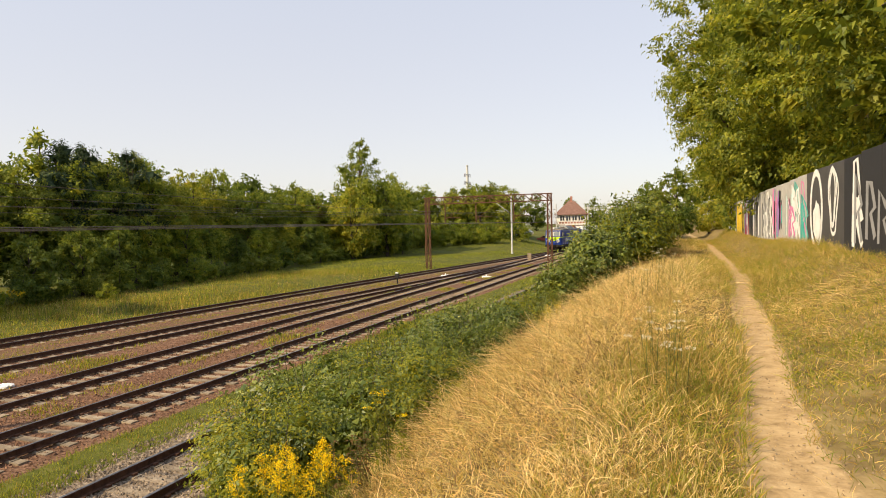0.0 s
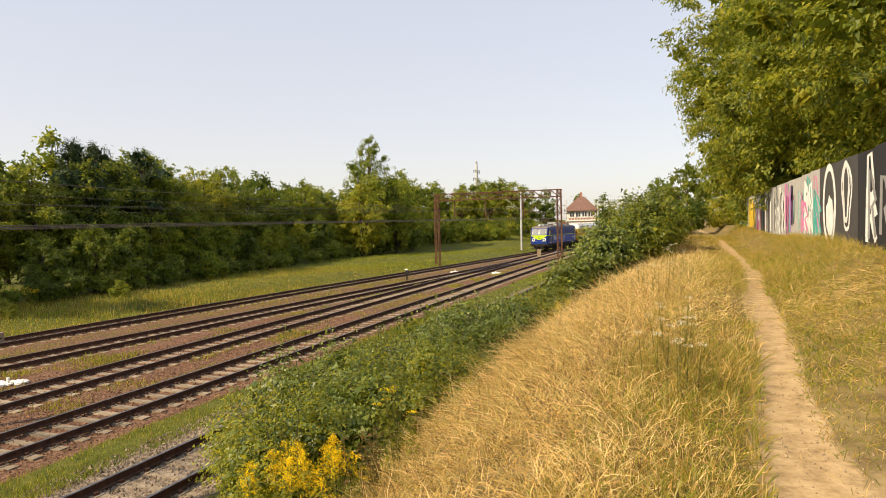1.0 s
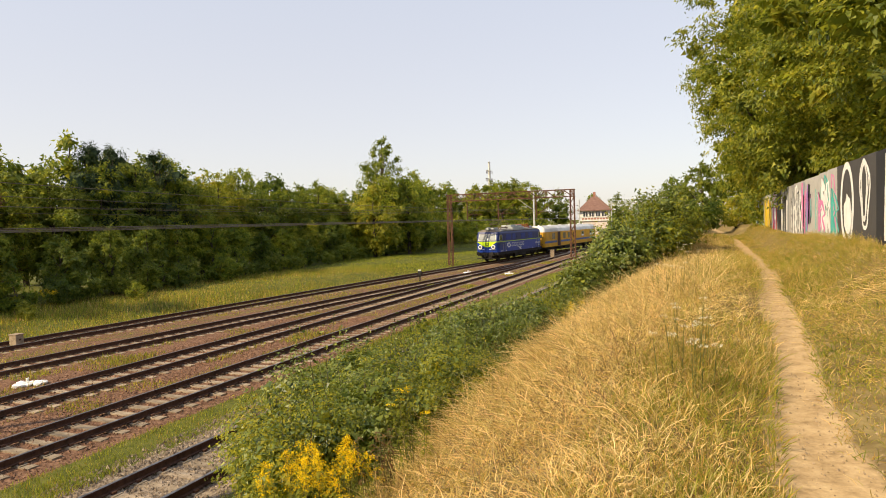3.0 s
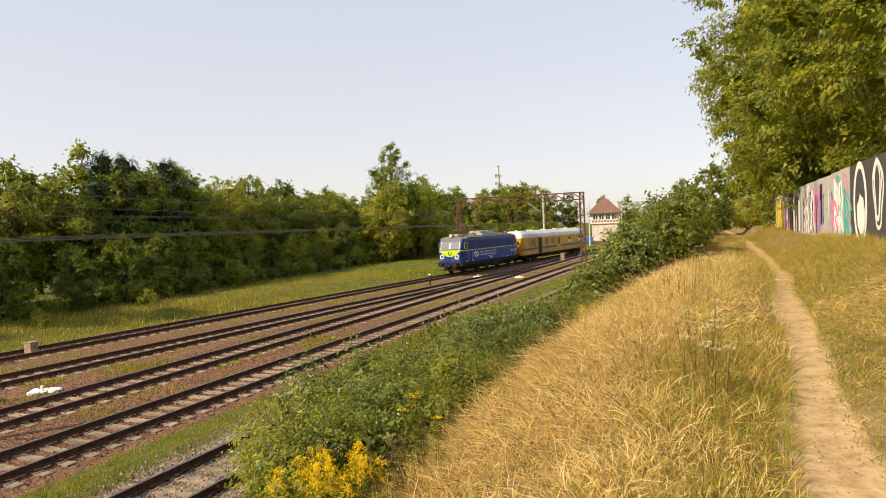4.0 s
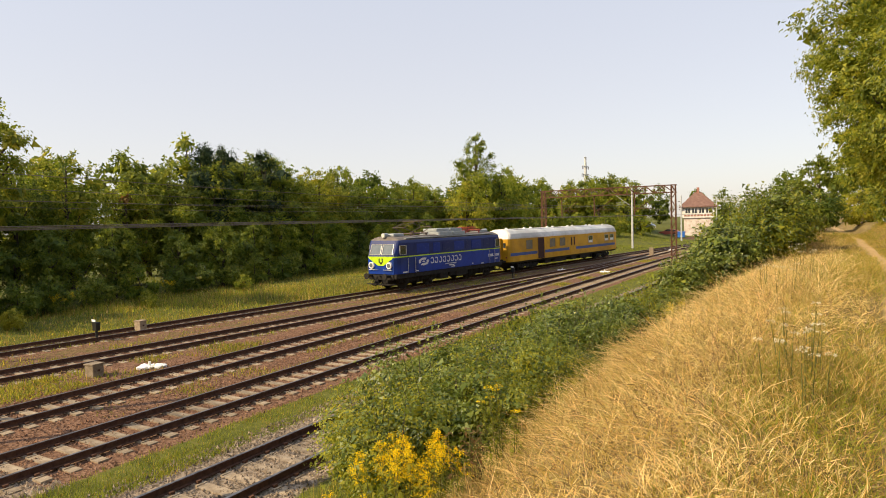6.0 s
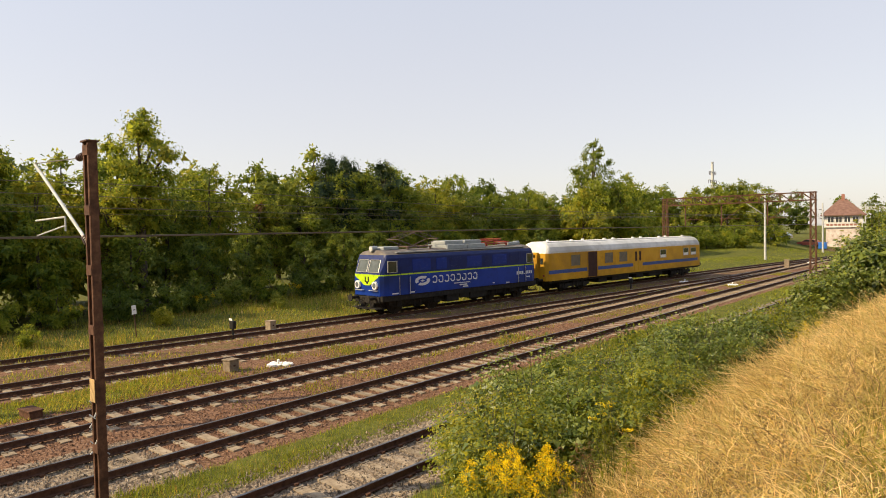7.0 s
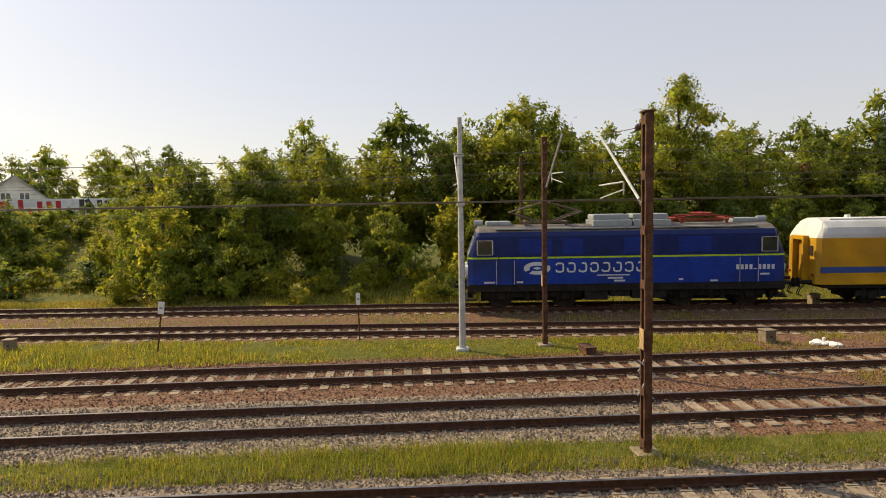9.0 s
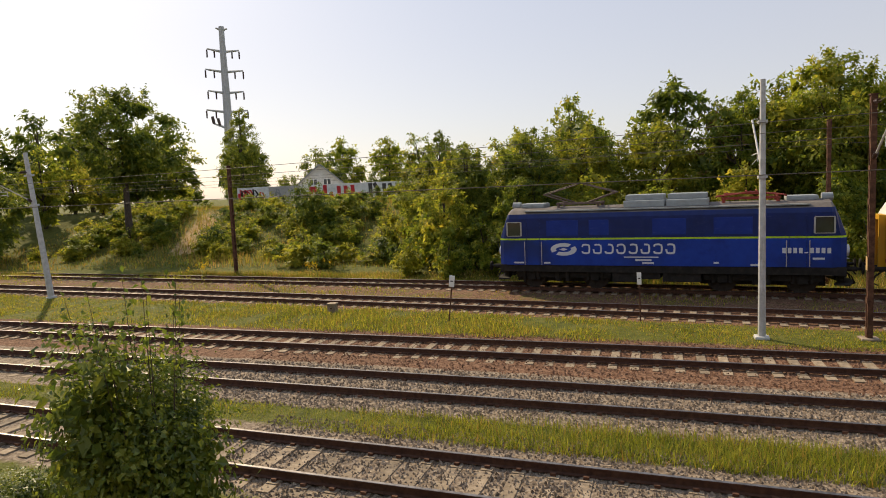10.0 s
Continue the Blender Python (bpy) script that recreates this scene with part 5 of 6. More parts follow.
def tree_kind(name, seed, h, r, base, n, leaf, mats, label, blobs_n=24, spread=0.3, layered=False, slim=1.0, limb_n=9, taper=0.35, ratio=0.6, shoots=10):
    """A tree of height h and crown radius r whose crown starts at height base: trunk with limbs that end in leafy lobes,
    lobes within lobes, and loose leading shoots over the outline."""
    rng = np.random.default_rng(seed)
    root = empty(name, pose(0, 0, -500), label, "tree")
    shape = slivers
    mid, half = (h + base) / 2, (h - base) / 2
    lobes = []
    for k in range(blobs_n):
        u = 1 - 2 * (k + rng.uniform(0.2, 0.8)) / blobs_n           # from the top down
        wide = (1 - u * u) ** 0.42 * (1 - taper * max(0.0, u)) * (1 - 0.18 * max(0.0, -u))
        a = k * 2.4 + rng.uniform(-0.5, 0.5)
        z = r * rng.uniform(0.24, 0.40) * (1 - 0.35 * max(0.0, u) * (1 + taper))
        q = max(0.0, r * wide * rng.uniform(0.72, 1.02) - z * 0.7)
        lobes.append((q * math.cos(a), q * math.sin(a), mid + u * (half - z * 0.6), z, z, z * (0.42 if layered else rng.uniform(0.6, 0.9)) * slim))
    blobs = [(0, 0, mid, r * 0.55, r * 0.55, half * 0.72)]
    for b in lobes:                                                     # each lobe carries smaller ones
        blobs.append(b)
        for _ in range(3):
            d = unit(rng.normal(size=3) + [b[0] / r, b[1] / r, 0.5])
            f = rng.uniform(0.4, 0.62)
            blobs.append((b[0] + d[0] * b[3] * 0.85, b[1] + d[1] * b[4] * 0.85, b[2] + d[2] * b[5] * 0.85, b[3] * f, b[4] * f, b[5] * f * 1.1))
    V, i = leaf_cloud(rng, blobs, int(n * 0.86), leaf, clump=30, spread=spread, ratio=ratio, shape=shape, up=0.35)
    core, j = leaf_cloud(rng, blobs, n // 10, leaf * 2.0, spread=spread * 0.7, shell=(0.15, 0.55), ratio=0.8, shape=shape)   # inner foliage, added oversized to block light through the hollow crown
    V, i = np.concatenate([V, core]), np.concatenate([i, j])
    tr = 0.022 * h
    bend = rng.uniform(-0.25, 0.25, 2)
    zs = np.linspace(-0.3, h * 0.86, 8)
    limbs = [(np.stack([bend[0] * np.sin(zs / h * 4), bend[1] * np.sin(zs / h * 3), zs], 1), np.linspace(tr * 1.25, tr * 0.2, 8))]
    for k in range(limb_n):
        b = lobes[(k * 5) % blobs_n]
        z0 = max(base * 0.75, b[2] - 0.45 * half)
        p0 = np.array([bend[0] * math.sin(z0 / h * 4), bend[1] * math.sin(z0 / h * 3), z0])
        p2 = np.array(b[:3])
        p1 = (p0 + p2) / 2 + np.array([0, 0, -0.1 * r])
        limbs.append(([p0, p1, p2], [tr * 0.5, tr * 0.33, tr * 0.1]))
    # leading shoots that break the outline
    P, D, per = [], [], max(6, int(n * 0.05) // max(1, shoots))
    for k in range(shoots):
        b = lobes[k % max(3, blobs_n // 2)]
        d = unit(np.array([b[0], b[1], 0]) / r * 0.7 + rng.normal(size=3) * 0.3 + [0, 0, 0.9])
        a = np.array(b[:3]) + d * b[3] * 0.6
        e = a + d * b[3] * rng.uniform(0.7, 1.15)
        limbs.append(([a, e], [0.02, 0.006]))
        f = rng.uniform(0, 1, (per, 1))
        P.append(a * (1 - f) + e * f + rng.normal(size=(per, 3)) * leaf * 0.55)
        D.append(rng.normal(size=(per, 3)) + d * 0.6)
    if P:
        P, D = np.concatenate(P), np.concatenate(D)
        ln = leaf * rng.uniform(0.6, 1.2, len(P))
        V = np.concatenate([V, shape(P, D, ln, ln * ratio, unit(rng.normal(size=P.shape) + [0, 0, 0.7]))])
        i = np.concatenate([i, rng.integers(0, i.max() + 1, len(P))])
    mats = mats if isinstance(mats, list) else [mats]
    fm = None
    if len(mats) > 1:
        pick = rng.choice(len(mats), i.max() + 1, p=[0.8] + [0.2 / (len(mats) - 1)] * (len(mats) - 1))
        fm = pick[i]
    child("crown", poly_mesh("crown", V, np.arange(len(V)).reshape(-1, 3), mats, fm), root)
    child("trunk", wood_mesh("trunk", limbs), root)
    return root


def plant(kind, x, y, scale=1.0, turn=0.0, zs=1.0, label="", group="", sink=0.05, lean=0.0):
    m = pose(x, y, float(ground_z(x, y)) - sink, lean, 0, turn) @ Matrix.Diagonal((scale, scale, scale * zs, 1))
    ob = copy_thing(kind, m)
    return tagged(ob, label, "", group)


BROAD = [tree_kind("tree", 11, 10.5, 3.7, 0.6, 17500, 0.20, [LEAF, LEAF_YEL], "broad green deciduous tree at the edge of the wood", 26),
         tree_kind("tree", 12, 10.0, 3.4, 0.6, 17500, 0.20, [LEAF_DARK, LEAF], "dark green deciduous tree at the edge of the wood", 24),
         tree_kind("tree", 13, 9.5, 3.6, 0.5, 17500, 0.20, [LEAF_YEL, LEAF], "yellowish green deciduous tree at the edge of the wood", 22),
         tree_kind("tree", 14, 11.0, 3.4, 0.8, 17500, 0.20, [LEAF, LEAF_YEL, LEAF_RUST], "green maple tree with some browned leaves", 28)]
FARS = [tree_kind("tree", 111, 10.5, 3.8, 0.5, 5600, 0.36, LEAF, "broad green deciduous tree deeper in the wood", 22, 0.34),
        tree_kind("tree", 112, 10.0, 3.5, 0.6, 5600, 0.36, LEAF_DARK, "dark green deciduous tree deeper in the wood", 22, 0.34),
        tree_kind("tree", 113, 9.5, 3.6, 0.4, 5600, 0.35, [LEAF_YEL, LEAF], "yellowish green deciduous tree deeper in the wood", 20, 0.34),
        tree_kind("tree", 114, 11.0, 3.4, 0.7, 5600, 0.36, [LEAF, LEAF_YEL], "green tree with some yellowish leaves", 24, 0.34)]
DISTANT = [tree_kind("tree", 131, 10.5, 3.9, 0.5, 3000, 0.52, LEAF, "distant green tree beyond the line", 16, 0.42, limb_n=3),
           tree_kind("tree", 132, 10.0, 3.7, 0.6, 3000, 0.52, LEAF_DARK, "distant dark green tree beyond the line", 16, 0.42, limb_n=3)]
TALL = tree_kind("tree", 15, 13.5, 2.9, 5.0, 14000, 0.20, [LEAF, LEAF_YEL], "tall tree with a layered open crown above the wood", 16, layered=True, spread=0.34)
SPREADING = tree_kind("tree", 18, 14.0, 6.0, 4.2, 13000, 0.34, [LEAF_DARK, LEAF], "large spreading tree with a bare trunk on the far bank", 30, 0.4, taper=0.2)
PINES = tree_kind("pine_tree", 16, 12.5, 3.4, 3.5, 13000, 0.34, PINE, "dark pine tree with a rounded crown behind the wood", 24, 0.3, ratio=0.22, slim=0.7)
BIRCH = tree_kind("birch_tree", 17, 18.5, 4.7, 1.0, 17000, 0.30, [LEAF_DARK, LEAF], "tall birch with a pointed drooping crown", 44, slim=1.5, taper=0.5, spread=0.36)
SHRUB = [tree_kind("shrub", 21, 3.0, 1.9, 0.0, 2400, 0.21, LEAF_DARK, "leafy green shrub before the wood", 12, 0.22, limb_n=4),
         tree_kind("shrub", 22, 2.6, 1.7, 0.0, 2400, 0.20, LEAF_YEL, "yellow-green shrub on the grassy bank", 12, 0.22, limb_n=4),
         tree_kind("shrub", 23, 3.2, 1.7, 0.0, 2400, 0.20, [LEAF, LEAF_YEL], "green leafy shrub on the grassy bank", 12, 0.22, limb_n=4)]
LOW = [tree_kind("shrub", 121, 3.0, 1.9, 0.0, 900, 0.32, LEAF_DARK, "dark leafy shrub on the far bank", 9, 0.28, limb_n=3),
       tree_kind("shrub", 122, 2.6, 2.0, 0.0, 900, 0.32, LEAF_YEL, "yellow-green shrub on the far bank", 9, 0.28, limb_n=3),
       tree_kind("shrub", 123, 3.2, 1.8, 0.0, 900, 0.32, [LEAF, LEAF_YEL], "green shrub on the far bank", 9, 0.28, limb_n=3)]
for k in SHRUB + LOW:
    k["category"] = "shrub"


def edge_x(y):
    return -17.9 - 0.10 * y


rt = random.Random(5)
WOOD_G = "trees of the lineside wood"
# front row, with the heights of its tops along the line
TOPS = [(-16, 6.6), (-12, 7.6), (-8, 8.6), (-2, 10.0), (4, 9.6), (8.5, 11.0), (12.5, 9.5), (18.4, 10.2), (24, 9.8), (30, 9.2), (35.5, 10.9), (41, 11.4), (46.5, 10.9), (56, 10.8), (66, 10.6), (80, 10.5), (95, 9.5)]
y = -15.0
while y < 96:
    top = float(np.interp(y, [a for a, _ in TOPS], [b for _, b in TOPS])) - float(ground_z(edge_x(y) - 7.2, y)) + 0.55
    # yellower kinds below y = 14 stand in for sunlit foliage
    k = rt.choice((0, 2, 2, 3)) if y < 14 else rt.choice((0, 0, 1, 1, 3, 3, 2))
    s = top / (10.5, 10.0, 9.5, 11.0)[k]
    plant(BROAD[k], edge_x(y) - 7.2 + rt.uniform(-0.8, 0.8), y, s * rt.uniform(0.80, 1.06), rt.uniform(0, 360), 1.0, group=WOOD_G)
    y += rt.uniform(3.7, 5.3)
y = -14.0
while y < 94:
    # same paler choice below y = 14 to imitate sunlight on the crowns
    k = rt.choice((0, 2, 2, 3)) if y < 14 else rt.choice((0, 1, 1, 3, 2))
    plant(FARS[k], edge_x(y) - 2.3 + rt.uniform(-0.7, 0.6), y, rt.uniform(0.42, 0.60), rt.uniform(0, 360), 1.0, group=WOOD_G)
    y += rt.uniform(3.6, 5.2)
y = -18.0
while y < 100:
    top = float(np.interp(y, [a for a, _ in TOPS], [b for _, b in TOPS])) + 1.1 - float(ground_z(edge_x(y) - 10.5, y))
    k = rt.choice((0, 0, 1, 1, 3, 3, 2))
    s = top / (10.5, 10.0, 9.5, 11.0)[k]
    plant(FARS[k], edge_x(y) - 10.5 + rt.uniform(-1.2, 1.2), y, s * rt.uniform(0.92, 1.08), rt.uniform(0, 360), 1.0, group=WOOD_G)
    y += rt.uniform(4.5, 6.5)
for x, y, s in ((-30, -20, 0.7), (-33, -8, 0.9), (-33, 4, 0.95), (-35, 15, 1), (-36, 28, 1), (-40, 40, 1.05), (-42, 54, 1.0), (-44, 68, 1.05), (-46, 82, 1.0)):
    plant(FARS[rt.randrange(4)], x, y, s, rt.uniform(0, 360), 1.0, group=WOOD_G)
for x, y, s in ((-22.0, -9.3, 0.84), (-22.6, -13.6, 0.78), (-25.5, -17.5, 0.7)):
    plant(BROAD[1], x, y, s, rt.uniform(0, 360), 1.0, group=WOOD_G)
for x, y, s in ((-18.6, -8.6, 1.0), (-19.0, -12.0, 1.1), (-19.6, -15.5, 1.1)):
    plant(SHRUB[2], x, y, s, rt.uniform(0, 360), group="undergrowth of the wood")
plant(TALL, -24.0, 18.4, 0.99, 40)
plant(BROAD[0], -25.5, 8.6, 1.13, 10)
for x, y, s in ((-30, 39.0, 0.98), (-31.5, 42.5, 1.0), (-29, 45.5, 0.97)):
    plant(PINES, x, y, s, rt.uniform(0, 360), group="pines behind the wood")
plant(BIRCH, -28.5, 91, 1.0, 0)
for x, y, sc, k in ((-25.5, 82, 1.12, 2), (-26.5, 88, 1.2, 0), (-24.5, 92, 1.05, 3), (-27.5, 98, 1.2, 0), (-29, 104, 1.25, 3), (-31, 112, 1.2, 0)):
    plant(FARS[k], x, y, sc, rt.uniform(0, 360), group=WOOD_G)
# undergrowth that closes the wood towards the ground
y = -16.0
while y < 92:
    # paler shrubs below y = 14 put sunlight into the leaf colour
    plant(SHRUB[rt.choice((1, 2, 2)) if y < 14 else rt.choice((0, 0, 0, 2))], edge_x(y) - 0.2 + rt.uniform(-0.6, 0.7), y, rt.uniform(0.55, 0.95), rt.uniform(0, 360), group="undergrowth of the wood")
    y += rt.uniform(2.2, 3.4)
# low lit shrubs that stand before the wood in the tall grass
for x, y, sc, k in ((-15.0, 0.9, 0.52, 1), (-15.2, 2.1, 0.46, 2), (-15.6, 3.3, 0.38, 1), (-15.3, -3.0, 0.4, 1), (-15.7, 9.4, 0.34, 2), (-16.2, 16.0, 0.4, 1), (-17.0, 24.0, 0.42, 1), (-15.2, -6.0, 0.45, 1), (-18.5, 33.0, 0.4, 2), (-15.6, 6.0, 0.3, 1)):
    plant(SHRUB[k], x, y, sc, rt.uniform(0, 360), group="low shrubs in the lineside grass")
# trees beyond the meadow and along the far line
for i in range(11):
    plant(FARS[rt.randrange(4)], -43 + i * 2.75, 134 + rt.uniform(-3, 5), rt.uniform(0.95, 1.2), rt.uniform(0, 360), group="trees beyond the meadow")
for i in range(16):
    plant(LOW[rt.choice((0, 2, 2))], -42 + i * 2.1, 127 + rt.uniform(-2, 2), rt.uniform(1.0, 1.5), rt.uniform(0, 360), group="shrubs at the meadow")
for i in range(9):
    plant(SHRUB[rt.choice((0, 2, 2))], -27 + i * 1.7 + rt.uniform(-0.4, 0.4), 108 + i * 1.2, rt.uniform(0.9, 1.45), rt.uniform(0, 360), group="shrubs at the meadow")
for i in range(5):
    plant(SHRUB[rt.choice((0, 2))], -24 - i * 2.2, 97 + i * 3, rt.uniform(0.9, 1.4), rt.uniform(0, 360), group="shrubs at the meadow")
for i in range(18):
    plant(DISTANT[rt.randrange(2)], -66 + i * 8.5 + rt.uniform(-2, 2), 235 + rt.uniform(-20, 25), rt.uniform(1.05, 1.45), rt.uniform(0, 360), group="far trees along the line")
# trees and shrubs on the bank with the painted wall
for x, y, s, k in ((-21, -66, 0.95, 1), (-24, -72, 1.0, 1), (-33, -66, 0.8, 3), (-38, -63, 0.75, 2), (-30, -76, 1.0, 3), (-19.5, -76, 1.1, 1), (-42, -72, 0.85, 2),
                   (-60, -58, 0.85, 1), (-66, -64, 1.0, 0), (-74, -70, 1.1, 1), (-72, -52, 0.75, 1), (-78, -44, 0.95, 0), (-82, -36, 0.95, 1), (-74, -30, 0.75, 3), (-70, -20, 0.8, 0), (-88, -58, 1.1, 0), (-92, -66, 1.0, 1), (-96, -52, 0.95, 0), (-100, -40, 0.9, 3), (-66, -12, 0.8, 1), (-58, -8, 0.8, 0)):
    plant(DISTANT[k % 2] if x < -56 else FARS[k], x, y, s, rt.uniform(0, 360), group="trees on the far bank")
y = -118.0
while y < -22:
    z0 = float(ground_z(-104.0, y))
    plant(DISTANT[rt.randrange(2)], -104 + rt.uniform(-4, 4), y, (rt.uniform(8.6, 11.2) - z0) / 10.3, rt.uniform(0, 360), group="trees on the horizon")
    y += rt.uniform(4.0, 6.0)
for x, y, sc, k in ((19.0, 58, 1.0, 0), (21.5, 61, 1.1, 1), (23.5, 57, 1.0, 2), (17.5, 63, 1.0, 0), (25, 63, 1.2, 1)):
    plant(SHRUB[k], x, y, sc, rt.uniform(0, 360), group="shrubs at the end of the path")
for x, y, sc in ((23.5, 74, 0.85), (19.0, 84, 0.8), (28, 70, 1.0), (15.5, 92, 0.75)):
    plant(FARS[rt.randrange(4)], x, y, sc, rt.uniform(0, 360), group="trees at the end of the path")
plant(BIRCH, -66.5, -31, 0.5, 20)
plant(BIRCH, -54, -55, 0.7, 70)
for x, y, sc in ((-20.5, -57, 0.8), (-17.0, -62, 0.95), (-23.5, -61, 0.9)):
    plant(FARS[1], x, y, sc, rt.uniform(0, 360), group="trees on the far bank")
for x, y, sc, k in ((-44, -80, 1.3, 1), (-50, -78, 1.2, 0), (-56, -76, 1.15, 1), (-60, -72, 1.05, 0), (-38, -84, 1.35, 1), (-32, -86, 1.3, 0), (-27, -84, 1.3, 1), (-63, -80, 1.2, 0)):
    plant(DISTANT[k], x, y, sc, rt.uniform(0, 360), group="trees on the far bank")
plant(SPREADING, -29.7, -50.7, 1.0, 40, label="large spreading tree beside the trodden gully on the bank")
for i in range(330):
    x, y = rt.uniform(-44, -19.5), rt.uniform(-56, -15)
    if (x < -22 or y > -30) and not (abs(y + 43 - (x + 30) * 0.5) < 2.5):
        plant(LOW[rt.choice((0, 0, 1, 1, 2, 2))], x, y, rt.uniform(0.34, 0.78) * (0.7 if x < -36 else 1), rt.uniform(0, 360), rt.uniform(0.7, 1.1), group="shrubs on the far bank")
plant(SHRUB[0], -30, -30.5, 1.25, 30, 1.2)
for k in BROAD + FARS + DISTANT + SHRUB + LOW + [TALL, PINES, BIRCH, SPREADING]:
    for o in list(k.children_recursive) + [k]:
        bpy.data.objects.remove(o)


# ---- trees behind the painted wall ----
ASH = tree_kind("ash_tree", 31, 17.0, 6.9, 0.6, 88000, 0.17, [LEAF_ASH, LEAF_YEL], "large leafy tree overhanging the wall and the footpath", 54, 0.22, ratio=0.62, taper=0.1, shoots=26)
ASH2 = tree_kind("ash_tree", 32, 16.0, 5.8, 0.4, 84000, 0.16, [LEAF_ASH, LEAF_YEL], "large dark green tree behind the wall", 50, 0.22, ratio=0.62, taper=0.1, shoots=26)
plant(ASH2, 23.5, 46, 1.0, 10, group="trees behind the wall")
plant(ASH, 24.3, 36, 1.0, 70, group="trees behind the wall")
plant(ASH2, 25.0, 27.5, 0.95, 200, group="trees behind the wall")
plant(ASH, 26.6, 20, 0.95, 150, group="trees behind the wall")
for k in (ASH, ASH2):
    for o in list(k.children_recursive) + [k]:
        bpy.data.objects.remove(o)


def near_branch():
    """A spray of large pointed leaves that hangs in from a tree beside the path."""
    rng = np.random.default_rng(41)
    root = empty("hanging_branch", pose(0, 0, 0), "branch with large pointed green leaves hanging over the path", "branch")
    a, c = np.array([24.0, 12.2, 9.3]), np.array([20.35, 9.0, 7.3])
    limbs = [([a, (a + c) / 2 + [0, 0, 0.4], c], [0.05, 0.03, 0.008])]
    P, D = [], []
    for k in range(16):
        t = rng.uniform(0.15, 1.0)
        p = a * (1 - t) + c * t + [0, 0, 0.4 * 4 * t * (1 - t)]
        e = p + np.array([rng.uniform(-0.7, 0.4), rng.uniform(-0.5, 0.5), rng.uniform(-0.9, 0.25)])
        limbs.append(([p, (p + e) / 2 + [0, 0, 0.08], e], [0.012, 0.008, 0.004]))
        for q in np.linspace(0.2, 1, 13):
            P.append(p * (1 - q) + e * q + rng.normal(size=3) * 0.02)
            D.append((e - p) * 0.5 + rng.normal(size=3) * 0.5 + [0, 0, -0.35])
    P, D = np.array(P), np.array(D)
    n = len(P)
    ln = rng.uniform(0.13, 0.27, n)
    V = kites(P, D, ln, ln * 0.38, unit(rng.normal(size=(n, 3)) * 0.5 + [0, 0, 1]))
    child("foliage", kite_mesh("foliage", V, [LEAF_ASH, LEAF_YEL], rng.integers(0, 2, n)), root)
    child("wood", wood_mesh("wood", limbs), root)


near_branch()


# ---- bushes on the bank beside the footpath ----
def bush_kind(seed, h, r, n, leaf, mat, label, shoots=9, shape=kites):
    rng = np.random.default_rng(seed)
    root = empty("bush", pose(0, 0, -500), label, "bush")
    blobs = [(rng.uniform(-0.5, 0.5) * r, rng.uniform(-0.5, 0.5) * r, h * rng.uniform(0.3, 0.72), r * 0.5, r * 0.5, h * 0.3) for _ in range(9)]
    blobs.append((0, 0, h * 0.4, r * 0.7, r * 0.7, h * 0.42))
    V, i = leaf_cloud(rng, blobs, n, leaf, clump=18, spread=0.12, shell=(0.68, 1.08), hang=0.15, ratio=0.62, shape=shape)
    # large inner leaves added to darken the inside of the bush
    V = np.concatenate([V, leaf_cloud(rng, blobs, n // 6, leaf * 2.2, clump=16, spread=0.16, shell=(0.2, 0.6), hang=0.15, ratio=0.7, shape=shape)[0]])
    limbs, P, D = [], [], []
    for k in range(shoots):
        a, q = rng.uniform(0, 6.28), rng.uniform(0.1, 0.9) * r
        top = np.array([q * math.cos(a), q * math.sin(a), h * rng.uniform(0.85, 1.16)])
        p0 = np.array([top[0] * 0.3, top[1] * 0.3, -0.2])
        limbs.append(([p0, p0 * 0.35 + top * 0.65 + [0, 0, 0.1], top], [0.010, 0.006, 0.002]))
        for w in np.linspace(0.5, 1, 34):
            P.append(p0 * (1 - w) + top * w + rng.normal(size=3) * 0.06)
            D.append(rng.normal(size=3) + [0, 0, 0.3])
    P, D = np.array(P), np.array(D)
    ln = leaf * rng.uniform(0.9, 1.5, len(P))
    V = np.concatenate([V, shape(P, D, ln, ln * 0.6, unit(rng.normal(size=(len(P), 3)) + [0, 0, 1]))])
    corners = 4 if shape is kites else 3
    child("foliage", poly_mesh("foliage", V, np.arange(len(V)).reshape(-1, corners), mat, rng.integers(0, 2, len(V) // corners) if isinstance(mat, list) else None), root)
    child("branchwork", wood_mesh("branchwork", limbs), root)
    return root


BUSH = [bush_kind(51, 2.2, 1.35, 11000, 0.064, [LEAF_BUSH, LEAF_DARK], "dense small-leaved green bush on the railway bank", shape=slivers),
        bush_kind(52, 2.0, 1.25, 11000, 0.064, [LEAF_BUSH, LEAF_YEL], "dense dark green bush on the railway bank", shape=slivers),
        bush_kind(53, 2.5, 1.3, 11000, 0.064, LEAF_BUSH, "green bush with upright shoots on the railway bank", 14, shape=slivers)]
BUSH_FAR = [bush_kind(54, 2.3, 1.35, 6200, 0.10, LEAF_BUSH, "dense green bush further along the railway bank", shape=slivers),
            bush_kind(55, 2.4, 1.3, 6200, 0.10, [LEAF_BUSH, LEAF_YEL], "tall dense bush further along the railway bank", 14, shape=slivers)]
rb = random.Random(9)
y = 8.0
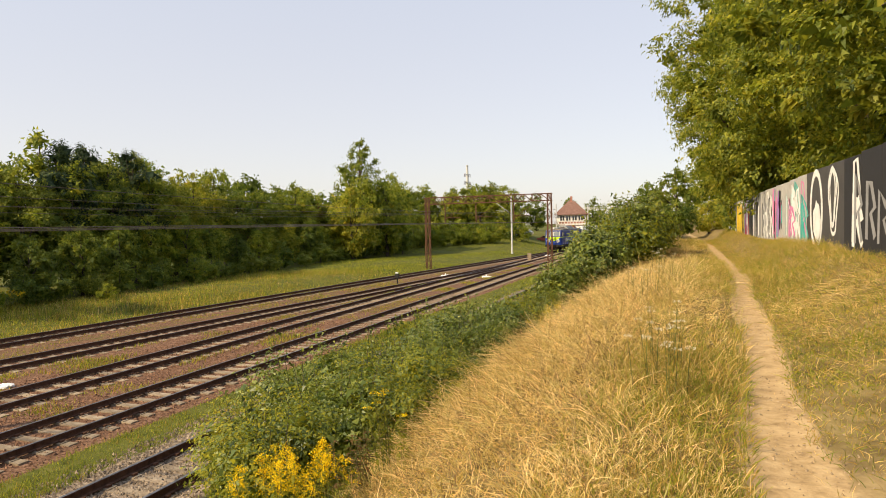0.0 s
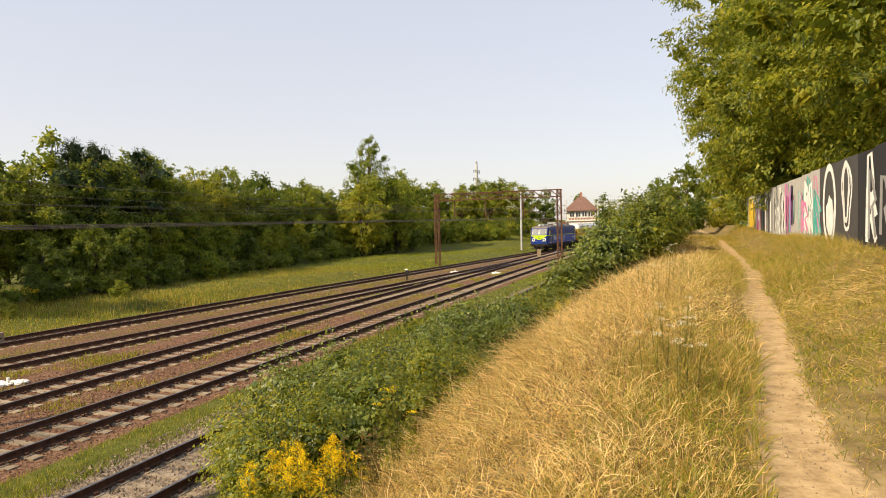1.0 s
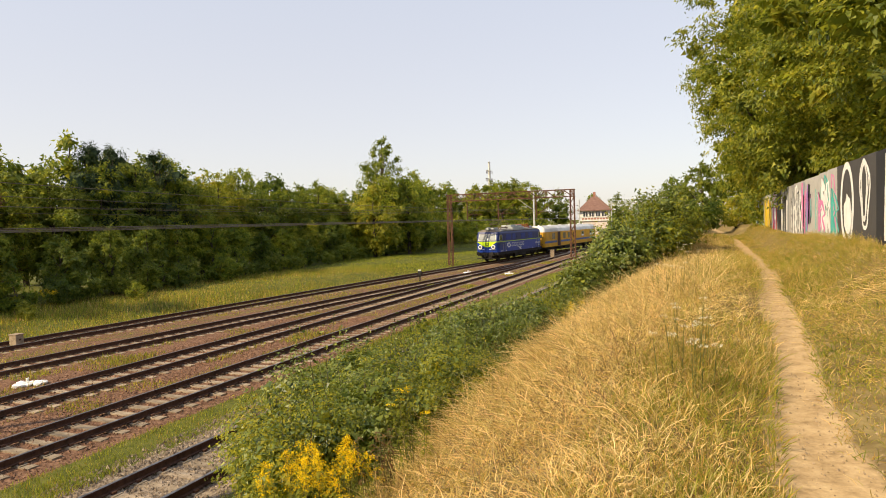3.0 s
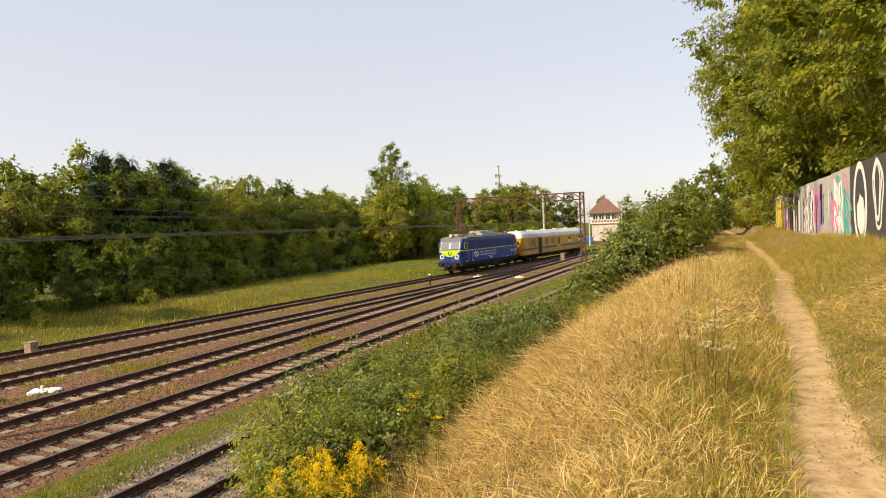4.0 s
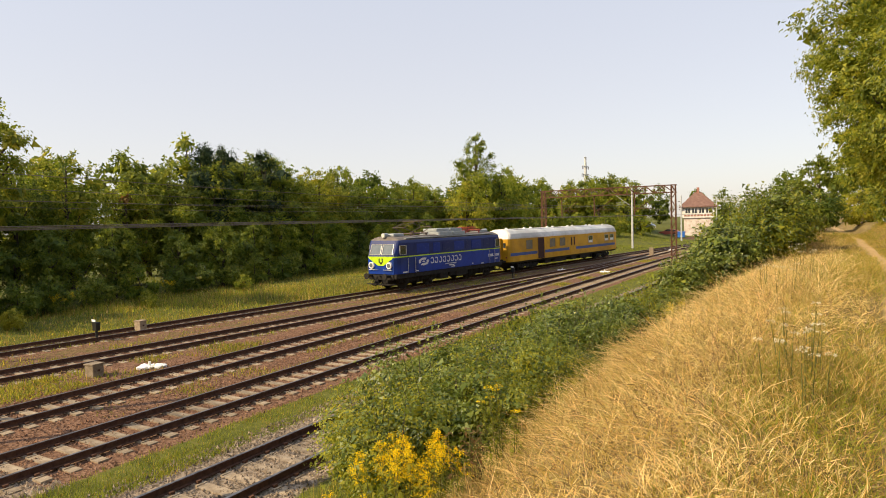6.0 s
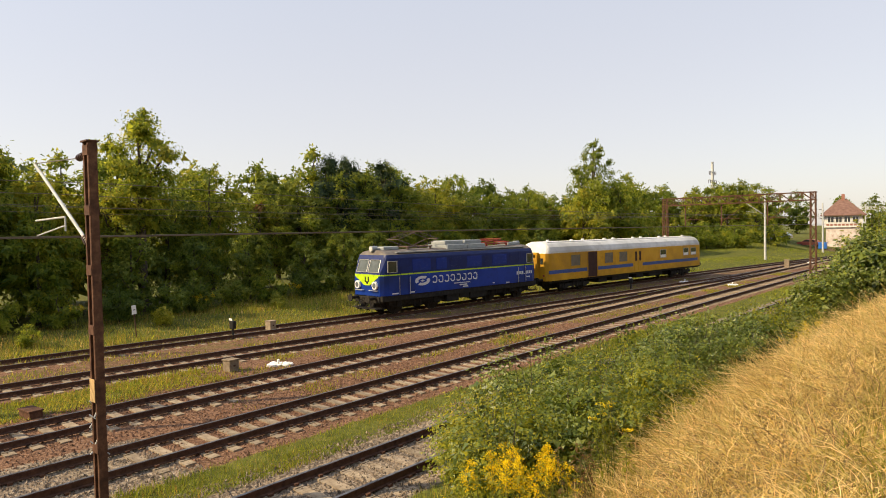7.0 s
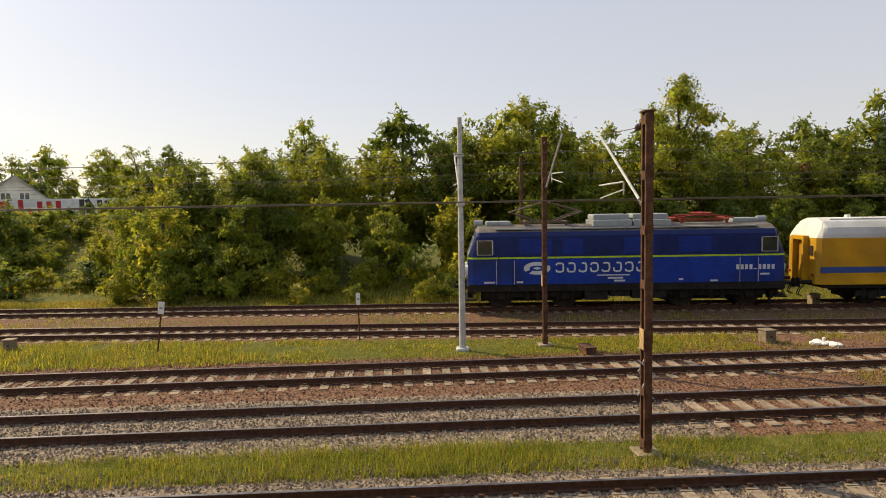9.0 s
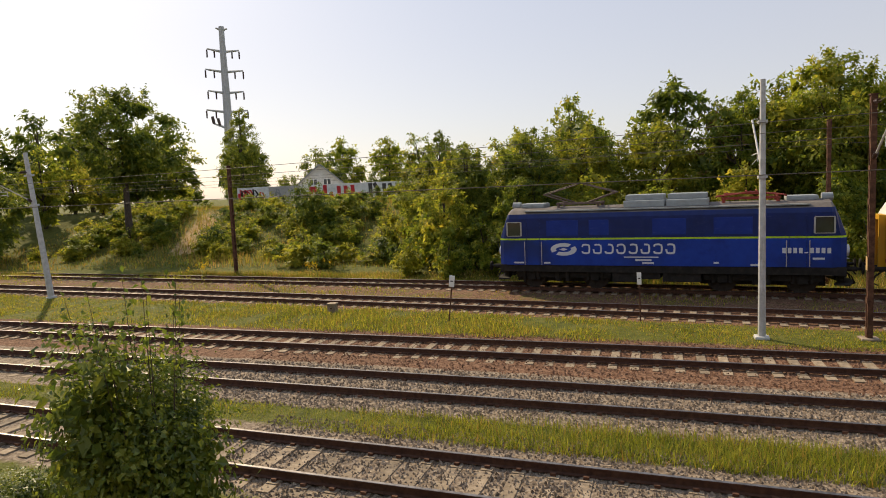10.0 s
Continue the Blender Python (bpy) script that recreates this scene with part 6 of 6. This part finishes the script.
while y < 27:
    for x, s in ((10.75 + 0.02 * y, 1.02), (12.2 + 0.03 * y, 0.92), (13.45 + 0.015 * y, 0.74)):
        if (x > 12.9 and y < 9) or (x < 11.5 and y < 9.0):
            continue
        s *= 1 - 0.28 * float(step(16, 23, y))
        plant(BUSH[rb.randrange(3)] if y < 15 else BUSH_FAR[rb.randrange(2)], x + rb.uniform(-0.25, 0.25), y + rb.uniform(-0.3, 0.3), s * rb.uniform(0.9, 1.08), rb.uniform(0, 360), group="bushes along the bank", sink=0.15)
    y += rb.uniform(1.5, 1.9)
for x, y, s in ((13.0, 23, 0.8), (14.0, 25, 0.95), (15.3, 26.5, 1.2), (15.3, 29.5, 1.3), (16.4, 28.5, 1.2), (16.0, 33, 1.45), (16.7, 31, 1.35), (16.8, 36, 1.3), (17.3, 41, 1.15), (16.9, 46, 1.05), (14.3, 28.3, 1.05)):
    plant(BUSH_FAR[rb.randrange(2)], x, y, s, rb.uniform(0, 360), group="tall bushes on the bank", sink=0.15)
SLENDER = bush_kind(56, 2.6, 1.0, 9000, 0.062, [LEAF_BUSH, LEAF_DARK], "slender small-leaved bush standing alone on the bank", 15)
plant(SLENDER, 12.75, -6.75, 1.08, 30, 1.16)
plant(SLENDER, 12.55, -7.35, 0.95, 200, 1.1, label="slender small-leaved bush leaning over the bank")
plant(BUSH[0], 12.4, -8.6, 0.62, 130, 0.9)
plant(BUSH[0], 13.0, -9.0, 0.6, 20, 0.9)
for k in BUSH + BUSH_FAR + [SLENDER]:
    for o in list(k.children_recursive) + [k]:
        bpy.data.objects.remove(o)


# ---- goldenrod, yarrow and other tall weeds ----
def weed(name, x, y, h, n, head, label, seed, r=0.35, leaf_mat=None):
    rng = np.random.default_rng(seed)
    root = empty(name, pose(x, y, float(ground_z(x, y)) - 0.02), label, "wildflower")
    limbs, LP, LD, HP, HD = [], [], [], [], []
    for k in range(n):
        a, q = rng.uniform(0, 6.28), r * math.sqrt(rng.uniform(0, 1))
        p0 = np.array([q * math.cos(a), q * math.sin(a), 0])
        top = p0 * rng.uniform(1.2, 1.7) + [0, 0, h * rng.uniform(0.78, 1.05)]
        limbs.append(([p0, (p0 + top) / 2, top], [0.006, 0.005, 0.002]))
        for w in np.linspace(0.2, 0.92, 34):
            LP.append(p0 * (1 - w) + top * w)
            b = rng.uniform(0, 6.28)
            LD.append([math.cos(b), math.sin(b), rng.uniform(-0.5, 0.4)])
        if head == "plume":
            for s in range(16):
                b, w = rng.uniform(0, 6.28), rng.uniform(0, 1)
                st = top - [0, 0, 0.3 * w]
                e = st + np.array([math.cos(b) * 0.13, math.sin(b) * 0.13, 0.05]) * (0.4 + w)
                for g in range(22):
                    HP.append(st + (e - st) * g / 21 + rng.normal(size=3) * 0.009 + [0, 0, 0.05 * math.sin(3.1 * g / 21)])
                    HD.append(rng.normal(size=3) + [0, 0, 0.8])
        elif head == "umbel":
            for s in range(46):
                b, w = rng.uniform(0, 6.28), math.sqrt(rng.uniform(0, 1)) * (0.042 if name == "yarrow" else 0.05)
                HP.append(top + [math.cos(b) * w, math.sin(b) * w, rng.uniform(-0.01, 0.012)])
                HD.append([math.cos(b), math.sin(b), 0.4])
    LP, LD = np.array(LP), np.array(LD)
    ln = rng.uniform(0.06, 0.13, len(LP))
    tagged(child("stalk", wood_mesh("stalk", limbs, STEM), root), kind="stuff")
    child("foliage", kite_mesh("foliage", kites(LP, LD, ln, ln * (0.14 if name == "yarrow" else 0.3), np.tile([0, 0, 1.0], (len(LP), 1))), leaf_mat or LEAF_YEL), root)
    if HP:
        HP, HD = np.array(HP), np.array(HD)
        ln = rng.uniform(0.010, 0.020, len(HP)) * (0.6 if name == "yarrow" else 1.0)
        tagged(child("inflorescence", kite_mesh("inflorescence", kites(HP, HD, ln, ln * 0.8, unit(rng.normal(size=HP.shape) + [0, 0, 1])), YARROW if name == "yarrow" else GOLD), root), kind="stuff")
    return root


weed("goldenrod", 14.3, 5.5, 1.08, 17, "plume", "goldenrod in full yellow flower at the foot of the dry grass", 61, 0.34)
weed("goldenrod", 14.0, 5.2, 0.75, 5, "plume", "goldenrod in full yellow flower at the foot of the dry grass", 64, 0.25)
weed("goldenrod", 14.6, 5.8, 0.95, 4, "plume", "goldenrod in full yellow flower at the foot of the dry grass", 65, 0.2)
weed("tansy", 14.85, 7.1, 1.0, 7, "umbel", "tall leafy weed with flat yellow flower heads", 62, 0.28)
weed("tall_weed", 14.55, 6.55, 0.95, 6, "", "tall withering weed with narrow leaves", 63, 0.2, LEAF_RUST)
for i, (x, y) in enumerate(((14.3, 16.5), (14.6, 18.2))):
    weed("goldenrod", x, y, 0.8, 4, "plume", "goldenrod growing beside the bushes", 70 + i, 0.35)
for i, (x, y, h) in enumerate(((17.75, 6.6, 0.55), (17.88, 7.0, 0.6), (17.85, 7.6, 0.7), (18.0, 7.3, 0.58), (17.95, 6.2, 0.5), (17.6, 12.5, 0.7), (17.3, 14, 0.7), (17.9, 16, 0.8), (17.75, 18, 0.8), (17.5, 20, 0.8))):
    weed("yarrow", x, y, h * 1.08, 4, "umbel", "white yarrow flowering in the dry grass", 80 + i, 0.16, GRASS_DULL)
for i in range(9):
    yy = -28 + 7.0 * i + rt.uniform(-1.5, 1.5)
    weed("goldenrod", edge_x(yy) + rt.uniform(0.2, 1.2), yy, 1.3, 9, "plume", "goldenrod clump at the edge of the wood", 100 + i, 0.6)


# ---- grass ----
def grass(name, spots, h, w, lean, mats, label, seed, category="grass", shares=None, fine=False):
    rng = np.random.default_rng(seed)
    n = len(spots)
    base = np.stack([spots[:, 0], spots[:, 1], ground_z(spots[:, 0], spots[:, 1]) - 0.02], -1)
    a = rng.uniform(0, 2 * math.pi, n)
    tilt = np.abs(rng.normal(size=n)) * lean
    patch = 0.75 + 0.35 * hum(spots[:, 0] * 1.3, spots[:, 1] * 1.3)
    ln = h * rng.uniform(0.45, 1.25, n) * np.clip(patch, 0.4, 1.4)
    d = np.stack([np.cos(a) * tilt, np.sin(a) * tilt, np.ones(n)], -1)
    nrm = np.stack([np.cos(a + 1.3), np.sin(a + 1.3), np.zeros(n)], -1)
    wide = w * rng.uniform(0.6, 1.4, n)
    mats = mats if isinstance(mats, list) else [mats]
    fm = rng.choice(len(mats), n, p=shares) if len(mats) > 1 else None
    if not fine:
        tip = base + unit(d) * ln[:, None] - np.array([0, 0, 0.1]) * ln[:, None]
        half = nrm * wide[:, None] * 0.5
        V = np.stack([base - half, base + half, tip], 1).reshape(-1, 3)
        return tagged(new(name, poly_mesh(name, V, np.arange(3 * n).reshape(-1, 3), mats, fm)), label, category, kind="stuff")
    V = kites(base, d, ln, wide, nrm, fold=-0.06, droop=0.18)
    return tagged(new(name, kite_mesh(name, V, mats, fm)), label, category, kind="stuff")


def scatter(seed, n, x0, x1, y0, y1, keep=None, power=1.0):
    rng = np.random.default_rng(seed)
    y = y0 + (y1 - y0) * rng.uniform(0, 1, n) ** power
    lo, hi = (x0(y) if callable(x0) else x0), (x1(y) if callable(x1) else x1)
    x = lo + (hi - lo) * rng.uniform(0, 1, n)
    p = np.stack([x, y], -1)
    if keep is not None:
        p = p[keep(x, y, rng.uniform(0, 1, n))]
    return p


toe_line = lambda y: 14.1 + 0.01 * y
grass("dry_grass", scatter(1, 96000, toe_line, lambda y: path_x(y) - 0.35, 2.0, 48, power=2.1,
      keep=lambda x, y, r: r < 1.15 - 0.8 * step(path_x(y) - 1.7, path_x(y) - 0.8, x) * (y > 5)), 0.46, 0.0060, 1.7, [STRAW, STRAW_PALE, GRASS_DULL, STEM_DRY], "matted dry grass with green blades on the bank", 2, fine=True, shares=[0.48, 0.14, 0.18, 0.20])
grass("dry_stalks", scatter(51, 52000, toe_line, lambda y: path_x(y) - 1.0, 2.2, 40, power=2.0,
      keep=lambda x, y, r: r < 0.75 + 0.6 * hum(x * 2.1, y * 2.1)), 0.80, 0.0048, 2.7, [STRAW_PALE, STRAW, STEM_DRY], "long pale straw stalks lying across one another", 52, fine=True, shares=[0.5, 0.38, 0.12])
grass("path_side_grass", scatter(3, 46000, lambda y: path_x(y) - 1.6, lambda y: path_x(y) - 0.17, 3.6, 50, power=1.8,
      keep=lambda x, y, r: r < 0.45 + 0.55 * hum(x * 2.2 + 1, y * 1.9) + 0.35 * step(5, 8, y)), 0.42, 0.0050, 0.75, [GRASS_DULL, STRAW, GRASS], "half-dry grass beside the footpath", 4, fine=True, shares=[0.42, 0.20, 0.38])
grass("path_edge_weeds", scatter(57, 15000, lambda y: path_x(y) - 1.3, lambda y: path_x(y) - 0.15, 3.2, 30, power=1.7,
      keep=lambda x, y, r: patchy(x, y, 0.7, 9) + 0.4 * (r - 0.5) > 0.52), 0.15, 0.011, 1.3, [GRASS, LEAF_YEL, LEAF_BUSH], "low green weeds along the footpath", 58, fine=True, shares=[0.45, 0.35, 0.2])
grass("wall_side_grass", scatter(5, 62000, lambda y: path_x(y) + 0.2, 22.1, 2.6, 50, power=1.7,
      keep=lambda x, y, r: r < 0.16 + 0.95 * step(4.4, 7.6, y + 0.7 * (x - 20) - 1.5 * hum(x * 1.7, y * 1.7))), 0.32, 0.0050, 1.2, [GRASS_DULL, STRAW, GRASS], "half-dry grass between footpath and wall", 6, fine=True, shares=[0.42, 0.24, 0.34])
grass("wall_side_weeds", scatter(59, 42000, lambda y: path_x(y) + 0.2, 22.0, 3.0, 34, power=1.7,
      keep=lambda x, y, r: patchy(x, y, 0.8, 10) + 0.4 * (r - 0.5) > 0.45 + 0.2 * step(20.3, 21.6, x) + 0.25 * step(6.5, 4.5, y)), 0.15, 0.011, 1.4, [GRASS, LEAF_YEL, LEAF_BUSH], "low leafy weeds between footpath and wall", 60, fine=True, shares=[0.45, 0.35, 0.2])
grass("fallen_straw", scatter(61, 9000, lambda y: path_x(y) + 0.5, 22.0, 2.6, 14, power=1.4,
      keep=lambda x, y, r: hum(x * 1.3, y * 1.5) + 0.8 * (r - 0.5) > 0.0), 0.5, 0.0055, 6.0, [STRAW_PALE, STRAW, STEM_DRY], "flattened straw stalks beside the footpath", 62, fine=True, shares=[0.3, 0.45, 0.25])
grass("verge_grass", scatter(7, 36000, lambda y: t4(y) + 1.75, lambda y: t5(y) - 1.65, -40, 60,
      keep=lambda x, y, r: r < 0.35 + patchy(x, y, 1.6, 6)), 0.24, 0.014, 0.7, GRASS, "short green grass between two tracks", 8)
grass("tall_verge_grass", scatter(43, 15000, lambda y: t4(y) + 1.7, lambda y: t5(y) - 1.5, -13, 24, keep=lambda x, y, r: r < 0.55 + 0.6 * hum(x * 1.3, y * 1.1)), 0.34, 0.012, 0.6, [GRASS, GRASS_DULL], "taller tufts of green grass between two tracks", 44, shares=[0.8, 0.2])
grass("bank_foot_grass", scatter(9, 40000, lambda y: t5(y) + 1.7, lambda y: toe_line(y) + 0.4, -14, 45), 0.34, 0.014, 0.6, [GRASS, GRASS_DULL], "green grass at the foot of the bank", 10, shares=[0.75, 0.25])
grass("siding_grass", scatter(11, 40000, lambda y: t2(y) + 1.45, lambda y: t3(y) - 1.95, -60, 9,
      keep=lambda x, y, r: r < 0.3 + patchy(x, y, 1.5, 7)), 0.25, 0.017, 0.8, [GRASS, GRASS_DULL], "low green grass between siding and main line", 12, shares=[0.75, 0.25])
grass("siding_weeds", scatter(53, 60000, lambda y: t2(y) + 1.35, lambda y: t3(y) - 1.8, -45, 12,
      keep=lambda x, y, r: (patchy(x, y, 1.2, 4) + 0.4 * (r - 0.5) > 0.34)), 0.25, 0.036, 0.9, [LEAF_YEL, GRASS, GRASS_DULL], "coarse weeds in clumps beside the siding", 54, shares=[0.35, 0.4, 0.25])
grass("verge_weeds", scatter(55, 30000, lambda y: t4(y) + 1.7, lambda y: t5(y) - 1.5, -30, 30,
      keep=lambda x, y, r: (patchy(x, y, 1.1, 5) + 0.4 * (r - 0.5) > 0.40)), 0.25, 0.026, 0.8, [LEAF_YEL, GRASS, GRASS_DULL], "coarse weeds in clumps between two tracks", 56, shares=[0.4, 0.4, 0.2])
grass("main_line_weeds", scatter(63, 26000, lambda y: t3(y) + 1.15, lambda y: t4(y) - 1.05, 10, 75,
      keep=lambda x, y, r: patchy(x, y, 1.3, 1) + 0.4 * (r - 0.5) > 0.58), 0.22, 0.036, 0.9, [GRASS, GRASS_DULL, LEAF_YEL], "weeds sprouting in the ballast of the main line", 64, shares=[0.45, 0.3, 0.25])
grass("siding_ballast_weeds", scatter(65, 26000, lambda y: t2(y) + 1.1, lambda y: t3(y) - 1.2, 6, 60,
      keep=lambda x, y, r: patchy(x, y, 1.4, 2) + 0.4 * (r - 0.5) > 0.58), 0.22, 0.036, 0.9, [GRASS, GRASS_DULL, LEAF_YEL], "weeds sprouting beside the main line", 66, shares=[0.45, 0.3, 0.25])
grass("track_weeds", scatter(13, 52000, lambda y: t1(y) - 1.6, lambda y: t2(y) - 0.9, -60, 64,
      keep=lambda x, y, r: (np.abs(np.abs(x - t1(y)) - 0.75) > 0.16) & (patchy(x, y, 1.5, 3) + 0.4 * (r - 0.5) > 0.44)), 0.22, 0.036, 0.9, [GRASS, GRASS_DULL, LEAF_YEL], "weeds growing between the two sidings", 14, shares=[0.45, 0.3, 0.25])
grass("meadow_grass", scatter(15, 84000, lambda y: edge_x(y) - 1.5, lambda y: t1(y) - 1.5, -60, 60), 0.52, 0.026, 0.6, [GRASS_DULL, GRASS, STRAW], "tall yellow-green grass along the wood", 16, shares=[0.45, 0.47, 0.08])
grass("meadow_weeds", scatter(67, 26000, lambda y: edge_x(y) + 0.4, lambda y: t1(y) - 1.5, -50, 75,
      keep=lambda x, y, r: patchy(x, y, 2.2, 8) + 0.4 * (r - 0.5) > 0.55 - 0.25 * step(18, 40, y)), 0.5, 0.045, 0.8, [LEAF_YEL, GRASS, LEAF], "leafy weeds in clumps along the wood", 68, shares=[0.45, 0.4, 0.15])
grass("bank_grass", scatter(17, 30000, -48, -19, -62, -12), 0.7, 0.05, 0.5, [GRASS_DULL, GRASS], "rough grass on the far bank", 18, shares=[0.6, 0.4])
grass("far_meadow_grass", scatter(19, 44000, lambda y: -24 - 0.1 * (y - 60), lambda y: t1(np.minimum(y, 112)) - 2, 55, 132), 0.25, 0.06, 0.6, GRASS, "bright green meadow beside the line", 20)
grass("green_tufts", scatter(21, 15000, toe_line, 21.5, 2.4, 22, power=1.6,
      keep=lambda x, y, r: (hum(x * 1.6 + 3, y * 1.6) > 0.62) & (np.abs(x - path_x(y)) > 0.35)), 0.32, 0.008, 0.9, GRASS, "fresh green tufts in the dry grass", 22)


# ---- loose ballast ----
def ballast(name, spots, mat, size, label, seed):
    rng = np.random.default_rng(seed)
    n = len(spots)
    octa = np.array([(1, 0, -0.3), (-1, 0, -0.3), (0, 1, -0.3), (0, -1, -0.3), (0, 0, 1)], float)
    tri = np.array([(0, 2, 4), (2, 1, 4), (1, 3, 4), (3, 0, 4)])
    s = size * rng.uniform(0.5, 1.25, (n, 1, 1))
    V = octa[None] * s * rng.uniform(0.6, 1.1, (n, 5, 1)) + rng.normal(size=(n, 5, 3)) * s * 0.22
    base = np.stack([spots[:, 0], spots[:, 1], ground_z(spots[:, 0], spots[:, 1]) + 0.006], -1)
    V = V + base[:, None, :]
    F = (tri[None] + (np.arange(n) * 5)[:, None, None]).reshape(-1, 3)
    return tagged(new(name, poly_mesh(name, V.reshape(-1, 3), F, mat)), label, "ballast", kind="stuff")


ballast("brown_ballast", scatter(31, 24000, lambda y: t3(y) - 2.3, lambda y: t4(y) + 1.8, -14, 30,
        keep=lambda x, y, r: ~((x > t4(y) - 1.7) & (y < 7))), STONE, 0.042, "loose reddish brown ballast stones", 32)
ballast("grey_ballast", scatter(33, 15000, lambda y: t4(y) - 1.7, lambda y: t4(y) + 1.9, -16, 7), STONE_GREY, 0.042, "loose grey ballast stones", 34)
ballast("pale_ballast", scatter(35, 20000, lambda y: t5(y) - 2.2, lambda y: t5(y) + 1.5, -10, 17), STONE_GREY, 0.04, "loose pale grey ballast round the nearest track", 36)
ballast("path_gravel", scatter(37, 3000, lambda y: path_x(y) - 0.5, lambda y: path_x(y) + 0.55, 2.5, 26, power=1.8), PEBBLE, 0.010, "small stones trodden into the footpath", 38)
grass("path_litter", scatter(39, 7000, lambda y: path_x(y) - 0.6, lambda y: path_x(y) + 2.2, 2.2, 16, power=1.5), 0.14, 0.006, 9.0, STRAW, "dry straw lying on the bare earth", 40)
grass("trodden_dry_grass", scatter(41, 16000, 13.4, 22.0, -9, 3.4, keep=lambda x, y, r: np.abs(x - path_x(y)) > 0.5), 0.36, 0.012, 2.4, [STRAW, GRASS_DULL], "short dry grass round the viewpoint", 42, shares=[0.75, 0.25])


# ---- what moves ----
def motions():
    """The train runs along the first siding towards -y at a steady speed, its wheels turning."""
    def on_track(y, half):
        a, b = Vector((t1(y - half), y - half, 0)), Vector((t1(y + half), y + half, 0))
        d = a - b
        m = (a + b) / 2
        return pose(m.x, m.y, 0, 0, 0, math.degrees(math.atan2(d.y, d.x)))
    nose = lambda t: 106.2 - 11.5 * t
    ts = [i * 0.5 for i in range(21)]
    walk(LOCO, [(t, on_track(nose(t) + 7.3, 4.25)) for t in ts])
    walk(COACH, [(t, on_track(nose(t) + 15.95 + 12.85, 9.0)) for t in ts])
    for wheels, r in ((LOCO_WHEELS, 0.625), (COACH_WHEELS, 0.46)):
        step_t = 1 / 15 if r > 0.5 else 1 / 30
        n = round(10 / step_t)
        for w in wheels:
            x, z = w.location.x, w.location.z
            walk(w, [(i * step_t, pose(x, 0, z, 0, math.degrees(11.54 * i * step_t / r), 0)) for i in range(n + 1)])


motions()
